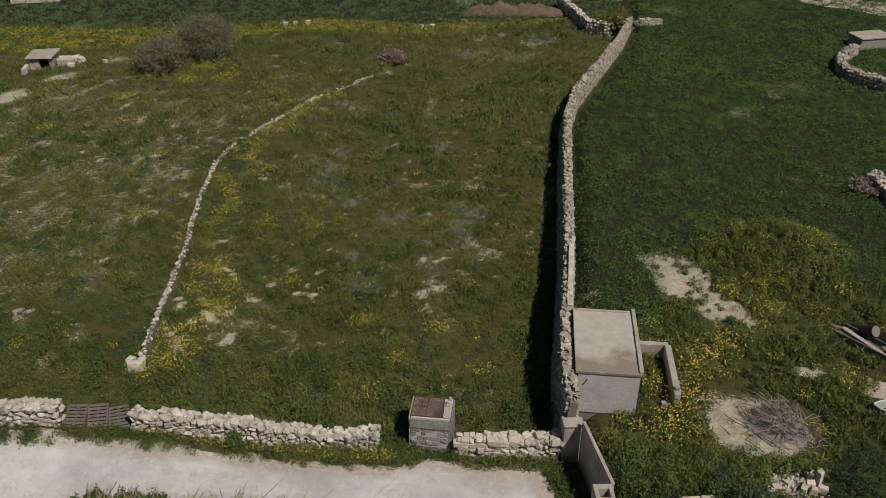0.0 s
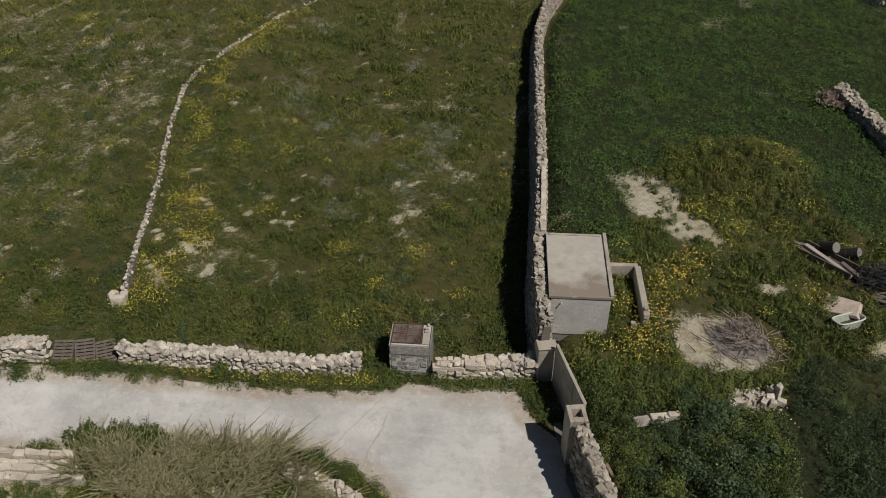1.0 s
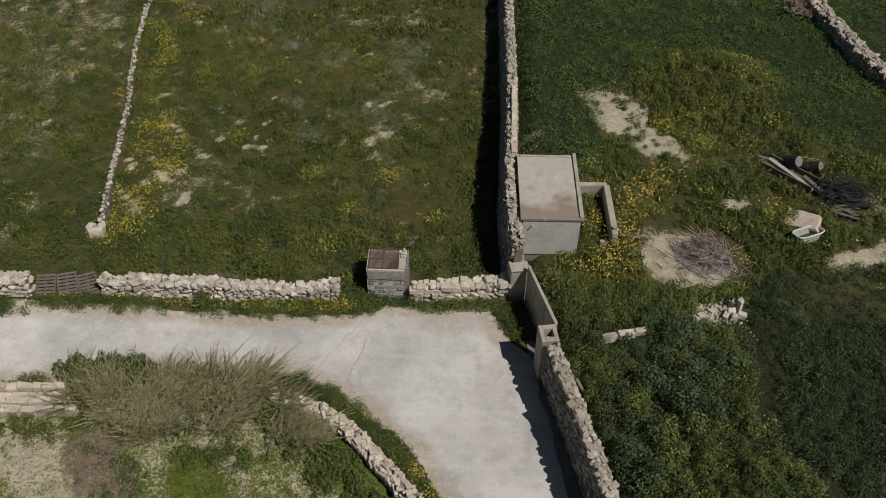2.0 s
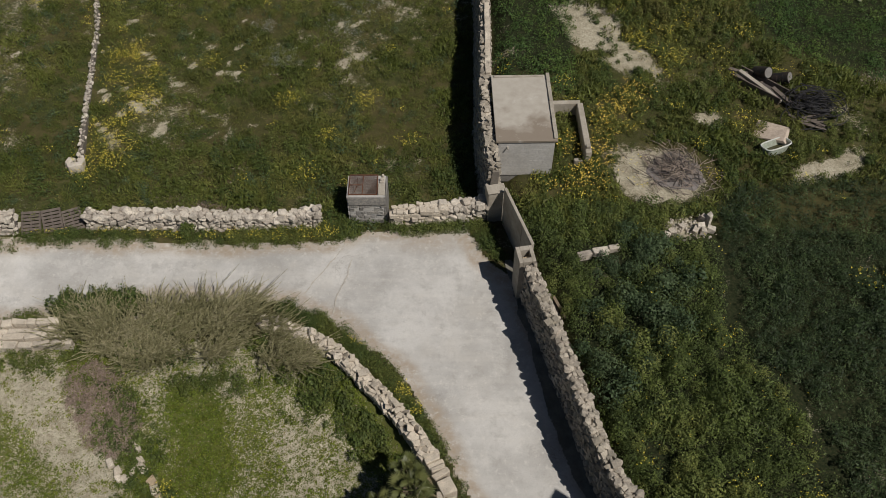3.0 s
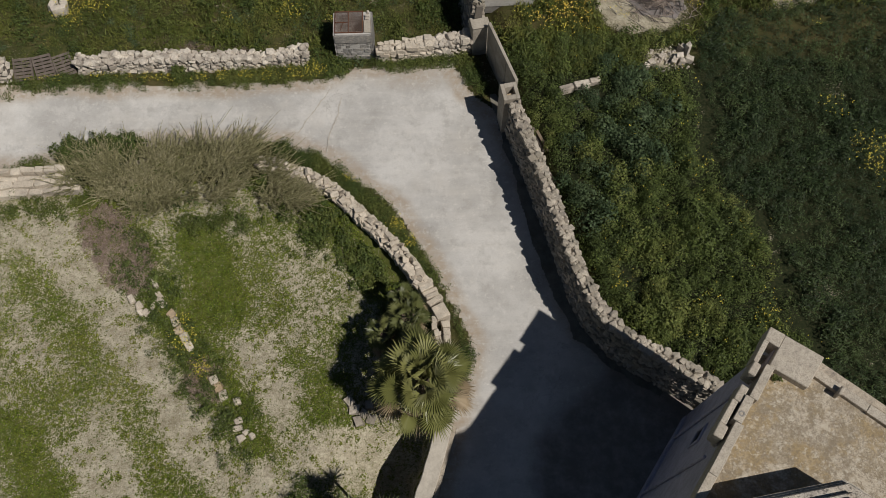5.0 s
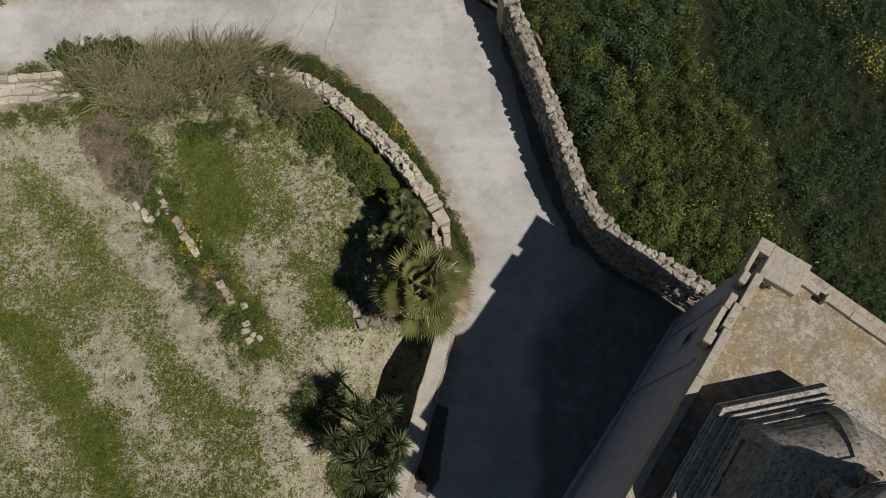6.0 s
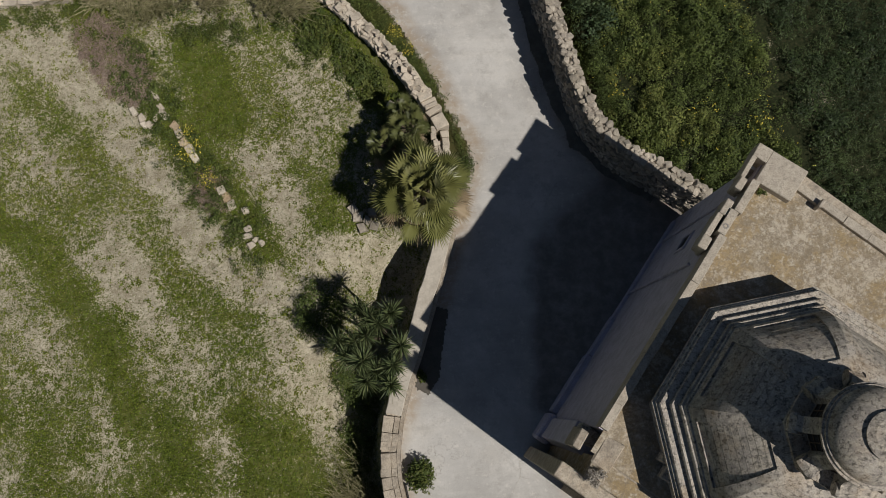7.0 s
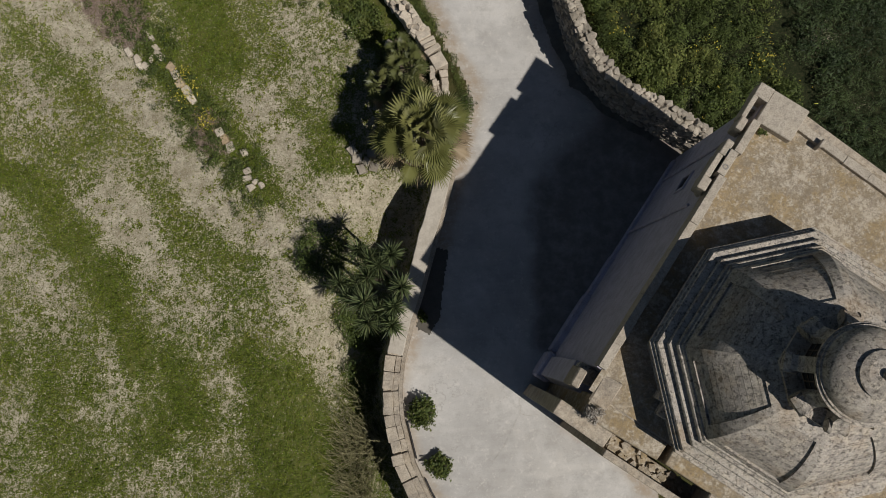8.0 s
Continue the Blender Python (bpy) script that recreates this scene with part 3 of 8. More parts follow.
def build_road():
    """The lane and forecourt: pale poured concrete, worn and cracked, with a broken edge."""
    step = 0.11
    xs, ys = np.arange(-34, 13, step), np.arange(-14, 26, step)
    gx, gy = np.meshgrid(xs, ys)
    n = len(xs)
    keep = on_road(gx[:-1, :-1] + step / 2, gy[:-1, :-1] + step / 2)
    i = (np.arange(len(ys) - 1)[:, None] * n + np.arange(n - 1))[keep]
    faces = np.c_[i, i + 1, i + n + 1, i + n]
    used, inv = np.unique(faces, return_inverse=True)
    x, y = gx.ravel()[used], gy.ravel()[used]
    x, y = x + RNG.uniform(-0.035, 0.035, len(x)), y + RNG.uniform(-0.035, 0.035, len(y))
    z = height(x, y) + 0.03 + 0.03 * (fbm(x, y, 2.5, 3, 14) - 0.5)
    m = Mat("worn_concrete_lane", 0.9, 0.2)
    wide, mid, fine = m.noise(0.35, 5, 0.6), m.noise(2.2, 6, 0.7), m.noise(22, 5, 0.7)
    c = m.ramp(wide, (0.34, (0.35, 0.337, 0.316)), (0.62, (0.52, 0.503, 0.475)))
    c = m.mix(m.ramp(mid, (0.45, 0.0), (0.75, 0.45)), c, (0.34, 0.322, 0.3))
    c = m.mix(m.ramp(m.noise(0.8, 6, 0.75), (0.55, 0.0), (0.68, 0.6)), c, (0.56, 0.54, 0.505))
    c = m.mix(m.ramp(fine, (0.28, 0.4), (0.5, 0.0)), c, (0.25, 0.23, 0.205))
    ridge = m.math("ABSOLUTE", m.math("SUBTRACT", m.noise(0.55, 7, 0.62), 0.5))
    crack = m.math("MULTIPLY", m.ramp(ridge, (0.0, 1.0), (0.006, 0.0)), m.ramp(m.noise(0.23, 3), (0.5, 0.0), (0.62, 0.75)))
    c = m.mix(crack, c, (0.2, 0.18, 0.155))
    c = m.mix(m.ramp(m.noise(0.5, 6, 0.7), (0.5, 0.0), (0.7, 0.45)), c, (0.47, 0.438, 0.39))
    c = m.mix(m.ramp(m.noise(1.3, 7, 0.78), (0.52, 0.0), (0.64, 0.55)), c, (0.315, 0.3, 0.275))
    c = m.mix(m.math("MULTIPLY", m.attr("dirt").outputs["Fac"], m.ramp(m.noise(3.0, 6, 0.75), (0.3, 0.25), (0.6, 1.0))), c, (0.33, 0.27, 0.205))
    c = m.mix(m.ramp(m.noise(4.5, 6, 0.8), (0.55, 0.0), (0.66, 0.5)), c, (0.62, 0.59, 0.54))
    streak = m.noise(1.0, 4, 0.6, m.stretch(0.25, 2.2, 1, 0.03))
    c = m.mix(m.ramp(streak, (0.5, 0.0), (0.75, 0.3)), c, (0.58, 0.55, 0.5))
    # darkens the concrete beside the facade: stain and painted shade in one
    c = m.mix(m.math("MULTIPLY", m.attr("shade_stain").outputs["Fac"], m.ramp(mid, (0.3, 0.6), (0.6, 0.95))), c, (0.182, 0.164, 0.143))
    m.color(c).bump(fine, 0.25, 0.01)
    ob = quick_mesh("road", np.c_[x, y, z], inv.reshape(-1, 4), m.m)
    # a stain on the forecourt's untrodden side that has the facade's shade painted in
    shade_stain = smooth((x - 3.85 - 0.9 * (fbm(x, y, 1.8, 4, 16) - 0.5)) / 0.7) * smooth((y - 0.1) / 0.8) * smooth((8.1 + 0.75 * (x - 4) - y - 1.2 * (fbm(x, y, 2.0, 3, 17) - 0.5)) / 1.3)
    ob.data.attributes.new("shade_stain", "FLOAT", "POINT").data.foreach_set("value", shade_stain.astype(np.float32))
    dirt = 1 - smooth((near_line(x, y, ROAD_LINE) - 0.1 - 0.5 * fbm(x, y, 1.4, 3, 15)) / 0.55)
    dirt = np.maximum(dirt, 0.8 * blob(x, y, -0.2, 24.4, 2.6, 0.4))
    ob.data.attributes.new("dirt", "FLOAT", "POINT").data.foreach_set("value", dirt.astype(np.float32))
    ob.data.shade_smooth()
    return tagged(ob, "pale worn concrete lane with cracks and crumbling edges", "road", kind="structure")


ROAD = build_road()


def sheet(name, label, outline, material, parent=None, step=0.05, lift=0.045, wander=0.35, rise=0.03):
    """A thin ragged-edged patch lying on the lane."""
    p = np.asarray(outline)
    xs, ys = np.arange(p[:, 0].min() - 0.4, p[:, 0].max() + 0.4, step), np.arange(p[:, 1].min() - 0.4, p[:, 1].max() + 0.4, step)
    gx, gy = np.meshgrid(xs, ys)
    mx, my = gx[:-1, :-1] + step / 2, gy[:-1, :-1] + step / 2
    keep = inside(mx + wander * (fbm(mx, my, 0.9, 4, 25) - 0.5), my + wander * (fbm(mx, my, 0.9, 4, 26) - 0.5), p)
    n = len(xs)
    i = (np.arange(len(ys) - 1)[:, None] * n + np.arange(n - 1))[keep]
    used, inv = np.unique(np.c_[i, i + 1, i + n + 1, i + n], return_inverse=True)
    x, y = gx.ravel()[used], gy.ravel()[used]
    x, y = x + RNG.uniform(-0.45, 0.45, len(x)) * step, y + RNG.uniform(-0.45, 0.45, len(y)) * step
    ob = quick_mesh(name, np.c_[x, y, height(x, y) + lift + rise * fbm(x, y, 0.5, 3, 27)], inv.reshape(-1, 4), material)
    ob.data.shade_smooth()
    ob.parent = parent
    return tagged(ob, label, "" if parent else "soil", kind="" if parent else "structure")


DARK_PATCH = plain_material("black_patch", (0.12, 0.11, 0.094), 0.97, 0, (0.075, 0.07, 0.058), 0.6, 2.2, 0.1)
# mossy strip whose dark colour stands in for shade along the lane wall
WALL_SHADE = plain_material("mossy_wall_shade", (0.2, 0.185, 0.155), 0.97, 0, (0.08, 0.08, 0.055), 0.7, 1.8, 0.1)
sheet("soil_strip", "dark mossy strip with the shade of the lane wall's foot in its colour", [(3.3, 23.2), (3.55, 21.4), (4.05, 19.2), (4.6, 16.4), (5.3, 13.6), (6.2, 11.4), (7.6, 10.0), (9.2, 8.9), (9.6, 9.3), (7.5, 10.9), (6.3, 12.6), (5.3, 16.6), (4.4, 20.2), (3.9, 21.6), (3.6, 23.2)], WALL_SHADE)
sheet("soil_bed", "black patch on the lane against the curved wall", [(0.26, 4.95), (0.79, 4.8), (0.61, 3.55), (0.32, 2.2), (-0.05, 1.5), (-0.55, 1.7), (-0.6, 2.25), (-0.02, 4.25)], DARK_PATCH)


def crack(pts, seed, width=0.014):
    """A jagged open crack in the concrete, a narrow ribbon of dirt."""
    rng = np.random.default_rng(seed)
    s, p, d = resample(pts, 0.07)
    p = p + np.c_[-d[:, 1], d[:, 0]] * (0.16 * (fbm(s, s * 0, 0.5, 4, seed) - 0.5))[:, None]
    w = (width * rng.uniform(0.25, 1.2, len(s)) * np.minimum(1, 8 * (1 - np.abs(2 * s / s[-1] - 1)) + 0.15))[:, None]
    nrm = np.c_[-d[:, 1], d[:, 0]]
    z = height(p[:, 0], p[:, 1]) + 0.052
    v = np.stack([np.c_[p + nrm * w, z], np.c_[p - nrm * w, z]], 1).reshape(-1, 3)
    i = np.arange(len(s) - 1)[:, None] * 2
    ob = quick_mesh("crack", v, np.c_[i, i + 1, i + 3, i + 2], CRACK)
    ob.parent = ROAD


CRACK = plain_material("crack_dirt", (0.48, 0.44, 0.38), 0.98, 0, (0.22, 0.2, 0.17), 0.6, 5, 0.05)
for k, pts in enumerate(([(-5.6, 21.2), (-5.0, 22.1), (-4.4, 23.2), (-3.9, 24.0)], [(-4.1, 20.2), (-4.0, 21.2), (-3.7, 22.2), (-3.5, 23.3)], [(-3.8, 21.9), (-3.3, 22.4), (-2.9, 23.2)],
                         [(3.0, -2.4), (3.4, -1.6), (3.3, -0.9), (3.5, -0.1), (2.9, 0.6), (2.3, 1.4)], [(3.4, -1.2), (3.9, -0.9), (4.3, -0.7)], [(1.2, 1.2), (1.9, 0.6), (2.8, 0.5)], [(2.2, -3.6), (2.7, -2.9), (3.0, -2.3)],
                         [(3.3, -1.7), (3.7, -1.9), (4.1, -1.8)])):
    crack(pts, 300 + k, 0.03 if k < 2 else 0.005)


# ---- dry-stone walls ----
def hull_stone(seed, flat=0.85):
    """An angular field stone about one metre across: a cube with its corners knocked about."""
    r = random.Random(seed)
    bm = bmesh.new()
    for k in range(8):
        s = [(-1 if k >> a & 1 else 1) * 0.5 * r.uniform(0.62, 1.06) for a in range(3)]
        bm.verts.new((s[0], s[1], s[2] * flat))
    for k in range(3):
        v = Vector((r.gauss(0, 1), r.gauss(0, 1), r.gauss(0, 1))).normalized() * r.uniform(0.5, 0.6)
        bm.verts.new((v.x, v.y, v.z * flat))
    made = bmesh.ops.convex_hull(bm, input=bm.verts)
    bmesh.ops.delete(bm, geom=[g for g in made["geom_interior"] if isinstance(g, bmesh.types.BMVert)], context="VERTS")
    bmesh.ops.triangulate(bm, faces=bm.faces)
    me = bpy.data.meshes.new("stone")
    bm.to_mesh(me)
    bm.free()
    v = np.array([tuple(p.co) for p in me.vertices])
    f = np.array([tuple(p.vertices) for p in me.polygons])
    return me, v, f


def cut_stone(seed):
    """A roughly squared block about one metre across."""
    bm = box(bmesh.new(), -0.5, 0.5, -0.5, 0.5, -0.5, 0.5, 0.07, None, seed, 0.06)
    bmesh.ops.triangulate(bm, faces=bm.faces)
    me = bpy.data.meshes.new("stone")
    bm.to_mesh(me)
    bm.free()
    return me, np.array([tuple(p.co) for p in me.vertices]), np.array([tuple(p.vertices) for p in me.polygons])


def round_stone(seed):
    """A blunt field stone about one metre across with many small facets."""
    r = random.Random(seed)
    bm = bmesh.new()
    power = r.uniform(2.6, 4.5)
    for k in range(20):
        v = Vector((r.gauss(0, 1), r.gauss(0, 1), r.gauss(0, 1))).normalized()
        far = 0.5 / (abs(v.x) ** power + abs(v.y) ** power + abs(v.z) ** power) ** (1 / power)
        bm.verts.new(v * far * r.uniform(0.9, 1.06))
    bmesh.ops.convex_hull(bm, input=bm.verts)
    bmesh.ops.delete(bm, geom=[v for v in bm.verts if not v.link_faces], context="VERTS")
    bmesh.ops.triangulate(bm, faces=bm.faces)
    me = bpy.data.meshes.new("stone")
    bm.to_mesh(me)
    bm.free()
    return me, np.array([tuple(p.co) for p in me.vertices]), np.array([tuple(p.vertices) for p in me.polygons])


def pack(wide, high, big, small, rng, tries=2600):
    """Discs of falling size packed side by side in a strip: rows of place and radius."""
    out = np.zeros((0, 3))
    for k in range(tries):
        rad = small + (big - small) * (1 - k / tries) ** 2.2
        at = (rng.uniform(0, wide), rng.uniform(0, high))
        if not len(out) or np.all(np.hypot(out[:, 0] - at[0], (out[:, 1] - at[1]) * 1.15) > (out[:, 2] + rad) * 0.86):
            out = np.r_[out, [(at[0], at[1], rad)]]
    return out


ROUND = [round_stone(260 + k) for k in range(14)]
ROUGH = [hull_stone(100 + k) for k in range(14)]
CUT = [cut_stone(200 + k) for k in range(8)]
SLAB = [hull_stone(240 + k, 0.5) for k in range(8)]


def stone_wall(name, label, pts, thick, tall, size, material, singles=0, kinds=ROUGH, base=None, ragged=0.2, squared=False, sides=(-1, 1), start=0.0, seed=1, long=1.25, batter=0.0, gaps=0.0, tumble=0.3, packed=None):
    """A dry wall: an earth-and-rubble core with stones laid in uneven courses on both faces and thrown on top.
    The first `singles` stones from `start` metres on are objects of their own, the rest one joined part."""
    rng = np.random.default_rng(seed)
    s, p, d = resample(pts, 0.25)
    nrm = np.c_[-d[:, 1], d[:, 0]]
    foot = base(p[:, 0], p[:, 1]) if base else height(p[:, 0], p[:, 1])
    tops = foot + (tall(s) if callable(tall) else tall) + ragged * (fbm(s, s * 0, 1.6, 3, seed) - 0.5)
    # core
    k = len(s)
    inner = thick / 2 - size * 0.32
    rings = np.stack([np.c_[p + nrm * inner * e, zz] for e, zz in ((1 - batter / inner, foot - 0.3) if batter < 0 else (1, foot - 0.3), (1, tops - size * 0.35), (-1, tops - size * 0.35), (-1, foot - 0.3))], 1)
    idx = np.arange(k - 1)[:, None] * 4
    faces = np.concatenate([np.c_[idx + a, idx + b, idx + 4 + b, idx + 4 + a] for a, b in ((0, 1), (1, 2), (2, 3))])
    faces = np.r_[faces, [[3, 2, 1, 0]], [[4 * k - 4, 4 * k - 3, 4 * k - 2, 4 * k - 1]]]
    core = quick_mesh(name, rings.reshape(-1, 3), faces, CORE)
    core.data.shade_flat()
    tagged(core, label, "stone wall", kind="structure")
    # stones
    spots = []

    def put(at, off, z, w, dp, hh, tip):
        j = min(np.searchsorted(s, at), k - 1)
        c = p[j] + d[j] * (at - s[j]) + nrm[j] * off
        turn = math.atan2(d[j][1], d[j][0]) + rng.normal(0, 0.09 if squared else (0.9 if tip > 0.2 else 0.2)) + (math.pi if rng.random() < 0.5 else 0)
        e = Euler((rng.normal(0, tip), rng.normal(0, tip), turn))
        spots.append((at, Matrix.LocRotScale((c[0], c[1], z), e, (w, dp, hh))))

    rise = size * (0.8 if squared else 0.82)
    if packed:
        # stones of all sizes fitted into one another instead of courses
        for side in sides:
            for at, z, rad in pack(s[-1], float(np.max(tops - foot)), packed[0], packed[1], rng, int(s[-1] * 260 * max(1, float(np.max(tops - foot))))):
                j = min(np.searchsorted(s, at), k - 1)
                if z < tops[j] - foot[j] + 0.02:
                    put(at, side * (thick / 2 - rad * 0.75) + rng.normal(0, 0.02) - (batter * max(1 - z / (tops[j] - foot[j]), 0) if side > 0 else 0), foot[j] + z, rad * rng.uniform(2.0, 2.6), rad * 2.2, rad * rng.uniform(1.7, 2.2), 0.17)
        for at, off, rad in pack(s[-1], thick, packed[0] * 0.95, packed[1], rng, int(s[-1] * 200)):
            j = min(np.searchsorted(s, at), k - 1)
            put(at, off - thick / 2, tops[j] - rad * 0.5 + rng.normal(0, 0.035), rad * rng.uniform(2.0, 2.6), rad * 2.2, rad * rng.uniform(1.4, 2.2), 0.22)
        sides = ()
    for side in sides:
        for course in range(int(np.max(tops - foot) / rise) + 1):
            at = rng.uniform(0, size)
            while at < s[-1]:
                w = size * rng.uniform(0.7, long + (0.35 if squared else 0.15))
                j = min(np.searchsorted(s, at + w / 2), k - 1)
                z = foot[j] + rise * (course + 0.42) + rng.normal(0, 0.015)
                if z + rise * 0.35 < tops[j] and rng.random() >= gaps:
                    put(at + w / 2, side * (thick / 2 - size * 0.3 + rng.normal(0, 0.02)) - (batter * max(1 - (course + 0.5) * rise / (tops[j] - foot[j]), 0) if side > 0 else 0), z, w * 1.02, size * rng.uniform(0.85, 1.2), rise * rng.uniform(0.85, 1.25), 0.03 if squared else tumble)
                at += w * 0.93
    lanes = max(int(round(thick / size * 1.45)), 1)
    for lane in range(0 if packed else lanes):
        at = rng.uniform(0, size)
        while at < s[-1]:
            w = size * rng.uniform(0.45, long)
            j = min(np.searchsorted(s, at + w / 2), k - 1)
            off = 0 if lanes == 1 else (lane / (lanes - 1) - 0.5) * (thick - size * 0.75)
            if rng.random() >= gaps:
                put(at + w / 2, off + rng.normal(0, size * 0.13), tops[j] - size * 0.14 + rng.normal(0, 0.03 if squared else 0.06), w * (0.85 if squared else 1.05), size * rng.uniform(0.45, 1.15), size * rng.uniform(0.35, 0.95), 0.06 if squared else 0.38)
            at += w * 0.92
    spots.sort(key=lambda q: abs(q[0] - start))
    stones_of(core, spots, material, kinds, singles, rng)
    return core


def stones_of(parent, spots, material, kinds, singles, rng, join_label="smaller stones of the wall"):
    V, F, count = [], [], 0
    for n, (_, m) in enumerate(spots):
        me, v, f = kinds[rng.integers(len(kinds))]
        if n < singles:
            if (me.name, material.name) not in SHARED:
                twin = me.copy()
                twin.materials.append(material)
                SHARED[me.name, material.name] = twin
            ob = new("stone", SHARED[me.name, material.name])
            ob.parent = parent
            ob.matrix_local = m
        else:
            a = np.array(m)
            V.append(v @ a[:3, :3].T + a[:3, 3])
            F.append(f + count)
            count += len(v)
    if V:
        rest = quick_mesh("rubble", np.concatenate(V), np.concatenate(F), material)
        rest.parent = parent
        rest.data.shade_flat()
        tagged(rest, join_label, kind="stuff")


SHARED = {}


def field_foot(x, y):
    return height(x - 0.8, y)


def lane_foot(x, y):
    return height(x - 0.9, y - 0.25)


stone_wall("wall_front_west", "low pale dry-stone wall beside the lane", [(-30, 21.6), (-24, 22.9), (-19.6, 23.9), (-18.3, 24.15)], 0.55, 0.95, 0.24, RUBBLE, 60, seed=11, start=12, kinds=ROUND + ROUND + ROUGH, packed=(0.165, 0.06))
stone_wall("wall_front", "pale tumbled dry-stone wall between lane and field", [(-15.4, 24.7), (-12.8, 25.0), (-9.2, 25.12), (-5.1, 25.35)], 0.52, lambda s: np.interp(s, (0, 0.7, 2.5, 5, 7.6, 9.2, 10.4), (1.12, 0.9, 0.85, 0.92, 0.74, 0.85, 1.08)), 0.25, RUBBLE, 300, seed=12, ragged=0.6, start=5, kinds=ROUND + ROUND + ROUGH, packed=(0.165, 0.05))
stone_wall("wall_front_east", "dry wall of squared blocks next to the tank", [(-1.95, 25.4), (-0.9, 25.44), (0.55, 25.55)], 0.5, lambda s: 0.86 + 0.08 * s, 0.27, RUBBLE_CREAM, 120, kinds=CUT + CUT + ROUND, seed=13, ragged=0.12, squared=True, long=1.7)
stone_wall("wall_front_corner", "dry wall of rounded rubble running up to the corner pier", [(0.5, 25.55), (1.4, 25.65), (2.5, 25.82)], 0.52, lambda s: 1.0 + 0.06 * s, 0.27, RUBBLE, 120, kinds=ROUND + CUT, seed=23, ragged=0.3, packed=(0.17, 0.06))
stone_wall("wall_far", "long tall dry-stone wall dividing the fields", FAR_WALL, 0.44, lambda s: np.interp(s, (0, 5, 8, 10, 17, 24, 58), (2.85, 2.85, 2.8, 2.6, 2.2, 2.0, 1.3)), 0.25, RUBBLE_GREY, 300, seed=14, tumble=0.12, batter=-0.3, base=field_foot)
COPING = tagged(new("wall_far_coping"), "pale cut coping slabs along the long dry wall", "coping", kind="structure")
for k in range(9):
    y = 32.5 + 0.66 * k
    ob = part("slab", box(bmesh.new(), -0.13, 0.13, -0.32, 0.32, -0.1, 0.1, 0.02, None, 60 + k, 0.02), RUBBLE_CREAM, COPING)
    ob.matrix_local = pose(float(np.interp(y, [q[1] for q in FAR_WALL], [q[0] for q in FAR_WALL])) + 0.07, y, float(field_foot(2.6, y)) + float(np.interp(y, (32, 38), (2.92, 2.62))), 0, 0, random.Random(k).uniform(-4, 4))
stone_wall("wall_lane", "tall dry-stone retaining wall along the lane", [(4.12, 21.1), (4.34, 20.3), (4.82, 18.6), (5.35, 16.6), (5.95, 14.3), (6.3, 12.8), (6.8, 11.7), (7.5, 10.75), (8.3, 10.1), (9.35, 9.5), (10.8, 8.5)], 0.44, lambda s: np.interp(s, (0, 4, 9, 12, 16), (2.55, 2.5, 2.6, 2.75, 2.65)), 0.21, RUBBLE_GREY, 300, base=lane_foot, seed=15, start=8, batter=-0.1, kinds=ROUND + ROUND + ROUGH, packed=(0.15, 0.055))
stone_wall("wall_low", "low broken rubble wall across the weedy field", LOW_WALL, 0.27, lambda s: np.interp(s, (0, 10, 20, 48), (0.36, 0.28, 0.16, 0.0)), 0.18, RUBBLE, 200, kinds=ROUND + SLAB, seed=16, ragged=0.45, gaps=0.33, sides=(1,))
stone_wall("wall_garden", "curved low rubble wall around the garden", [(-7.2, 19.85), (-5.9, 19.4), (-4.2, 18.65), (-3.4, 17.95), (-2.4, 16.9), (-1.0, 15.4), (0.0, 13.85)], 0.56, lambda s: np.interp(s, (0, 4, 9), (0.3, 0.55, 0.65)), 0.3, RUBBLE_CREAM, 260, seed=17, start=9, kinds=SLAB + SLAB + CUT + ROUGH, tumble=0.14, ragged=0.35)
stone_wall("wall_yard_stub", "short ruined field wall in the crop", [(21.4, 50.8), (22.1, 47.7), (22.8, 44.2), (24, 41)], 0.8, 0.9, 0.28, RUBBLE_GREY, 40, seed=19)
stone_wall("wall_ring", "round dry-stone terrace wall", [(29, 65.5), (27.0, 67.0), (24.8, 69.2), (24.6, 71.4), (25.3, 73.4), (26.9, 75.5)], 0.6, 0.95, 0.3, RUBBLE_GREY, 40, seed=20)
stone_wall("wall_distant", "distant dry-stone field wall", [(1.5, 90), (2.7, 86.6), (4.3, 81.6), (6.1, 80.6)], 0.6, 1.2, 0.32, RUBBLE, 30, seed=21)
stone_wall("wall_distant_east", "distant low wall along the crop", [(8.2, 82.4), (9.6, 81.6), (11.0, 82.2)], 0.45, 0.6, 0.3, RUBBLE, 20, seed=22)


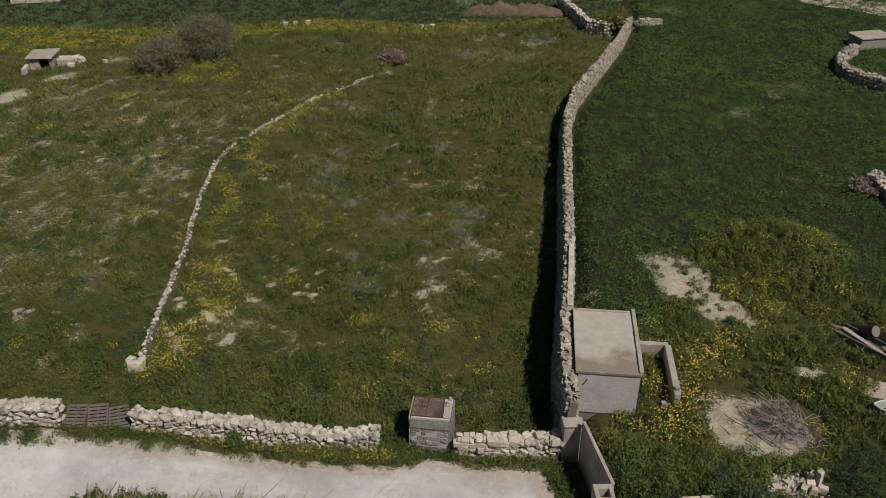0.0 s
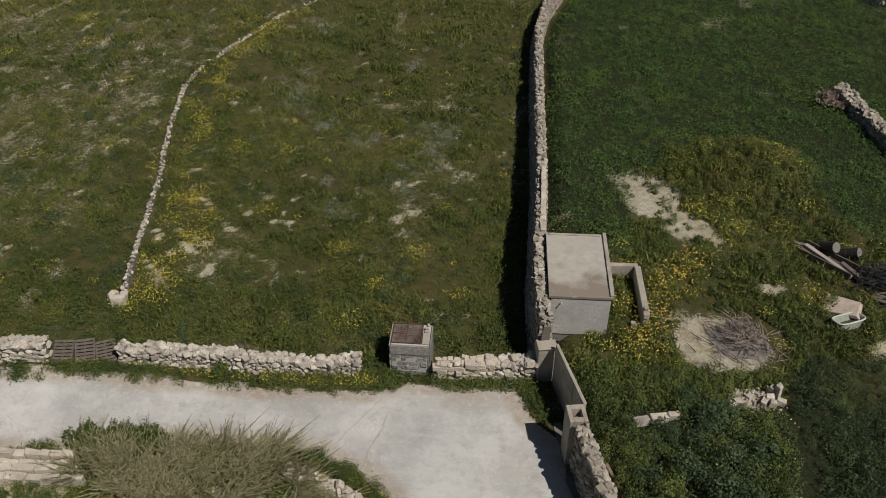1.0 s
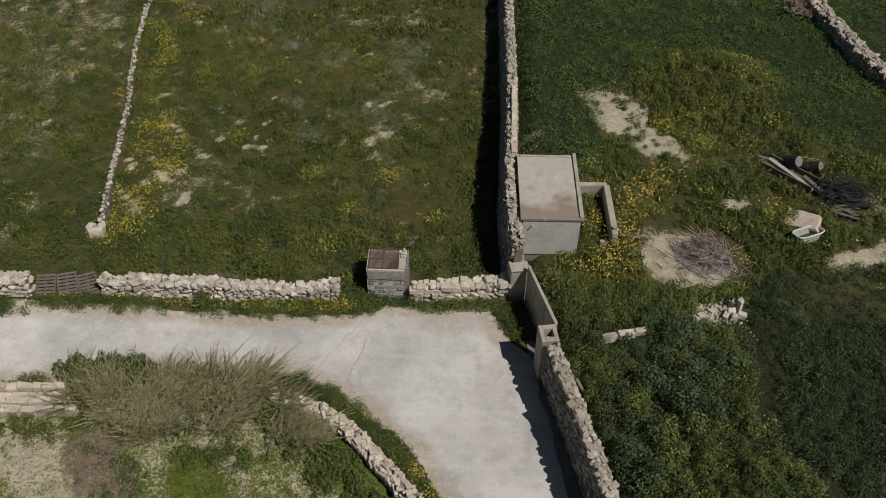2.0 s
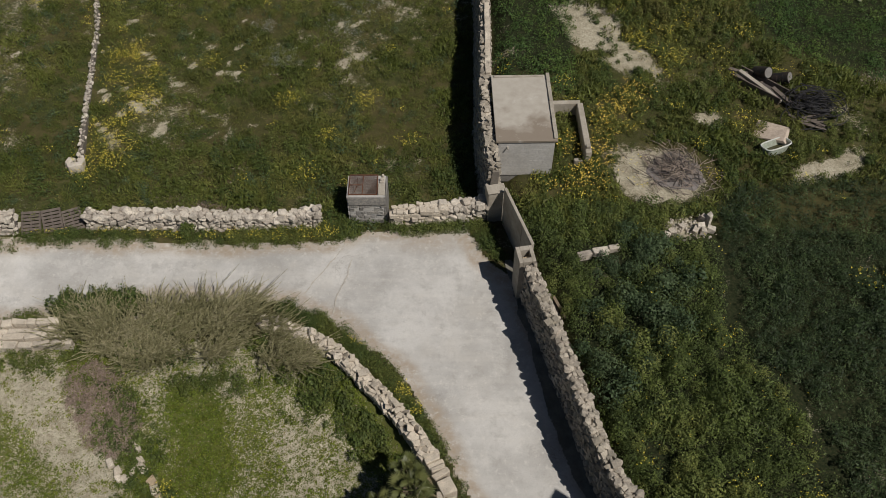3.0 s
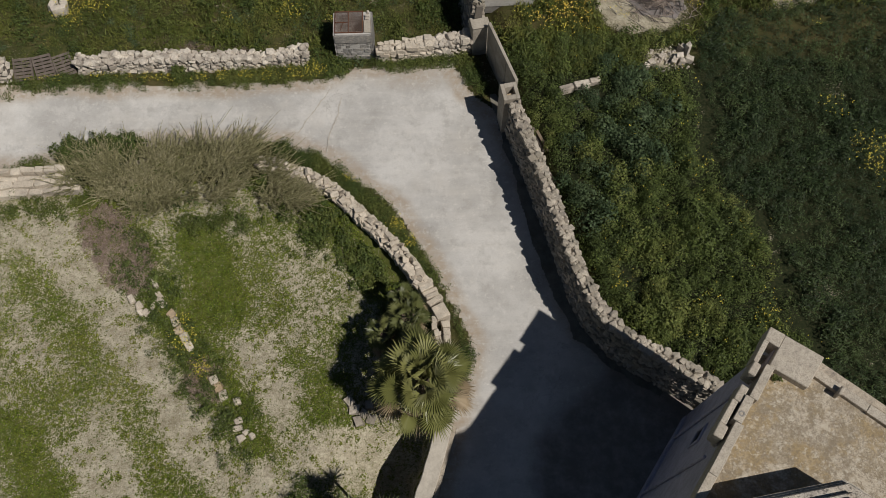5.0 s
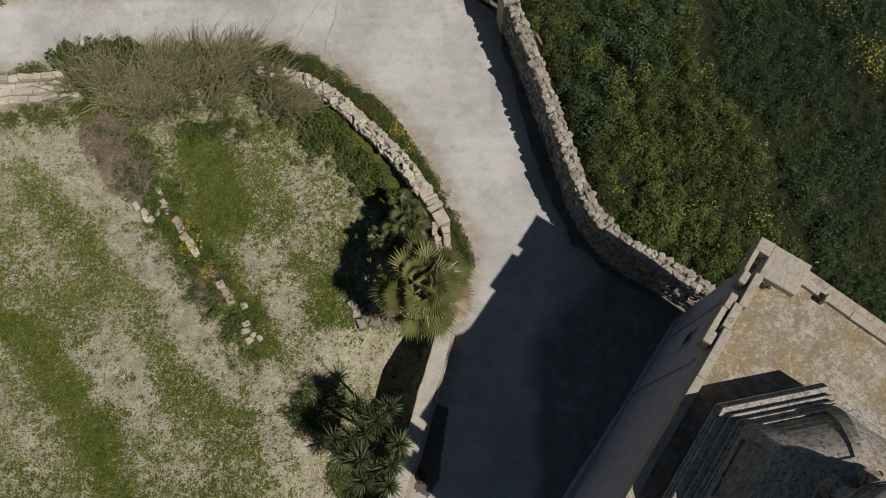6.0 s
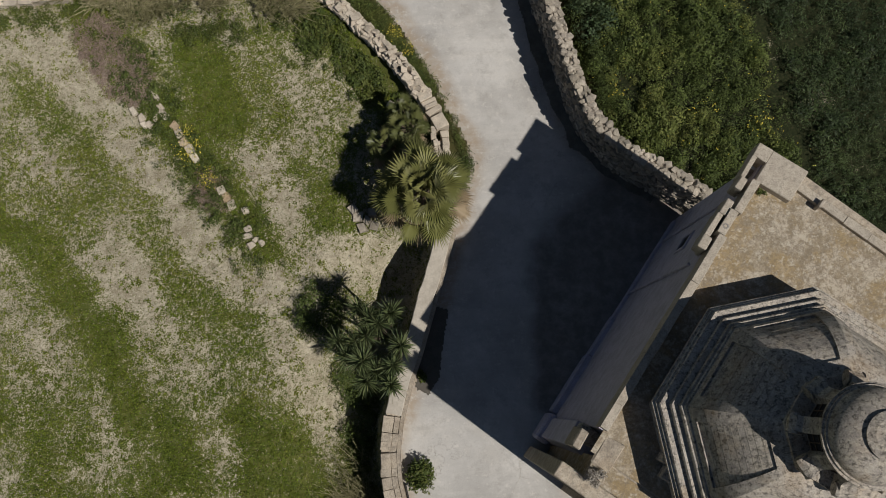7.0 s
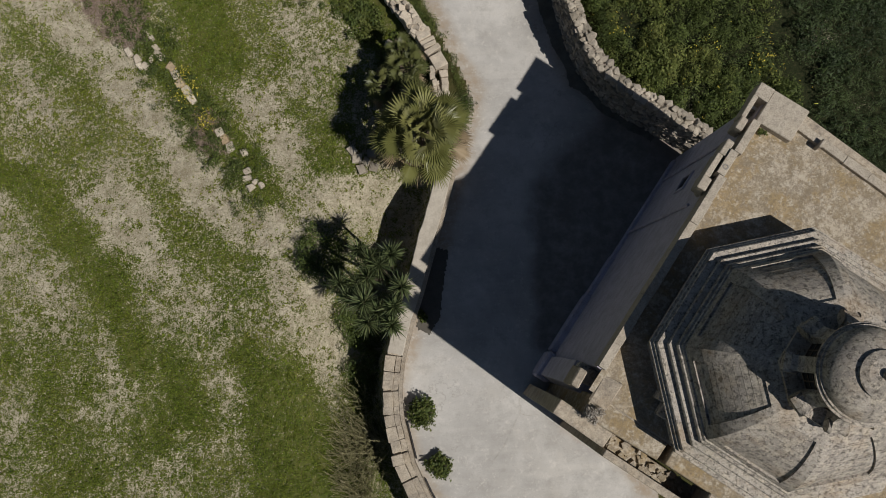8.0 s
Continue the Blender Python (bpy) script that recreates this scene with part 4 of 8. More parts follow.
def build_wall_end():
    """The garden wall's end of squared blocks, splitting into two thin rows with earth between."""
    wall = tagged(new("wall_garden_end"), "end of the garden wall in squared cream limestone blocks", "stone wall", kind="structure")
    rng = random.Random(27)
    rows = (((0.06, 13.8), (0.58, 12.85), 5, 0.62, -0.1), ((0.62, 12.78), (0.86, 12.2), 1, 0.5, -0.02), ((0.5, 12.3), (0.6, 10.9), 5, 0.2, -0.2), ((0.92, 12.1), (1.1, 10.6), 5, 0.3, -0.2), ((0.72, 11.75), (0.88, 10.9), 4, 0.26, -0.34))
    for row, ((x0, y0), (x1, y1), n, wide, top) in enumerate(rows):
        for k in range(n):
            f = (k + 0.5) / n
            length = math.hypot(x1 - x0, y1 - y0) / n - 0.01
            half = wide / 2 * rng.uniform(0.85, 1.1)
            ob = part("block", boxed(-length / 2, length / 2, -half, half, -2.4 if row != 4 else -1.2, top + rng.uniform(-0.07, 0.05), 0.025, None, row * 9 + k, 0.03), RUBBLE_CREAM, wall)
            ob.matrix_local = pose(x0 + (x1 - x0) * f + rng.uniform(-0.04, 0.04), y0 + (y1 - y0) * f, 0, 0, 0, math.degrees(math.atan2(y1 - y0, x1 - x0)) + rng.uniform(-9, 9))


build_wall_end()


def build_west_wall():
    """A broad low wall: flat slabs behind a raised row of white blocks."""
    wall = tagged(new("wall_garden_west"), "broad low wall of pale flat slabs running into the reeds", "stone wall", kind="structure")
    rng = random.Random(28)
    for row, (off, wide, top) in enumerate(((0.98, 0.3, -0.16), (0.68, 0.3, -0.34), (0.36, 0.34, -0.3), (0.03, 0.32, -0.38))):
        at = 0.0
        while at < 8.6:
            n = rng.uniform(0.35, 0.62) if row == 0 else rng.uniform(0.5, 1.0)
            x = -24.0 + at + n / 2
            y = float(np.interp(x, (-24, -18, -15.3), (17.6, 18.42, 18.62))) + off
            lift = rng.uniform(-0.05, 0.03)
            ob = part("block", boxed(-n / 2 + 0.006, n / 2 - 0.006, -wide / 2 + 0.006, wide / 2, -1.5, top + lift, 0.025, None, int(at * 40) + row, 0.055), RUBBLE_CREAM, wall)
            ob.matrix_local = pose(x, y, 0, 0, 0, 6 + rng.uniform(-8, 8))
            at += n


build_west_wall()


# ---- cement-block hut on the corner of the field ----
def block_face(parent, material, length, rows, m, w=0.46, h=0.235, depth=0.05, name="block", seed=0):
    """Courses of blocks laid in bond, each its own piece, on a face from x = 0 to length."""
    sets = {}
    for r in range(rows):
        x = -(w / 2 if r % 2 else 0)
        while x < length - 0.02:
            a, b = max(x, 0), min(x + w, length)
            key = round(b - a, 3), (r * 5 + int(a * 3)) % 4 == 0
            if key[0] > 0.05:
                if key not in sets:
                    # some bed joints have weathered open
                    bm = boxed(0.0008, key[0] - 0.0008, -depth, 0, 0.009 if key[1] else 0.0008, h - 0.0008, 0.0015)
                    me = bpy.data.meshes.new(name)
                    bm.to_mesh(me)
                    bm.free()
                    me.materials.append(material)
                    sets[key] = me
                ob = new(name, sets[key])
                ob.parent = parent
                ob.matrix_local = m @ Matrix.Translation((a, 0.001 * ((r * 7 + int(a * 10)) % 3), r * h))
            x += w


def build_hut():
    z = 0.22
    hut = thing("hut", (3.0, 27.5, z), "grey cement-block hut with a flat stained concrete roof", "hut", 1.5)
    W, D, H = 2.52, 4.3, 2.12
    # darker body, seen in the joints and on the west and north sides
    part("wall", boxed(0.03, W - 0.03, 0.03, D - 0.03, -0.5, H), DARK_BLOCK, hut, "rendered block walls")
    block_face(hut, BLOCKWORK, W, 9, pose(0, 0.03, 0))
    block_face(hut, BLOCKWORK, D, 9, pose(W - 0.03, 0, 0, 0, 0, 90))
    m = Mat("hut_roof_screed", 0.9, 0.2)
    stain = m.ramp(m.math("ADD", m.noise(0.7, 4, 0.5), m.math("MULTIPLY", m.math("SUBTRACT", 29.0, m.node_y()), 0.2)), (0.46, 0.0), (0.62, 0.9))
    c = m.mix(stain, m.ramp(m.noise(2.5, 5), (0.3, (0.36, 0.325, 0.275)), (0.7, (0.43, 0.395, 0.34))), (0.215, 0.175, 0.135))
    c = m.mix(m.ramp(m.noise(1.7, 6, 0.75), (0.58, 0.0), (0.7, 0.6)), c, (0.5, 0.47, 0.42))
    m.color(c).bump(m.noise(30, 3), 0.2, 0.01)
    part("roof", boxed(-0.12, W + 0.12, -0.07, D + 0.07, H, H + 0.13, 0.015), m.m, hut, "flat screeded roof with a brown water stain")
    for k in range(9):
        part("kerb_block", boxed(W - 0.04, W + 0.13, 0.0 + k * 0.487, 0.49 + k * 0.487, H + 0.13, H + 0.21 + 0.012 * (k % 3), 0.012, None, k, 0.008), CONCRETE, hut)
    part("kerb", boxed(0.0, W - 0.16, D - 0.12, D + 0.0, H + 0.13, H + 0.18, 0.01), CONCRETE, hut)
    part("pipe", tube(bmesh.new(), [(0.42, -0.18, H - 0.28), (0.42, 0.05, H - 0.28)], 0.035), CONCRETE, hut, "short drain pipe")
    return hut


def node_y(self):
    n = self.t.nodes.new("ShaderNodeSeparateXYZ")
    self.link(self.pos.outputs["Position"], n.inputs[0])
    return n.outputs[1]


Mat.node_y = node_y
build_hut()


def build_trough():
    t = thing("animal_pen", (5.7, 31.6, 0.2), "low rendered wall of an old animal pen", "pen", 2)
    part("wall", boxed(0.0, 1.5, -0.12, 0.12, -0.3, 0.8, 0.02, None, 3, 0.02), CONCRETE, t)
    part("wall", boxed(1.32, 1.58, -3.5, -0.13, -0.3, 0.85, 0.025, None, 4, 0.02), CONCRETE, t)
    for k, (x, y) in enumerate(((1.45, -3.2), (0.95, -3.4), (1.12, -3.42))):
        part("block", boxed(x - 0.1, x + 0.1, y - 0.09, y + 0.09, 0.86 if x > 1.3 else -0.05, 1.02 if x > 1.3 else 0.3, 0.02, None, k, 0.015), CONCRETE, t)
    return t


build_trough()


RUST_PALE = plain_material("dusty_rusty_wire", (0.17, 0.125, 0.1), 0.9, 0.1, (0.12, 0.06, 0.04), 0.6, 7)


def build_tank():
    z = -0.75
    t = thing("water_tank", (-3.72, 25.4, z), "square block water tank with a rusty mesh lid", "tank", 0.5)
    W, D, H = 1.68, 1.3, 1.72
    for k in (0, 5, 6):
        block_face(t, TANK_BLOCK, W, 1, pose(0, 0, k * 0.245), 0.9 if k > 4 else 0.42, 0.245)
    rng = random.Random(44)
    for k in range(1, 5):
        at = 0.0
        while at < W - 0.02:
            n = min(rng.uniform(0.2, 0.5), W - at)
            back = rng.choice((0.0, 0.0, 0.015, 0.05))
            part("block", boxed(at + 0.002, at + n - 0.002, back, 0.1, k * 0.245 + 0.003, k * 0.245 + 0.242, 0.018, None, k * 20 + int(at * 10), 0.03), rng.choice((TANK_BLOCK, TANK_BLOCK, DARK_BLOCK)), t)
            at += n
    block_face(t, DARK_BLOCK, D, 7, pose(W, 0, 0, 0, 0, 90), 0.5, 0.245)
    block_face(t, BLOCKWORK, D, 7, pose(0, D, 0, 0, 0, -90), 0.5, 0.245)
    bm = bmesh.new()
    for x0, x1, y0, y1 in ((0.03, 0.2, 0.03, D), (W - 0.35, W - 0.03, 0.03, D), (0.2, W - 0.35, 0.03, 0.2), (0.2, W - 0.35, D - 0.2, D)):
        box(bm, x0, x1, y0, y1, -0.4, H)
    part("wall", bm, BLOCKWORK, t)
    part("floor", boxed(0.2, W - 0.35, 0.2, D - 0.2, -0.3, 0.35), DARK_BLOCK, t)
    lid = part("lid_rim", bmesh_rim(0.02, W - 0.36, 0.1, D + 0.02, H + 0.02, 0.04), RUST, t, "rusty angle-iron rim")
    bm = bmesh.new()
    n = 25
    for k in range(1, n):
        x = 0.06 + (W - 0.46) * k / n
        box(bm, x - 0.005, x + 0.005, 0.14, D - 0.02, H + 0.03, H + 0.038)
        y = 0.14 + (D - 0.16) * k / n
        box(bm, 0.06, W - 0.4, y - 0.005, y + 0.005, H + 0.038, H + 0.046)
    part("mesh", bm, RUST_PALE, lid, "rusty wire mesh")
    bm = boxed(0.63, 0.67, 0.14, D - 0.02, H + 0.047, H + 0.07)
    box(bm, 0.06, 0.62, 0.66, 0.7, H + 0.047, H + 0.07)
    part("brace", bm, RUST, lid)
    part("brace", tube(bmesh.new(), [(0.3, 0.25, H + 0.08), (0.42, 0.7, H + 0.085), (0.4, 1.1, H + 0.08)], 0.014), RUST, lid)
    part("slab", boxed(W - 0.34, W - 0.02, 0.1, 0.78, H + 0.002, H + 0.06, 0.012, None, 5, 0.012), CONCRETE, t, "pale concrete slab beside the lid")
    for k in range(4):
        part("stone", boxed(W - 0.28 + 0.03 * k, W - 0.08, 0.8 + 0.12 * k, 0.9 + 0.12 * k, H, H + 0.1 + 0.05 * (k % 2), 0.02, None, k, 0.03), RUBBLE, t)


def bmesh_rim(x0, x1, y0, y1, z, w):
    bm = bmesh.new()
    for a, b, c, d in ((x0, x0 + w, y0, y1), (x1 - w, x1, y0, y1), (x0 + w, x1 - w, y0, y0 + w), (x0 + w, x1 - w, y1 - w, y1)):
        box(bm, a, b, c, d, z, z + w)
    return bm


build_tank()


def build_pallets():
    """Grey pallets leaning in the gateway."""
    for k, (x, y, lean) in enumerate(((-18.15, 23.85, -64), (-17.2, 24.02, -60), (-16.3, 24.15, -66))):
        p = thing("pallet", (x, y, float(height(x, y)) - 0.02), "weathered grey wooden pallet leaning low in the gateway", "pallet", 11 + 3 * k, "pallets in the gateway")
        tilt = pose(0, 0, 0, lean, 0, (-4, 2, 6)[k])
        for r in range(7):
            part("slat", boxed(0, 0.84, -0.012, 0.012, 0.03 + r * 0.155, 0.145 + r * 0.155, 0.004, tilt, r, 0.004), WOOD_GREY, p)
        for x0 in (0.0, 0.38, 0.76):
            part("bearer", boxed(x0, x0 + 0.08, 0.014, 0.1, 0.03, 1.08, 0.004, tilt), WOOD_GREY, p)


build_pallets()


def build_lane_corner():
    pier = thing("corner_pier", (2.55, 25.4, -0.8), "rendered stone pier at the wall corner", "pier", 12)
    part("shaft", boxed(0, 0.75, 0, 0.72, -0.3, 1.95, 0.03, None, 2, 0.025), CONCRETE, pier)
    part("cap", boxed(-0.03, 0.8, -0.03, 0.5, 1.96, 2.06, 0.02, None, 6, 0.02), CONCRETE, pier)
    panel = thing("panel_wall", (3.28, 25.45, -0.8), "thin concrete panel wall with a dark stained face", "wall", -72)
    for k in range(3):
        part("panel", boxed(0.02 + k * 1.1, 1.1 + k * 1.1, -0.07, 0.07, -0.3, 2.35 - 0.01 * k, 0.015, None, k, 0.01), CONCRETE, panel)
    part("coping", boxed(0.0, 3.32, -0.065, 0.065, 2.36, 2.4, 0.01, None, 9, 0.01), CONCRETE, panel)
    part("post", boxed(2.2, 2.45, -0.3, -0.1, -0.3, 0.95, 0.02), CONCRETE, panel)
    hollow = thing("gate_pier", (3.68, 21.15, -0.8), "hollow concrete-block gate pier beside the lane", "pier", 10)
    bm = bmesh.new()
    for x0, x1, y0, y1 in ((0, 0.16, 0, 0.84), (0.54, 0.7, 0, 0.84), (0.16, 0.54, 0.62, 0.84), (0.16, 0.54, 0, 0.22)):
        box(bm, x0, x1, y0, y1, -0.3, 2.6, 0.012)
    part("shaft", bm, CONCRETE, hollow)
    part("core", boxed(0.165, 0.535, 0.225, 0.615, -0.2, 2.1), DARK_BLOCK, hollow)
    part("stone", boxed(0.25, 0.5, 0.28, 0.5, 2.11, 2.3, 0.03, None, 4, 0.04), RUBBLE_OCHRE, hollow)


build_lane_corner()


# ---- curved bench wall of dressed blocks beside the forecourt ----
BENCH = [(0.78, 8.0), (0.2, 6.1), (-0.24, 4.7), (-0.75, 3.1), (-1.1, 2.2), (-1.55, 0.6), (-1.72, -0.6), (-1.68, -1.7), (-1.3, -3.5), (-0.75, -4.8), (0.2, -6.6), (1.2, -8.2)]


def build_bench():
    s, p, d = resample(BENCH, 0.1)
    nrm = np.c_[-d[:, 1], d[:, 0]]

    def strip(name, a0, a1, z0, z1, material, parent, label=""):
        """A solid strip along the line between two offsets to its left."""
        q = [np.c_[p + nrm * a, np.full(len(s), z)] for a, z in ((a0, z0), (a0, z1), (a1, z1), (a1, z0))]
        rings = np.stack(q, 1).reshape(-1, 3)
        i = np.arange(len(s) - 1)[:, None] * 4
        f = np.concatenate([np.c_[i + a, i + b, i + 4 + b, i + 4 + a] for a, b in ((0, 1), (1, 2), (2, 3))] + [[[0, 1, 2, 3]], [[len(s) * 4 - 4 + c for c in (0, 1, 2, 3)]]])
        ob = quick_mesh(name, rings, f, material)
        ob.data.shade_flat()
        ob.parent = parent
        return tagged(ob, label) if label else ob

    wall = tagged(new("wall_bench"), "curved wall of dressed limestone blocks with a gutter", "wall", kind="structure")
    strip("core", -0.24, 0.42, -4.4, -0.42, ASHLAR, wall)
    strip("gutter", 0.36, 0.5, -2.6, -0.33, ASHLAR, wall, "smooth cement channel")
    rng = np.random.default_rng(5)
    cut = int(7.6 / s[-1] * (len(s) - 1)) + 1
    wob = 0.05 * (fbm(s[:cut], s[:cut] * 0, 0.8, 3, 61) - 0.5)
    rows = [np.c_[p[:cut] + nrm[:cut] * (a + wob * k)[:, None], np.full(cut, z)] for a, k, z in ((-0.3, 2.0, -0.7), (-0.29, 2.0, -0.31), (-0.26, 2.0, -0.28), (0.32, 1.0, -0.28), (0.35, 1.0, -0.31), (0.35, 1.0, -0.7))]
    i = np.arange(cut - 1)[:, None] * 6
    faces = np.concatenate([np.c_[i + a, i + a + 1, i + 7 + a, i + 6 + a] for a in range(5)] + [[[(cut - 1) * 6 + a for a in (0, 1, 4, 5)]], [[(cut - 1) * 6 + a for a in (1, 2, 3, 4)]]])
    cap = quick_mesh("cap", np.stack(rows, 1).reshape(-1, 3), faces, CEMENT, None)
    cap.data.shade_flat()
    cap.parent = wall
    tagged(cap, "smooth worn cement capping")
    at = 0.0
    while at < s[-1] - 0.5:
        n = rng.uniform(0.32, 0.7)
        j = int((at + n / 2) / s[-1] * (len(s) - 1))
        turn = math.degrees(math.atan2(d[j][1], d[j][0]))
        for o0, o1, zt in ((-0.3, 0.115, -0.29), (0.125, 0.345, -0.33)) if at > 7.6 else ():
            bm = boxed(-n / 2 + 0.004, n / 2 - 0.004, o0 + (rng.uniform(-0.05, 0.06) if o0 < 0 else 0), o1, -0.62, zt + rng.normal(0, 0.012), 0.02, None, int(at * 50), 0.018)
            ob = part("block", bm, ASHLAR, wall)
            ob.matrix_local = pose(p[j][0], p[j][1], 0, 0, 0, turn)
        for z in (-1.02, -1.42, -1.82, -2.22, -2.62, -3.02):
            bm = boxed(-n / 2 + 0.01, n / 2 - 0.01, -0.29, 0.1, z - 0.02, z + 0.37, 0.02, None, int(at * 50) + 7, 0.02)
            ob = part("block", bm, ASHLAR, wall)
            ob.matrix_local = pose(p[j][0], p[j][1], 0, 0, 0, turn)
        at += n
    for a, b in ((0.6, 0.7), (0.735, 0.86)):
        pts = [(*(p[j] + nrm[j] * 0.56), float(height(p[j][0] + 0.6, p[j][1])) + 0.09) for j in range(int(a * len(s)), int(b * len(s)), 3)]
        pipe = mesh_object("drain_pipe", tube(bmesh.new(), pts, 0.035, 6), BLACK_HOSE)
        tagged(pipe, "dark plastic drain pipe along the wall's gutter", "pipe", "gutter pipes")


build_bench()


def build_kerb_stones():
    """Slabs that edge the garden bed, some laid in line, some fallen."""
    rng = random.Random(4)
    rows = (((-11.4, 14.7), (-11.05, 14.15), 1, 0.2), ((-11.12, 14.02), (-10.62, 13.4), 2, 0.24), ((-10.5, 13.22), (-9.4, 11.45), 5, 0.33), ((-12.15, 13.9), (-11.5, 13.0), 3, 0.27),
            ((-11.45, 13.02), (-10.85, 13.85), 3, 0.22), ((-8.45, 10.35), (-7.8, 9.35), 3, 0.34), ((-7.5, 9.4), (-7.35, 9.15), 1, 0.3), ((-7.3, 8.65), (-7.2, 8.1), 2, 0.36), ((-7.0, 8.15), (-6.65, 7.8), 2, 0.28), ((-7.2, 7.95), (-7.05, 7.7), 1, 0.34))
    for row, ((x0, y0), (x1, y1), n, wide) in enumerate(rows):
        for k in range(n):
            f = (k + 0.5) / n
            x, y = x0 + (x1 - x0) * f + rng.uniform(-0.05, 0.05), y0 + (y1 - y0) * f
            length, half = math.hypot(x1 - x0, y1 - y0) / n * rng.uniform(0.86, 0.98), wide * rng.uniform(0.4, 0.56)
            ochre = row == 2 and k in (0, 2) or row == 5 and k == 1
            ob = mesh_object("kerb_stone", boxed(-length / 2, length / 2, -half, half, -0.3, 0.2, 0.03, None, row * 11 + k, 0.045), RUBBLE_OCHRE if ochre else RUBBLE_CREAM)
            ob.matrix_world = pose(x, y, float(height(x, y)) - 0.02, rng.uniform(-12, 12), rng.uniform(-9, 9), math.degrees(math.atan2(y1 - y0, x1 - x0)) + rng.uniform(-10, 10))
            tagged(ob, "ochre-stained limestone slab edging the garden bed" if ochre else "loose limestone slab set on edge in the garden", "stone", "garden edging")
    for k, (x, y) in enumerate(((-2.75, 8.9), (-2.4, 8.75), (-2.6, 8.45), (-2.1, 8.55), (-2.95, 9.2), (-2.2, 9.1), (-1.25, 13.6), (-1.0, 13.45))):
        me = ROUGH[(k + 3) % len(ROUGH)][0].copy()
        me.materials.append(RUBBLE_GREY)
        ob = new("loose_stone", me)
        ob.matrix_world = pose(x, y, float(height(x, y)) + 0.1, 0, 0, k * 55) @ Matrix.Scale(rng.uniform(0.28, 0.42), 4)
        tagged(ob, "grey field stone lying at the foot of the palm", "stone", "stones under the palm")


build_kerb_stones()


# ---- chapel with an octagonal dome ----
OCT = 1 / math.cos(math.pi / 8)


def lichen_roof():
    m = Mat("lichened_roof", 0.95, 0.1)
    n1, n2, n3 = m.noise(0.55, 6, 0.68), m.noise(2.6, 6, 0.75), m.noise(17, 4, 0.7)
    c = m.ramp(n1, (0.34, (0.358, 0.308, 0.235)), (0.5, (0.274, 0.224, 0.153)), (0.66, (0.381, 0.325, 0.252)))
    c = m.mix(m.ramp(m.noise(1.9, 7, 0.72), (0.485, 0.0), (0.53, 0.75)), c, (0.482, 0.426, 0.342))
    c = m.mix(m.ramp(n2, (0.5, 0.0), (0.56, 0.7)), c, (0.224, 0.185, 0.134))
    c = m.mix(m.ramp(m.noise(6.5, 5, 0.8), (0.51, 0.0), (0.6, 0.4)), c, (0.493, 0.437, 0.353))
    c = m.mix(m.ramp(m.noise(0.9, 6, 0.75), (0.49, 0.0), (0.6, 0.68)), c, (0.3, 0.215, 0.1))
    rim = m.math("ABSOLUTE", m.math("SUBTRACT", m.noise(2.1, 7, 0.72), 0.5))
    c = m.mix(m.ramp(rim, (0.0, 0.75), (0.018, 0.0)), c, (0.17, 0.142, 0.105))
    c = m.mix(m.ramp(m.noise(4.4, 7, 0.8), (0.55, 0.0), (0.58, 0.6)), c, (0.52, 0.475, 0.395))
    c = m.mix(m.ramp(m.noise(12, 5, 0.8), (0.52, 0.0), (0.58, 0.6)), c, (0.190, 0.151, 0.106))
    c = m.mix(m.ramp(n3, (0.3, 0.5), (0.48, 0.0)), c, (0.146, 0.123, 0.095))
    return m.color(c).bump(n3, 0.4, 0.02).m


ROOF = lichen_roof()
CHAPEL_AT, CHAPEL_TURN = (4.5, -0.35, 0.0), 54.3


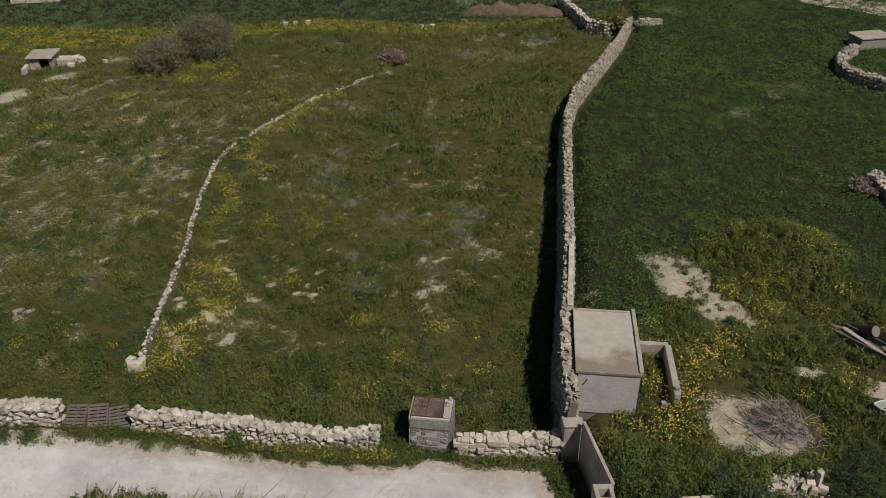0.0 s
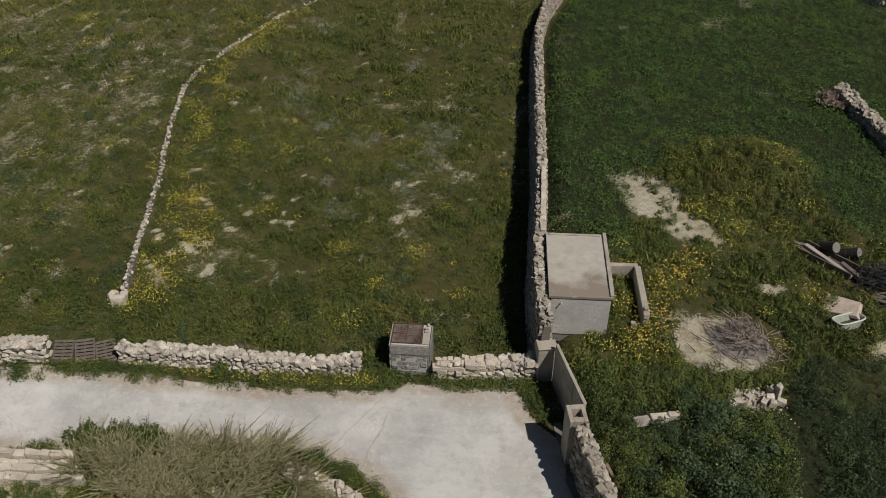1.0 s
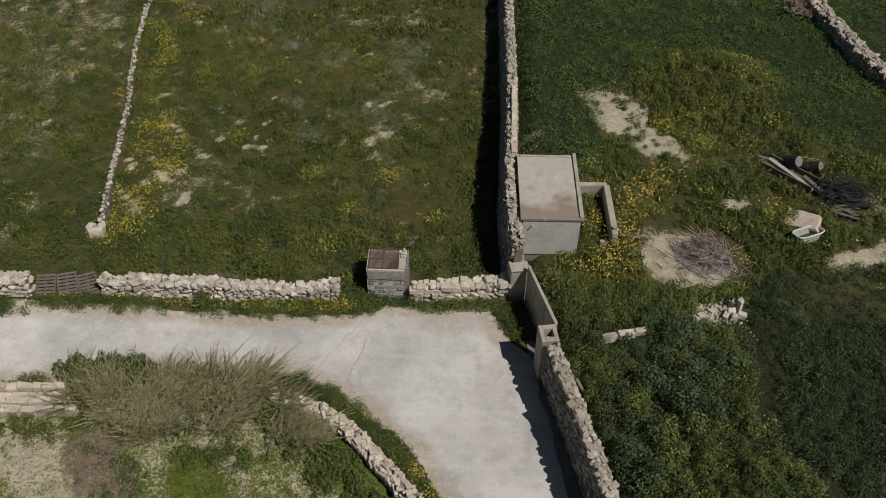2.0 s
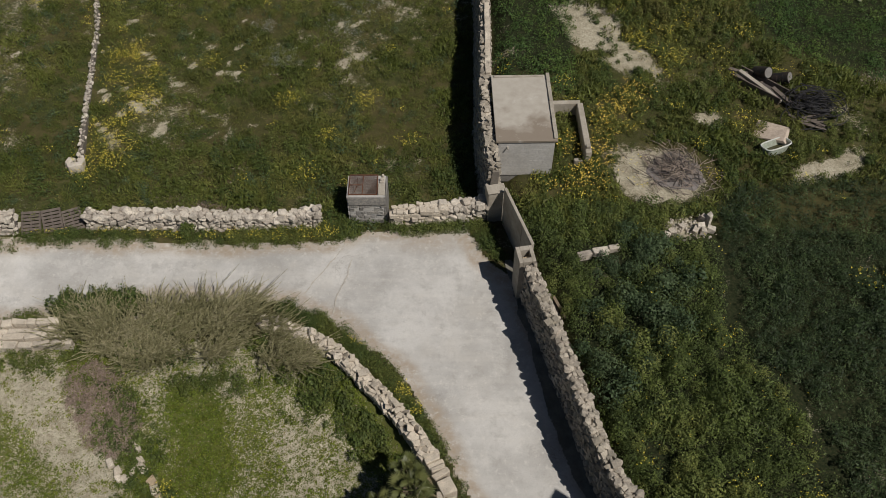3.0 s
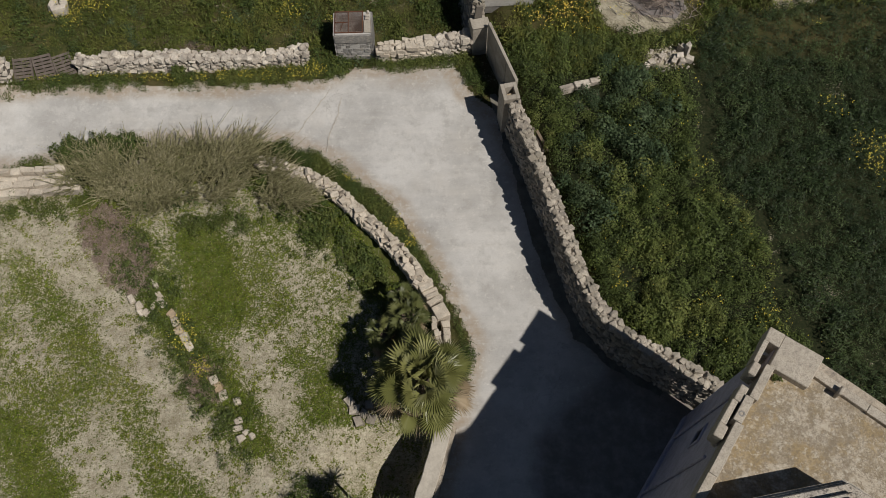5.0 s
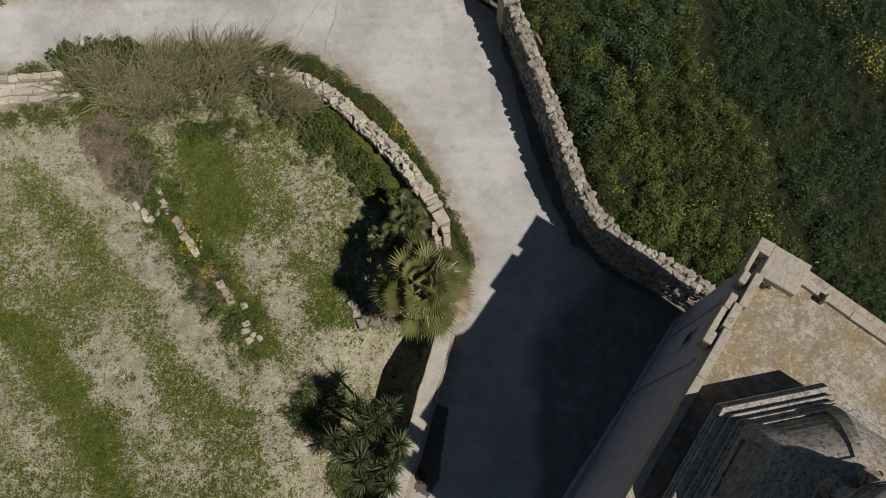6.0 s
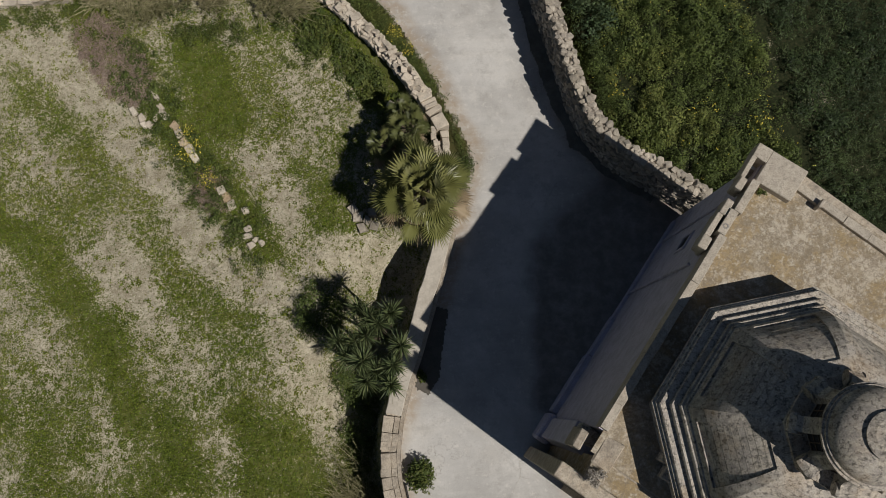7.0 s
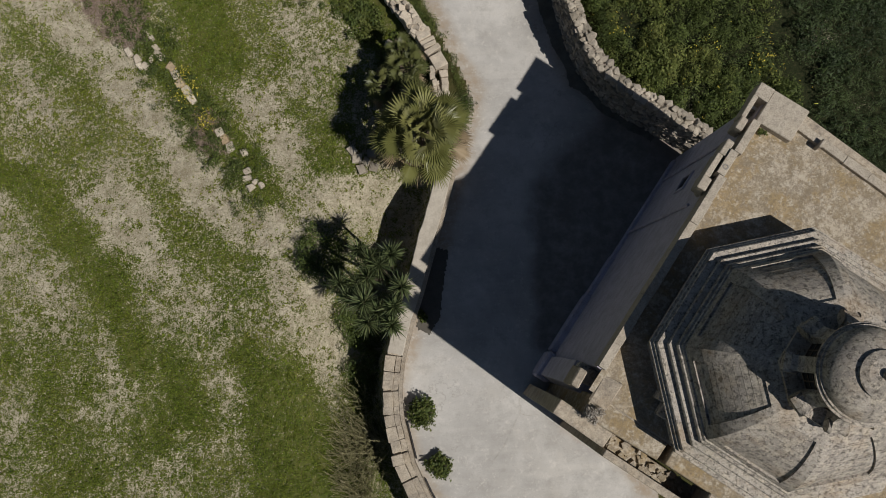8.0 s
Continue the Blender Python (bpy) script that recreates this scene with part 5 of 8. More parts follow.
def build_chapel():
    c = thing("chapel", CHAPEL_AT, "limestone chapel with an octagonal dome and lantern", "chapel", CHAPEL_TURN)
    L, D, R = 10.05, 9.4, 8.5
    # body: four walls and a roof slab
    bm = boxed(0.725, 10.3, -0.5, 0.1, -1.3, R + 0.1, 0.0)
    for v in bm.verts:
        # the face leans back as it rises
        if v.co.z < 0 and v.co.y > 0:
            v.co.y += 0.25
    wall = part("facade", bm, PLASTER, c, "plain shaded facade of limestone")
    skew = Matrix.Translation((10.5, 0, 0)) @ Matrix.Rotation(radians(-4.6), 4, "Z")
    part("wall", boxed(-0.6, 0, -D - 0.4, -0.05, -1.3, R + 0.015, 0.0, skew), ASHLAR, c)
    part("wall", boxed(0, 0.6, -D, -0.6, -1.3, R + 0.02), ASHLAR, c)
    part("wall", boxed(0.6, L - 0.6, -D, -D + 0.6, -1.3, R + 0.02), ASHLAR, c)
    part("roof", boxed(0.05, L - 0.05, -D + 0.05, -0.05, R + 0.024, R + 0.12), ROOF, c, "flat stone roof stained with ochre lichen")
    # plinth, string course, corner pilaster
    for x0, x1, out, top in ((0.9, 3.5, 0.56, 0.1), (3.52, 5.4, 0.5, -0.1), (5.42, L, 0.45, -0.3)):
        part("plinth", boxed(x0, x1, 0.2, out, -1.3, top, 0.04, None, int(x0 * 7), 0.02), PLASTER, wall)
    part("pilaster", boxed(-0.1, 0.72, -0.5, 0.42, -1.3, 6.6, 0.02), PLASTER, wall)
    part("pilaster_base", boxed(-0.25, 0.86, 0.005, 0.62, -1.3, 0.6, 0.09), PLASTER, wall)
    hole = part("window", boxed(7.75, 8.3, 0.15, 0.235, 3.7, 4.7, 0.0), GLASS_DARK, wall, "small dark window slit")
    for x0, x1, z0, z1 in ((7.65, 7.745, 3.6, 4.8), (8.305, 8.4, 3.6, 4.8), (7.75, 8.3, 4.705, 4.8), (7.75, 8.3, 3.6, 3.695)):
        part("window_frame", boxed(x0, x1, 0.1, 0.265, z0, z1, 0.01), PLASTER, hole)
    # two tubes added to give the faint dark bands on the facade
    for x in (6.55, 9.0):
        part("drain_pipe", tube(bmesh.new(), [(x, 0.17, 7.3), (x, 0.22, 5.5), (x, 0.34, 1.0), (x, 0.4, -1.0)], 0.05, 8), PLASTER, wall, "tube added for a faint dark band down the facade")
    # parapet copings in separate stones, some slipped
    rng = random.Random(9)
    for x0, x1, y0, y1, n in ((0.75, 7.34, -0.11, 0.14, 8), (7.345, 8.16, -0.02, 0.23, 1), (8.165, 9.29, -0.1, 0.14, 2)):
        for k in range(n):
            a, b = x0 + (x1 - x0) * k / n, x0 + (x1 - x0) * (k + 1) / n
            e = rng.uniform(0, 0.012)
            part("coping", boxed(a + 0.001, b - 0.001, y0 - e, y1 - e / 2, R - 0.3, R + 0.47 + e, 0.012, None, k, 0.008), ASHLAR_PALE, c)
    part("rain_spout", lathe(bmesh.new(), [(0.085, 0.0), (0.085, 0.09), (0.05, 0.09), (0.05, 0.02)], 14), DARK_BLOCK, c, "round stone outlet in the coping").matrix_local = Matrix.Translation((7.6, 0.1, R + 0.4))
    for k in range(10):
        a = -1.12 - k * 0.84
        e = rng.uniform(0, 0.03)
        part("coping", boxed(-0.22 + e, 0.05 + e / 2, a - 0.836, a - 0.002, R + 0.1, R + 0.3 - e, 0.012, skew @ Matrix.Translation((-0.42, 0, 0)), k + 40, 0.008), ASHLAR_PALE, c)
    part("upright_stone", boxed(-0.34, -0.05, -2.0, -1.9, R + 0.1, R + 0.52, 0.02, skew @ Matrix.Translation((-0.42, 0, 0)), 71, 0.01), ASHLAR_PALE, c)
    # corner turret and box machicolation, open below
    t = part("corner_turret", boxed(9.3, 10.4, -1.12, 0.05, 7.5, R + 0.4, 0.025, None, 5, 0.012), ASHLAR_PALE, c, "overhanging stone corner turret")
    part("return", boxed(9.95, 10.4, 0.052, 0.51, R - 0.32, R + 0.4, 0.02, None, 7, 0.012), ASHLAR_PALE, t)
    part("parapet", boxed(9.2, 9.948, 0.36, 0.5, R - 0.32, R + 0.39, 0.02, None, 6, 0.012), ASHLAR_PALE, t)
    part("parapet", boxed(8.78, 9.198, 0.25, 0.48, R - 0.32, R + 0.42, 0.03, None, 14, 0.02), ASHLAR_PALE, t)
    b = part("machicolation", boxed(7.11, 7.9, 0.31, 0.49, R - 0.32, R + 0.38, 0.02, None, 8, 0.012), ASHLAR_PALE, c, "stone box machicolation on corbels")
    part("parapet", boxed(6.68, 7.108, 0.22, 0.5, R - 0.32, R + 0.4, 0.025, None, 9, 0.015), ASHLAR_PALE, b)
    part("parapet", boxed(7.902, 8.4, 0.23, 0.47, R - 0.32, R + 0.4, 0.025, None, 10, 0.015), ASHLAR_PALE, b)
    for x in (6.9, 7.6, 8.3, 9.1, 9.75, 10.3):
        bm = bmesh.new()
        for k in range(3):
            box(bm, x - 0.12, x + 0.12, -0.25, 0.12 + 0.14 * k, R - 1.08 + 0.25 * k, R - 0.84 + 0.25 * k, 0.03)
        part("corbel", bm, ASHLAR_DARK, c)
    near = part("broken_merlon", boxed(-0.12, 0.47, 0.26, 0.55, 7.5, R + 0.4, 0.04, None, 11, 0.03), ASHLAR, c, "broken stone merlon")
    part("corbel", boxed(0.2, 0.7, -0.25, 0.4, 6.9, 7.5, 0.05), ASHLAR_DARK, near)
    part("corner_stone", boxed(-0.2, 0.7, -0.75, -0.2, R + 0.024, R + 0.16, 0.05, None, 12, 0.05), ASHLAR, c)
    part("ledge", boxed(-0.6, -0.004, -2.72, -0.25, -1.3, R + 0.03, 0.03, None, 13, 0.04), ROOF, c, "broken ledge of the side wall")
    part("ledge", boxed(-1.1, -0.602, -1.36, 0.45, -1.3, R - 0.2, 0.03, None, 15, 0.03), ASHLAR, c)
    part("lower_ledge", boxed(-1.09, -0.602, -9.0, -1.37, -1.3, R - 1.2, 0.03, None, 17, 0.03), ROOF, c, "sunken ledge filled with rubble")
    part("parapet", boxed(-1.32, -1.1, -9.0, -1.42, -1.3, R - 0.16, 0.02, None, 18, 0.015), ASHLAR, c, "thin outer parapet of the side wall")
    part("bay", boxed(-1.088, -0.53, -9.0, -4.45, R - 1.25, R + 0.2, 0.04, None, 19, 0.05), ASHLAR, c)
    part("bay_roof", boxed(-0.525, 0.3, -8.9, -2.95, R - 0.9, R + 0.12, 0.03, None, 16, 0.03), ROOF, c)
    for k in range(46):
        me = ROUGH[k % len(ROUGH)][0].copy()
        me.materials.append(ROOF if k % 3 else ASHLAR)
        ob = new("rubble_stone", me)
        ob.parent = c
        ob.matrix_local = pose(-0.84 + rng.uniform(-0.2, 0.24), -1.45 - 3.0 * rng.random(), R - 1.17, rng.uniform(-20, 20), 0, k * 47) @ Matrix.Scale(rng.uniform(0.08, 0.26), 4)
    part("chimney_block", boxed(0.5, 0.9, -2.36, -1.92, R + 0.12, R + 0.62, 0.03, None, 19, 0.02), ASHLAR_DARK, c)
    part("chimney_cap", boxed(0.85, 1.12, -1.9, -1.66, R + 0.12, R + 0.85, 0.03, None, 20, 0.02), ASHLAR_DARK, c)
    build_dome(c, 3.52, -4.19, R + 0.48)
    return c


def build_dome(c, cx, cy, z0):
    at = Matrix.Translation((cx, cy, 0)) @ Matrix.Diagonal((0.984, 0.984, 1.0, 1.0))
    turn = math.pi / 8
    ring = lambda rows: lathe(bmesh.new(), [(a * OCT, z) for a, z in rows], 8, turn)
    drum = part("drum", ring([(3.52, z0 - 0.4), (3.52, z0 + 0.62), (3.58, z0 + 0.7), (3.72, z0 + 0.76), (3.72, z0 + 0.88), (3.65, z0 + 0.9), (3.65, z0 + 1.0), (3.58, z0 + 1.02)]), ASHLAR_DARK, c, "octagonal drum with a moulded cornice")
    drum.matrix_local = at
    for k, (a0, a1, za, zb) in enumerate(((3.6, 3.4, 1.0, 1.14), (3.36, 3.28, 1.1, 1.34), (3.18, 3.12, 1.3, 1.56), (3.09, 3.0, 1.4, 1.64))):
        part("moulding", ring([(a0 - 0.6, z0 + za - 0.05), (a0 - 0.02, z0 + za), (a0, z0 + zb - 0.05), (a0 - 0.03, z0 + zb), (a1 - 0.7, z0 + zb + 0.02)]), ASHLAR_DARK, c).matrix_local = at
    zb, top_a, base_a, rise = z0 + 1.5, 1.42, 3.06, 1.95

    def shell(v, s, deep, turn_i):
        """A point on one curved dome face: v up, s across, deep below its surface."""
        th = radians(18 + 62 * v)
        lo, hi = radians(18), radians(80)
        a = top_a + (base_a - top_a) * (math.cos(th) - math.cos(hi)) / (math.cos(lo) - math.cos(hi))
        z = zb + rise * (math.sin(th) - math.sin(lo)) / (math.sin(hi) - math.sin(lo))
        a, z = a - deep * math.cos(th), z - deep * math.sin(th)
        half = (a + deep * math.cos(th)) * math.tan(math.pi / 8)
        return Matrix.Rotation(turn_i, 3, "Z") @ Vector((a, s * half, z))

    rows = [0, 0.13] + [0.13 + 0.73 * k / 10 for k in range(1, 11)] + [1.0]
    inner = 0.7
    for i in range(8):
        turn_i = i * math.pi / 4
        bm = bmesh.new()
        col = lambda v, s, deep=0.0: bm.verts.new(shell(v, s, deep, turn_i))
        for v0, v1 in zip(rows, rows[1:]):
            panel = v0 >= 0.12 and v1 <= 0.87
            spans = ((-1, -inner), (inner, 1)) if panel else ((-1, -inner), (-inner, inner), (inner, 1))
            for s0, s1 in spans:
                bm.faces.new((col(v0, s0), col(v0, s1), col(v1, s1), col(v1, s0)))
            if panel:
                for s in (-inner, inner):
                    bm.faces.new((col(v0, s), col(v1, s), col(v1, s, 0.12), col(v0, s, 0.12)))
                bm.faces.new((col(v0, -inner, 0.12), col(v0, inner, 0.12), col(v1, inner, 0.12), col(v1, -inner, 0.12)))
        for v in (rows[1], rows[-2]):
            bm.faces.new((col(v, -inner), col(v, inner), col(v, inner, 0.12), col(v, -inner, 0.12)))
        bmesh.ops.remove_doubles(bm, verts=bm.verts, dist=0.0005)
        bmesh.ops.recalc_face_normals(bm, faces=bm.faces)
        seg = part("dome_face", bm, ASHLAR_DARK, c, "curved dome face with a sunken panel")
        seg.matrix_local = at
        # paving stones of the sunken panel
        for r in range(10):
            v0, v1 = rows[1] + (rows[-2] - rows[1]) * r / 10, rows[1] + (rows[-2] - rows[1]) * (r + 1) / 10
            cuts = 5 if r < 5 else 4
            for q in range(cuts):
                s0, s1 = (-inner + 2 * inner * (q + (0.45 if r % 2 and q else 0)) / cuts), -inner + 2 * inner * (q + 1 + (0.45 if r % 2 and q < cuts - 1 else 0)) / cuts
                bm = bmesh.new()
                g, h = 0.0015, 0.0015
                lift = 0.065 + 0.0015 * ((r * 5 + q * 3 + i) % 3)
                pts = [bm.verts.new(shell(v, s, dp, turn_i)) for dp in (0.12, lift) for v, s in ((v0 + h, s0 + g), (v0 + h, s1 - g), (v1 - h, s1 - g), (v1 - h, s0 + g))]
                for f in ((4, 5, 6, 7), (0, 1, 5, 4), (1, 2, 6, 5), (2, 3, 7, 6), (3, 0, 4, 7)):
                    bm.faces.new([pts[k] for k in f])
                part("stone", bm, ASHLAR_DARK, seg)
    # lantern
    zl = zb + rise - 0.02
    part("lantern_base", ring([(1.46, zl - 0.3), (1.46, zl), (1.36, zl + 0.04), (1.36, zl + 0.16), (1.02, zl + 0.2)]), ASHLAR_DARK, c).matrix_local = at
    body = part("lantern", ring([(0.94, zl + 0.1), (0.94, zl + 1.42)]), ASHLAR_DARK, c, "octagonal stone lantern with windows")
    body.matrix_local = at
    for i in range(8):
        m = Matrix.Rotation(i * math.pi / 4, 4, "Z")
        bm = box(bmesh.new(), 0.945, 0.965, -0.25, 0.25, zl + 0.36, zl + 1.22, 0, m)
        w = part("window", bm, GLASS_DARK, body, "dark lantern window")
        bm = bmesh.new()
        for y in (-0.255, -0.012, 0.23):
            box(bm, 0.966, 0.985, y, y + 0.025, zl + 0.36, zl + 1.22, 0, m)
        for z in (0.36, 0.62, 0.9, 1.2):
            box(bm, 0.967, 0.982, -0.23, 0.23, zl + z, zl + z + 0.022, 0, m)
        part("mullions", bm, WINDOW_WOOD, w)
        # scroll buttress on each corner
        m2 = Matrix.Rotation((i + 0.5) * math.pi / 4, 4, "Z")
        outline = [(0.9, 1.36), (1.08, 1.36), (1.1, 1.05), (1.14, 0.8), (1.22, 0.64), (1.36, 0.58), (1.48, 0.46), (1.48, 0.28), (1.38, 0.17), (0.9, 0.17)]
        bm = bmesh.new()
        for side in (-0.19, 0.19):
            for px, pz in outline:
                bm.verts.new(m2 @ Vector((px, side, zl + pz)))
        bm.verts.ensure_lookup_table()
        n = len(outline)
        bm.faces.new([bm.verts[k] for k in range(n)][::-1])
        bm.faces.new([bm.verts[n + k] for k in range(n)])
        for k in range(n):
            bm.faces.new((bm.verts[k], bm.verts[(k + 1) % n], bm.verts[n + (k + 1) % n], bm.verts[n + k]))
        for y in (-0.2, 0.2):
            made = bmesh.ops.create_cone(bm, cap_ends=True, segments=12, radius1=0.2, radius2=0.17, depth=0.09, matrix=m2 @ Matrix.Translation((1.32, y, zl + 0.39)) @ Matrix.Rotation(math.pi / 2, 4, "X"))
        bmesh.ops.recalc_face_normals(bm, faces=bm.faces)
        part("scroll", bm, ASHLAR_DARK, body)
    part("lantern_cornice", lathe(bmesh.new(), [(0.95, zl + 1.38), (1.06, zl + 1.44), (1.2, zl + 1.5), (1.2, zl + 1.58), (1.14, zl + 1.6), (1.14, zl + 1.66), (1.08, zl + 1.68)], 40), ASHLAR_DARK, c).matrix_local = at
    rows = [(1.1 * math.cos(radians(a)), zl + 1.6 + 0.78 * math.sin(radians(a))) for a in range(0, 61, 6)]
    cup = part("cupola", lathe(bmesh.new(), rows, 40), ASHLAR_DARK, c, "small round stone cupola")
    cup.matrix_local = at
    cup.data.shade_smooth()
    part("cupola_cap", lathe(bmesh.new(), [(0.54, zl + 2.24), (0.56, zl + 2.34), (0.4, zl + 2.43), (0.15, zl + 2.47)], 28), ASHLAR_DARK, c).matrix_local = at
    part("finial_stub", lathe(bmesh.new(), [(0.13, zl + 2.45), (0.11, zl + 2.6), (0.05, zl + 2.66)], 12), ASHLAR_DARK, c).matrix_local = at


build_chapel()


# ---- loose things in the yard ----
def build_twig_heap():
    rng = random.Random(12)
    z = float(height(11.4, 27.6))
    heap = thing("brushwood_heap", (11.4, 27.6, z), "burnt grey heap of cut branches on ash", "brushwood")
    for k in range(460):
        a, r = rng.uniform(0, 6.28), abs(rng.gauss(0, 1.1))
        h = 0.55 * math.exp(-r * r * 0.8) * rng.uniform(0.1, 1.0) + 0.02
        t, l, lift = rng.gauss(2.2, 0.9), rng.uniform(0.3, 0.95), rng.uniform(-0.06, 0.22)
        p = Vector((r * math.cos(a), r * math.sin(a), h))
        q = Vector((math.cos(t), math.sin(t), lift)) * l
        mid = p + q * 0.5 + Vector((rng.uniform(-0.05, 0.05), rng.uniform(-0.05, 0.05), rng.uniform(0, 0.05)))
        part("branch", tube(bmesh.new(), [p, mid, p + q], rng.uniform(0.008, 0.024), 5, 0.5), TWIG if k % 3 else CHAR, heap)
    for name, rx, ry, tall, mat, label in (("cinder_bed", 1.3, 1.2, 0.06, GREY_ASH, "dark cinders under the branches"),):
        bm = bmesh.new()
        bmesh.ops.create_uvsphere(bm, u_segments=64, v_segments=8, radius=1.0)
        for v in bm.verts:
            g = math.atan2(v.co.y, v.co.x)
            n = float(fbm(np.array(math.cos(g) * 2.2 + 5), np.array(math.sin(g) * 2.2 + 3), 1.0, 3, 4))
            v.co = Vector((v.co.x * rx * (0.55 + 0.85 * n), v.co.y * ry * (0.55 + 0.85 * n), v.co.z * tall))
        part(name, bm, mat, heap, label)


GREY_ASH = plain_material("grey_ash", (0.24, 0.215, 0.2), 0.98, 0, (0.1, 0.088, 0.082), 0.9, 2.2, 0.05)
CHAR = plain_material("charred_twigs", (0.1, 0.085, 0.08), 0.95, 0, (0.03, 0.03, 0.03), 0.6, 9, 0.1)
build_twig_heap()


def bath_water():
    bm = lathe(bmesh.new(), [(0.3, 0.0), (0.3, 0.01)], 28)
    bmesh.ops.transform(bm, matrix=pose(0, 0, 0.2, -12, 4, 0) @ Matrix.Diagonal((2.0, 0.85, 1.0, 1.0)), verts=bm.verts)
    return bm


def build_bath():
    z = float(height(16.2, 29.0))
    b = thing("bathtub", (16.3, 29.1, z - 0.1), "old pale green bathtub lying in the weeds", "bathtub", 27)
    bm = bmesh.new()
    rings = []
    for w, l, h in ((0.3, 0.66, 0.0), (0.37, 0.78, 0.42), (0.42, 0.84, 0.44), (0.36, 0.77, 0.44), (0.29, 0.66, 0.06)):
        rings.append([bm.verts.new((l * math.copysign(abs(math.cos(a)) ** 0.5, math.cos(a)), w * math.copysign(abs(math.sin(a)) ** 0.5, math.sin(a)), h)) for a in [6.28318 * k / 28 for k in range(28)]])
    for one, two in zip(rings, rings[1:]):
        for k in range(28):
            bm.faces.new((one[k], one[(k + 1) % 28], two[(k + 1) % 28], two[k]))
    bm.faces.new(rings[0][::-1])
    bm.faces.new(rings[-1])
    bmesh.ops.transform(bm, matrix=pose(0, 0, 0.05, -12, 4, 0) @ Matrix.Scale(0.9, 4), verts=bm.verts)
    part("tub", bm, BATH, b)
    rim = [(0.76 * math.copysign(abs(math.cos(a)) ** 0.5, math.cos(a)), 0.36 * math.copysign(abs(math.sin(a)) ** 0.5, math.sin(a)), 0.45) for a in [6.28318 * k / 28 for k in range(29)]]
    bm = tube(bmesh.new(), [pose(0, 0, 0.03, -12, 4, 0) @ Vector(q) for q in rim], 0.035, 6)
    part("rim", bm, plain_material("white_enamel", (0.62, 0.63, 0.58), 0.4, 0, (0.3, 0.27, 0.2), 0.5, 4), b, "chipped white enamel rim")
    part("murky_water", bath_water(), plain_material("murky_water", (0.06, 0.06, 0.03), 0.15), b)
    s = mesh_object("concrete_slab", boxed(-0.8, 0.7, -0.5, 0.45, 0, 0.12, 0.02, None, 3, 0.12), plain_material("pinkish_slab", (0.5, 0.41, 0.33), 0.9))
    s.matrix_world = pose(16.4, 30.15, float(height(16.4, 30)) + 0.12, 8, -6, -28)
    tagged(s, "broken pinkish concrete slab leaning in the weeds", "slab")


build_bath()


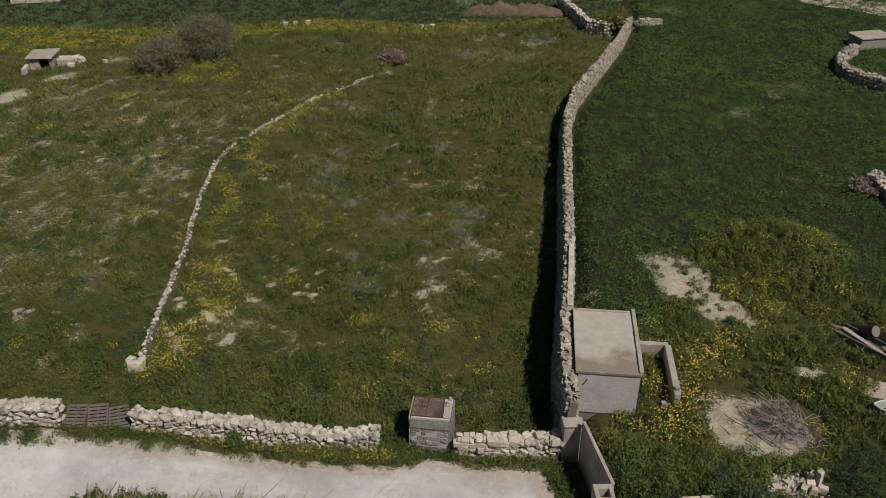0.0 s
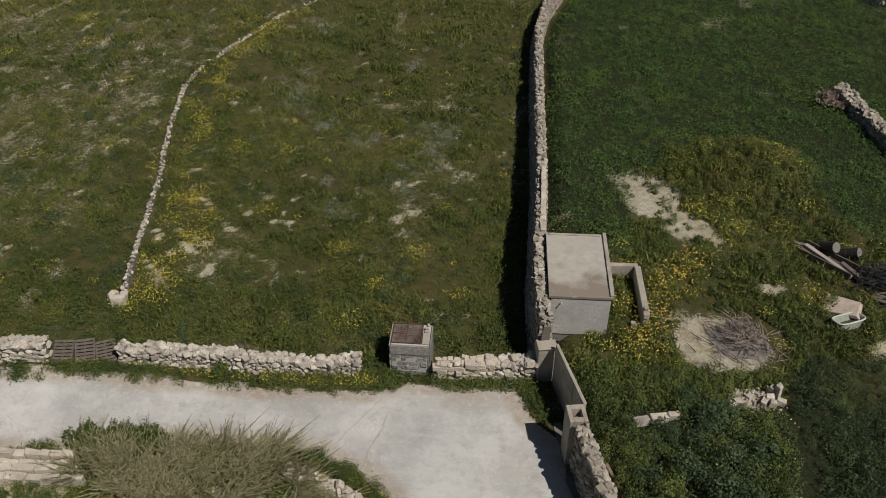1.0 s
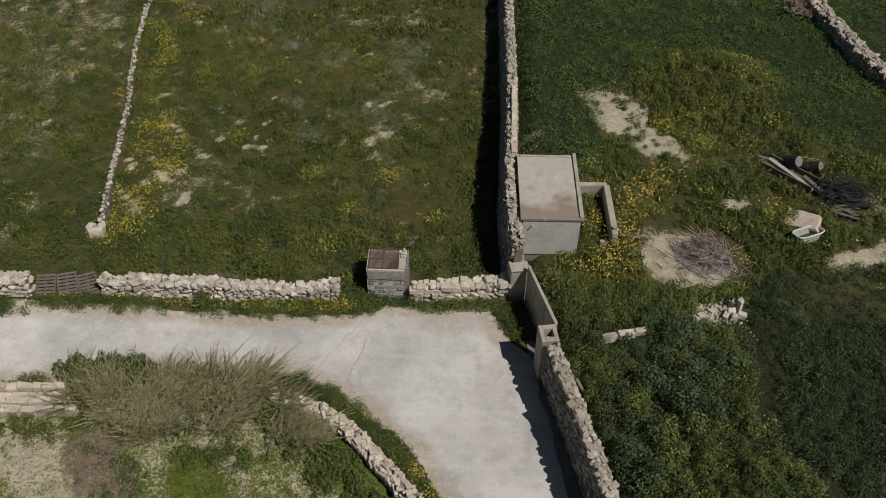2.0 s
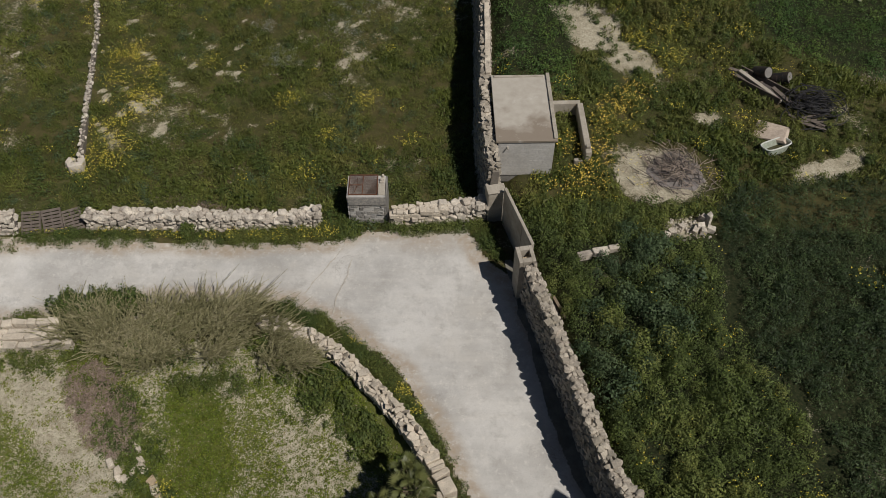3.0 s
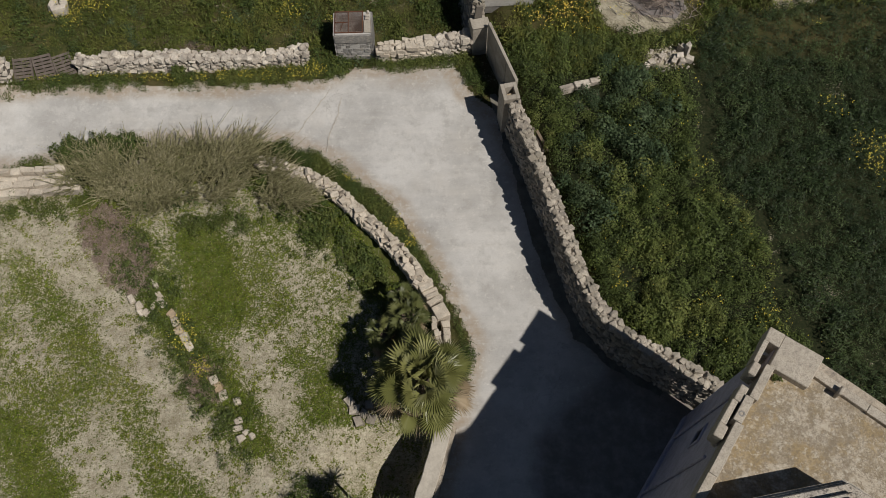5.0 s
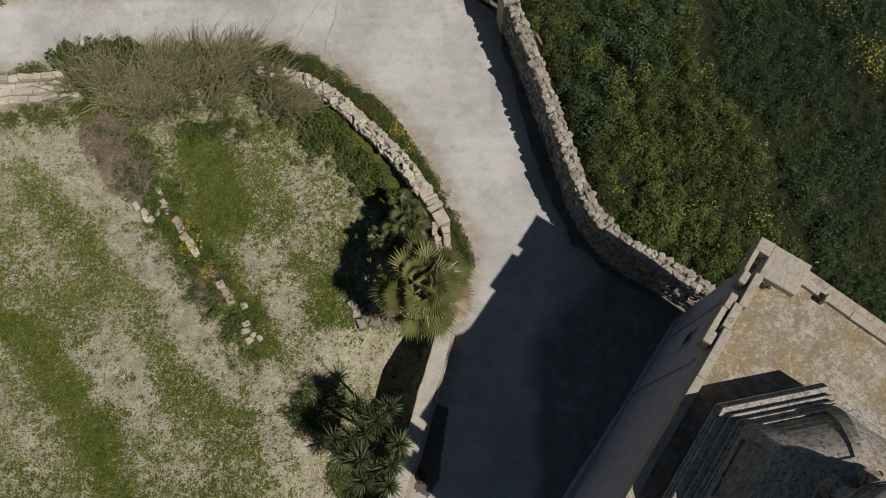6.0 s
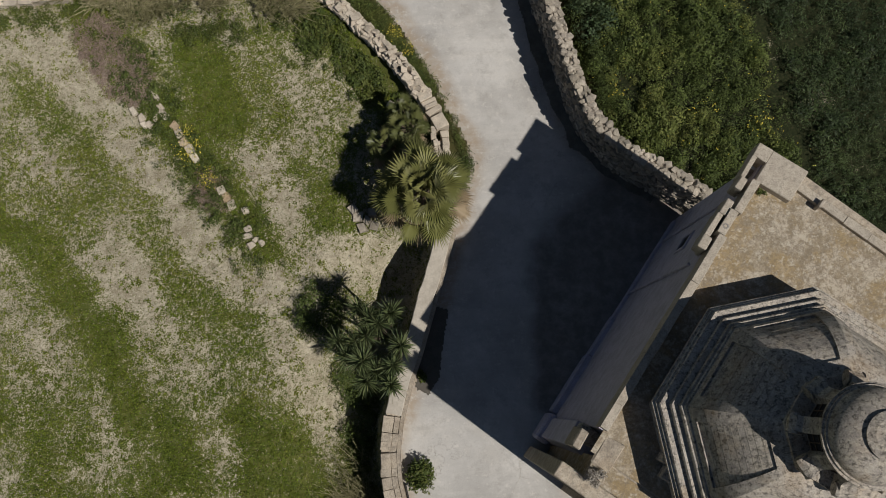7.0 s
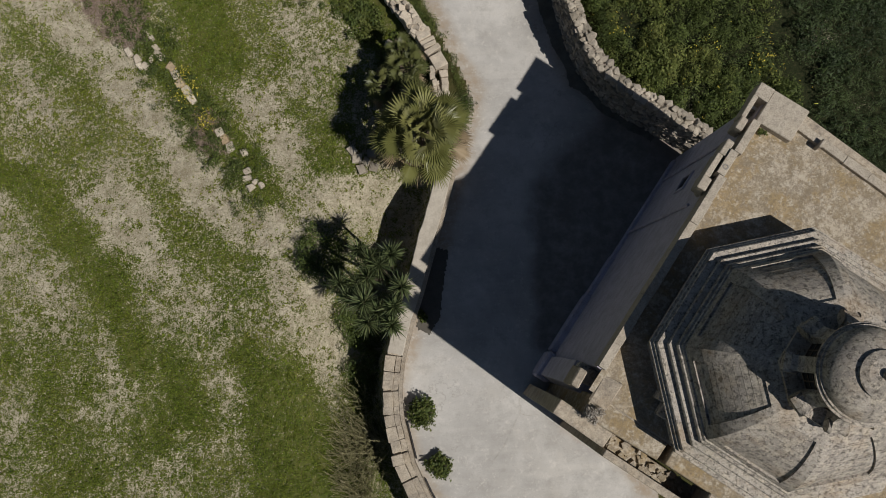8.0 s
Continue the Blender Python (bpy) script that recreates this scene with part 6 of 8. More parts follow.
def build_junk():
    rng = random.Random(31)
    ground = lambda x, y: float(height(x, y))
    for k, (x, y, turn, l) in enumerate(((15.7, 34.1, -62, 0.9), (16.5, 33.45, -50, 2.7), (15.6, 34.55, -20, 1.0), (17.4, 32.6, -58, 1.4))):
        p = mesh_object("old_beam", boxed(-l / 2, l / 2, -0.11, 0.11, 0, 0.09 + 0.05 * (k == 1), 0.012, None, k, 0.01), CONCRETE if k == 1 else WOOD_GREY)
        p.matrix_world = pose(x, y, ground(x, y) + 0.12 + 0.05 * k, 0, 4, turn)
        tagged(p, "weathered beam lying in the scrap heap", "beam", "scrap heap")
    for k, (x, y) in enumerate(((16.7, 34.25), (17.6, 33.8))):
        d = thing("drum", (x, y, ground(x, y) + 0.02), "rusty black metal drum lying on its side", "drum", 35 + 20 * k, "scrap drums")
        bm = lathe(bmesh.new(), [(0.27, -0.42), (0.29, -0.42), (0.29, -0.15), (0.3, -0.14), (0.29, -0.12), (0.29, 0.14), (0.3, 0.15), (0.29, 0.17), (0.29, 0.42), (0.27, 0.42)], 24)
        bmesh.ops.transform(bm, matrix=pose(0, 0, 0.42, 58, 0, 0), verts=bm.verts)
        part("shell", bm, plain_material("black_drum", (0.03, 0.03, 0.03), 0.6, 0.3, (0.12, 0.07, 0.04), 0.5, 5), d)
        bm = lathe(bmesh.new(), [(0.26, -0.43), (0.26, 0.43)], 24)
        bmesh.ops.transform(bm, matrix=pose(0, 0, 0.42, 58, 0, 0), verts=bm.verts)
        part("lid", bm, plain_material("grey_lid", (0.2, 0.19, 0.175), 0.7), d, "grey drum end")
    cart = thing("cart_bed", (16.55, 33.55, ground(16.5, 33.5) + 0.05), "collapsed dark wooden cart bed in the scrap heap", "cart", -44)
    part("floor", boxed(-1.4, 1.3, -0.42, 0.42, 0, 0.06, 0.01, None, 3, 0.03), CHAR, cart)
    for y in (-0.45, 0.43):
        part("side_board", boxed(-1.45, 1.35, y - 0.03, y + 0.03, 0.0, 0.34, 0.01, None, 4, 0.02), WOOD_GREY, cart)
    for x in (-0.9, -0.1, 0.8):
        part("cross_board", boxed(x - 0.07, x + 0.07, -0.4, 0.4, 0.07, 0.11, 0.01, None, 5, 0.02), WOOD_GREY, cart)
    hose = thing("hose_coils", (18.7, 32.0, ground(18.7, 32.0)), "tangle of black irrigation hose", "hose")
    for k in range(70):
        r, cx, cy = rng.uniform(0.3, 1.0), rng.gauss(0.1, 0.5), rng.gauss(0.0, 0.42)
        a0, sweep, tilt = rng.uniform(0, 6.28), rng.uniform(2.5, 6.0), rng.uniform(-0.35, 0.35)
        pts = []
        for q in range(15):
            a = a0 + sweep * q / 14
            pts.append((cx + r * math.cos(a), cy + r * math.sin(a) * 0.8, 0.06 + 0.35 * abs(math.sin(a * 0.5 + k)) + tilt * math.sin(a) * 0.4 + 0.1))
        pts = [(a, b, max(cz, 0.03)) for a, b, cz in pts]
        part("coil", tube(bmesh.new(), pts, 0.022, 5), BLACK_HOSE, hose)
    for k in range(9):
        x, y = 18.1 + rng.uniform(-0.5, 0.9), 30.85 + rng.uniform(-0.4, 0.5)
        p = mesh_object("plank", boxed(-0.6, 0.6, -0.06, 0.06, 0, 0.03, 0.005, None, k, 0.004), WOOD_GREY)
        p.matrix_world = pose(x, y, ground(x, y) + 0.06 + 0.03 * k, rng.uniform(-8, 8), rng.uniform(-8, 8), rng.uniform(-60, 20))
        tagged(p, "grey split plank in the scrap heap", "plank", "scrap heap")
    for k, (x, y, turn, w, tall) in enumerate(((6.6, 22.5, 18, 0.66, 0.3), (7.27, 22.68, 14, 0.7, 0.3), (7.85, 22.84, 16, 0.5, 0.27), (12.15, 24.3, 25, 0.2, 0.75), (11.75, 24.0, 5, 0.35, 0.35), (11.5, 23.8, 60, 0.4, 0.25), (12.2, 23.85, -20, 0.35, 0.3), (10.5, 23.75, 15, 0.4, 0.2), (10.25, 23.55, 70, 0.3, 0.2), (11.95, 24.5, -35, 0.3, 0.4), (11.0, 24.1, 35, 0.3, 0.16), (11.85, 23.75, 80, 0.3, 0.25), (-16.55, 27.5, 20, 0.8, 0.5), (-16.9, 27.8, 70, 0.5, 0.4), (-16.4, 27.85, 100, 0.45, 0.45))):
        bm = boxed(-w / 2, w / 2, -0.14, 0.14, -0.05, tall, 0.03, None, k, 0.03)
        if k > 2:
            bm.free()
            bm = bmesh.new()
            bm.from_mesh(ROUGH[k % len(ROUGH)][0])
            bmesh.ops.transform(bm, matrix=Matrix.Translation((0, 0, tall * 0.45)) @ Matrix.Diagonal((w, 0.3, tall + 0.1, 1.0)), verts=bm.verts)
        p = mesh_object("stone_block", bm, RUBBLE)
        p.matrix_world = pose(x, y, ground(x, y) + 0.05, 6 * (k % 3) - 6, 5, turn)
        tagged(p, "loose pale limestone block among weeds", "stone", "loose blocks in the weeds")


build_junk()


def build_rubble_scatter():
    """White broken stone strewn flat on the bare earth beside the ash heap."""
    rng = np.random.default_rng(45)
    heap = tagged(new("rubble_heap"), "white broken limestone chips strewn on bare earth", "rubble")
    for k in range(120):
        x, y = rng.normal(11.15, 0.55), rng.normal(24.15, 0.3)
        size = rng.uniform(0.05, 0.17)
        spots = Matrix.LocRotScale((x, y, float(height(x, y)) + 0.05 + size * 0.2), Euler(tuple(rng.uniform(0, 6, 3))), (size, size * 0.8, size * 0.6))
        ob = new("stone", CHIPS[k % len(CHIPS)])
        ob.parent = heap
        ob.matrix_local = spots


CHIPS = [q[0].copy() for q in ROUND[:6]]
for me in CHIPS:
    me.materials.append(RUBBLE)
build_rubble_scatter()


def build_leaning_planks():
    """Old boards dropped behind the lane wall."""
    for k, (x, y, l) in enumerate(((5.12, 20.5, 1.5), (5.27, 20.35, 1.3), (5.42, 20.2, 1.1), (5.62, 18.7, 1.0))):
        p = mesh_object("plank", boxed(-l / 2, l / 2, -0.065, 0.065, 0, 0.035, 0.006, None, k, 0.006), WOOD_GREY if k % 2 else BROWN_BOARD)
        p.matrix_world = pose(x, y, float(height(x, y)) + 0.32, 12, 6, -72 + 3 * k)
        tagged(p, "weathered brown board lying behind the lane wall", "plank", "boards behind the wall")


BROWN_BOARD = plain_material("brown_boards", (0.22, 0.17, 0.12), 0.9, 0, (0.1, 0.075, 0.055), 0.6, 5, 0.15)
build_leaning_planks()


# ---- far things behind the field ----
def build_far():
    z = float(height(-40, 62))
    s = thing("field_shelter", (-40.6, 61.3, z), "small stone field shelter with a flat slab roof", "shelter", 12)
    for x0, x1, y0, y1 in ((0, 0.35, 0, 1.9), (1.9, 2.25, 0, 1.9), (0.35, 1.9, 1.55, 1.9), (0.35, 1.0, 0, 0.3)):
        part("wall", boxed(x0 * 0.82, x1 * 0.82, y0, y1, -0.3, 0.95, 0.04, None, int(x0 * 9), 0.05), RUBBLE_GREY, s)
    part("roof", boxed(-0.1, 2.0, -0.15, 1.95, 0.97, 1.1, 0.03, None, 4, 0.06), CONCRETE, s)
    part("wing_wall", boxed(-0.35, -0.02, -1.1, 0.5, -0.3, 0.5, 0.05, None, 8, 0.06), RUBBLE, s)
    part("wing_wall", boxed(1.9, 3.3, 0.7, 1.1, -0.3, 0.62, 0.05, None, 9, 0.07), RUBBLE, s)
    rng = random.Random(77)
    for k in range(26):
        x, y = -39.4 + rng.gauss(0, 0.8) + 0.5 * (k % 5), 63.6 + rng.gauss(0, 0.45)
        me = ROUGH[k % len(ROUGH)][0].copy()
        me.materials.append(RUBBLE)
        ob = new("field_stone", me)
        ob.matrix_world = pose(x, y, float(height(x, y)) + 0.12, 0, 0, k * 40) @ Matrix.Scale(rng.uniform(0.3, 0.7), 4)
        tagged(ob, "pale field stone heaped by the shelter", "stone", "stones by the shelter")
    f = thing("farm_store", (-52.5, 78.6, float(height(-50, 79))), "pale flat-roofed farm store far behind the fields", "building", 14)
    part("wall", boxed(0, 4.6, 0, 3.2, -0.3, 1.5, 0.04), RUBBLE, f)
    part("roof", boxed(-0.12, 4.72, -0.12, 3.32, 1.504, 1.64, 0.03), CONCRETE, f)
    # walled terrace hut on the east side
    z = float(height(28, 76))
    h = thing("terrace_hut", (27.2, 76.6, z), "low flat-roofed stone hut beside a round wall", "hut", 20)
    part("wall", boxed(0.6, 3.6, 0, 1.8, -0.3, 0.95, 0.04), RUBBLE_GREY, h)
    part("roof", boxed(0.5, 3.7, -0.1, 1.9, 0.955, 1.1, 0.03), CONCRETE, h)
    # boxes along the belt of flowers
    white = plain_material("white_paint", (0.6, 0.6, 0.57), 0.7)
    for k, (x, y) in enumerate(((-23.4, 75.2), (-22.6, 75.6), (-21.5, 76.0), (-11.6, 80.6), (-10.6, 81.0))):
        b = thing("bee_box", (x, y, float(height(x, y))), "small white wooden box beyond the flowers", "box", 15 * k, "boxes behind the flowers")
        part("body", boxed(-0.2, 0.2, -0.16, 0.16, 0, 0.3, 0.01), white, b)
        part("lid", boxed(-0.22, 0.22, -0.18, 0.18, 0.304, 0.34, 0.01), CONCRETE if k % 2 else white, b)
    # earth bank and dirt road at the edge of the land
    bm = bmesh.new()
    bmesh.ops.create_grid(bm, x_segments=88, y_segments=16, size=1.0)
    for v in bm.verts:
        x, y = -3.0 + v.co.x * 5.4, 86.9 + v.co.y * 1.1 + 0.5 * v.co.x
        n = float(fbm(np.array(x), np.array(y), 0.9, 4, 33))
        edge = (1 - v.co.y**2) * (1 - v.co.x**4)
        v.co = Vector((x, y, float(height(x, y)) - 0.05 + edge * (0.4 + 1.1 * n)))
    tagged(mesh_object("earth_bank", bm, plain_material("red_earth", (0.17, 0.115, 0.08), 0.97, 0, (0.07, 0.055, 0.035), 0.9, 1.6, 0.05)), "reddish bank of dug earth at the field's end", "bank", kind="structure")
    bm = bmesh.new()
    bmesh.ops.create_grid(bm, x_segments=40, y_segments=4, size=1.0)
    for v in bm.verts:
        x = 40 + v.co.x * 14
        y = 91.2 - (x - 27) * 0.52 + 2.2 + v.co.y * 2.6 + 0.3 * math.sin(x * 1.3)
        v.co = Vector((x, y, float(height(x, y)) + 0.06))
    tagged(mesh_object("dirt_road", bm, plain_material("pale_dirt", (0.45, 0.38, 0.3), 0.97, 0, (0.3, 0.25, 0.19), 0.6, 0.8, 0.05)), "pale dirt road on the far side of the crop", "road", kind="structure")


build_far()


# ---- plants ----
def in_view(x, y, m=1.5):
    left = np.where(y < 20, -20.0, -19.5 - 0.61 * (y - 20)) - m
    right = np.where(y < 24, 21.0, 21.0 + 0.22 * (y - 24)) + m
    return (x > left) & (x < right)


CH, SH = math.cos(radians(CHAPEL_TURN)), math.sin(radians(CHAPEL_TURN))


def built(x, y):
    """Where buildings stand or hard ground keeps plants away."""
    u, v = (x - 4.5) * CH + (y + 0.35) * SH, -(x - 4.5) * SH + (y + 0.35) * CH
    chapel = (u > -2.2) & (u < 10.3) & (v > -9.6) & (v < 0.5)
    hut = (x > 2.7) & (x < 5.75) & (y > 27.3) & (y < 32.0)
    tank = (x > -3.8) & (x < -1.9) & (y > 25.3) & (y < 26.8)
    far = (np.abs(x - wall_x(y)) < 0.42) & (y > 26) & (y < 82)
    lane = (np.abs(x - wall_x(y)) < 0.3) & (y > 8) & (y < 27)
    gard = (np.abs(x - garden_x(y)) < 0.42) & (y < 13) & (y > -9)
    gard = gard | (near_line(x, y, [(-7.2, 19.85), (-5.9, 19.4), (-3.45, 18.0), (-1.5, 15.75), (0.05, 13.7)]) < 0.4)
    front = (near_line(x, y, [(-30, 21.6), (-24, 22.9), (-19.6, 23.9), (-18.3, 24.15), (-15.6, 24.7), (-9.2, 25.15), (-5.25, 25.35)]) < 0.38)
    front = front | (near_line(x, y, [(-2, 25.4), (2.5, 25.8)]) < 0.32)
    low = near_line(x, y, LOW_WALL) < 0.22
    for cx, cy, q in ((16.3, 29.1, 0.8), (16.5, 30.0, 0.75), (16.2, 34.0, 0.9), (16.9, 33.2, 0.8), (18.7, 32.0, 1.2), (17.4, 32.4, 0.7), (16.6, 33.5, 1.0), (15.9, 34.3, 0.6), (18.4, 30.4, 0.6), (11.8, 24.1, 0.85), (10.9, 24.0, 0.75), (10.3, 23.7, 0.4), (6.5, 22.4, 0.45), (7.1, 22.6, 0.45), (7.75, 22.75, 0.4), (5.3, 20.3, 0.35), (5.5, 19.4, 0.35)):
        tank = tank | (np.hypot(x - cx, y - cy) < q)
    return chapel | hut | tank | far | lane | gard | front | low


def sow(area, per_m2, keep, seed):
    """Random plant places in a rectangle, thinned by keep(x, y) in 0..1."""
    rng = np.random.default_rng(seed)
    x0, x1, y0, y1 = area
    n = int((x1 - x0) * (y1 - y0) * per_m2)
    x, y = rng.uniform(x0, x1, n), rng.uniform(y0, y1, n)
    ok = in_view(x, y)
    x, y = x[ok], y[ok]
    ok = (rng.random(len(x)) < keep(x, y)) & ~built(x, y) & ~on_road(x, y)
    return x[ok], y[ok], rng


def a0(w):
    return np.arctan2(w[:, 1], w[:, 0])


def foliage(name, label, category, x, y, rng, k, rad, tall, leaf, material, tint=None, lift=0.0, z=None, flat=0.9, slim=0.55, kind="stuff", grow=None, dome=0.0, upright=0.0):
    """Plants of k leaves each, as one mesh of small pointed leaves."""
    n = len(x)
    if n == 0:
        return None
    z = height(x, y) if z is None else z
    size = rng.uniform(0.65, 1.3, n) * (1 if grow is None else grow)
    tint = rng.random(n) if tint is None else tint
    r = np.repeat(rad * size, k) * np.sqrt(rng.random(n * k))
    a = rng.uniform(0, 2 * np.pi, n * k)
    hz = np.repeat(tall * size, k) * (1 - 0.65 * (r / np.repeat(rad * size, k)) ** 2) * rng.random(n * k) ** 0.6
    c = np.c_[np.repeat(x, k) + r * np.cos(a), np.repeat(y, k) + r * np.sin(a), np.repeat(z, k) + hz + lift]
    nrm = rng.normal(0, 0.55, (n * k, 3)) + np.c_[np.cos(a) * 0.5, np.sin(a) * 0.5, np.full(n * k, flat)]
    if dome:
        # leaves set on the skin of a lumpy rounded plant
        w = rng.normal(0, 1, (n * k, 3))
        w[:, 2] = np.abs(w[:, 2]) * 0.9
        w /= np.linalg.norm(w, axis=1)[:, None]
        lump = rng.uniform(0, 6.28, (n, 3))[np.repeat(np.arange(n), k)]
        far = (0.8 + 0.2 * np.sin(3 * a0(w) + lump[:, 0]) * np.sin(4 * w[:, 2] + lump[:, 1])) * rng.uniform(1 - dome, 1.08, n * k)
        c = np.c_[np.repeat(x, k), np.repeat(y, k), np.repeat(z, k) + lift] + w * far[:, None] * np.c_[np.repeat(rad * size, k), np.repeat(rad * size, k), np.repeat(tall * size, k)]
        nrm = w + rng.normal(0, 0.45, (n * k, 3))
    nrm /= np.linalg.norm(nrm, axis=1)[:, None]
    t = np.cross(nrm, rng.normal(0, 1, (n * k, 3)))
    t /= np.linalg.norm(t, axis=1)[:, None] + 1e-9
    if upright:
        t = rng.normal(0, 1 - upright, (n * k, 3)) + [0, 0, 1.0]
        t /= np.linalg.norm(t, axis=1)[:, None]
        nrm = np.cross(t, rng.normal(0, 1, (n * k, 3)))
        nrm /= np.linalg.norm(nrm, axis=1)[:, None] + 1e-9
    b = np.cross(nrm, t)
    L = (leaf * np.repeat(size, k) * rng.uniform(0.6, 1.35, n * k))[:, None]
    if kind == "stuff":
        q = np.stack([c + t * L * 1.15, c - t * L * 0.75 + b * L * slim * 1.25, c - t * L * 0.75 - b * L * slim * 1.25], 1).reshape(-1, 3)
        f = np.arange(n * k * 3).reshape(-1, 3)
    else:
        q = np.stack([c + t * L, c + b * L * slim, c - t * L, c - b * L * slim], 1).reshape(-1, 3)
        f = np.arange(n * k * 4).reshape(-1, 4)
    tv = np.clip(np.repeat(tint, k) + rng.normal(0, 0.06, n * k), 0, 1)
    ob = quick_mesh(name, q, f, material, np.repeat(tv, f.shape[1]))
    return tagged(ob, label, category, kind=kind)


def blades(name, label, category, base, tip, width, rng, material, tint, bend=0.15, kind="stuff", parent=None):
    """Narrow blades that bow over, two segments each."""
    n = len(base)
    d = tip - base
    side = np.cross(d, rng.normal(0, 1, (n, 3)))
    side /= np.linalg.norm(side, axis=1)[:, None] + 1e-9
    w = (width * rng.uniform(0.6, 1.3, n))[:, None]
    mid = base + d * 0.55 + np.c_[np.zeros(n), np.zeros(n), np.linalg.norm(d, axis=1) * bend]
    v = np.stack([base - side * w * 0.6, base + side * w * 0.6, mid + side * w, tip, mid - side * w], 1).reshape(-1, 3)
    i = np.arange(n)[:, None] * 5
    f = np.concatenate([np.c_[i, i + 1, i + 2], np.c_[i, i + 2, i + 4], np.c_[i + 4, i + 2, i + 3]])
    ob = quick_mesh(name, v, f, material, np.repeat(tint, 5))
    ob.parent = parent
    return tagged(ob, label, category, kind=kind)


def left_of_low(x, y):
    lx = np.interp(y, [p[1] for p in LOW_WALL] + [80], [p[0] for p in LOW_WALL] + [-9])
    return x < lx


def field_cover(x, y):
    n = fbm(x, y, 1.3, 4, 41)
    c = 0.98 - 0.2 * soil_patches(x, y) - 1.0 * far_bare(x, y) - 0.8 * soil_gaps(x, y) - 1.15 * field_spots(x, y) + 1.0 * (n - 0.5)
    c = np.where(left_of_low(x, y), c * (0.9 + 0.4 * (fbm(x, y, 1.5, 3, 42) - 0.3)), c)
    return np.clip(c, 0, 1) * (x < wall_x(y)) * (y > 24.6) * (1 - far_bloom(x, y)) * (1 - far_green(x, y))


def front(x, y):
    """Lusher growth towards the wall beside the lane."""
    return smooth((33.5 - y) / 6)


def field_tint(x, y, rng):
    return np.clip(0.5 + 1.2 * (fbm(x, y, 6.0, 3, 43) - 0.5) + 1.4 * (fbm(x, y, 1.0, 3, 40) - 0.5) - 0.3 * (field_grow(x, y) - 1) + 0.12 * smooth((y - 40) / 25) + rng.normal(0, 0.16, len(x)), 0, 1)


def field_grow(x, y):
    return np.clip(-0.7 + 3.4 * fbm(x, y, 0.85, 3, 39), 0.35, 2.1)


x, y, r = sow((-32, 3, 24.6, 46), 25, field_cover, 51)
foliage("field_herbs", "mixed green and olive herbs of the fallow field", "herbs", x, y, r, 21, 0.2, 0.24, 0.062, GRASS, field_tint(x, y, r), grow=field_grow(x, y), slim=0.19, upright=0.35)
x, y, r = sow((-60, 9, 46, 92), 14.5, field_cover, 52)
foliage("distant_herbs", "olive grasses and herbs of the far field", "herbs", x, y, r, 12, 0.27, 0.26, 0.095, GRASS_FAR, field_tint(x, y, r), grow=field_grow(x, y), slim=0.2, upright=0.4)
thick = ((-21.9, 36.2, 1.4), (-20.4, 35.3, 1.3), (-21.5, 32.1, 1.8), (-20.6, 37.5, 1.0), (-22.1, 28.4, 1.8), (-8.5, 28.2, 1.3), (-2.5, 27.6, 1.1), (-14.0, 28.6, 1.0), (-18.2, 30.2, 1.2), (-24.1, 30.3, 1.6), (-7.6, 39.8, 1.0), (-11, 46.4, 1.2), (-18.3, 28.5, 1.2), (-13.6, 27.1, 1.0), (-9.9, 29.6, 1.2), (-4.2, 30.3, 1.4), (-30.6, 58.2, 2.0), (-29.3, 59, 1.6), (-6.5, 29.0, 1.2), (-11.8, 31.2, 1.0))
x, y, r = sow((-34, 3, 25, 62), 2.4, lambda x, y: field_cover(x, y) * np.clip(np.maximum.reduce([blob(x, y, a, b, c) for a, b, c in thick]) * 3 + 0.35 * (fbm(x, y, 4, 3, 44) > 0.5), 0, 1), 53)
foliage("broad_weeds", "dark broad-leaved weeds standing in the field", "weeds", x, y, r, 105, 0.34, 0.46, 0.032, GLAUCOUS, 0.3 + 0.7 * r.random(len(x)), dome=0.4)
x, y, r = sow((-34, 3, 25, 66), 4.4, lambda x, y: field_cover(x, y) * np.clip(2.4 * fbm(x, y, 1.6, 3, 37) - 0.6, 0, 1), 50)
foliage("grass_tussocks", "olive and yellow-green tussocks scattered in the field", "herbs", x, y, r, 52, 0.36, 0.48, 0.033, HERB, np.clip(field_tint(x, y, r) + 0.15 + r.normal(0, 0.3, len(x)), 0, 1), slim=0.3, dome=0.45)
x, y, r = sow((-34, 3, 25, 60), 3.6, lambda x, y: field_cover(x, y) * (fbm(x, y, 2.3, 3, 36) > 0.52 - 0.12 * front(x, y)) * (y < 40 + 20 * fbm(x, y, 0.5, 1, 29)) * (0.7 + 0.3 * front(x, y)), 49)
foliage("leafy_weeds", "fresh green leafy weeds among the field grasses", "weeds", x, y, r, 105, 0.36, 0.48, 0.03, WEED, np.clip(0.2 + 2.2 * (fbm(x, y, 2.6, 2, 31) - 0.4) + r.normal(0, 0.2, len(x)), 0, 1), grow=0.85 + 0.5 * front(x, y), dome=0.35)
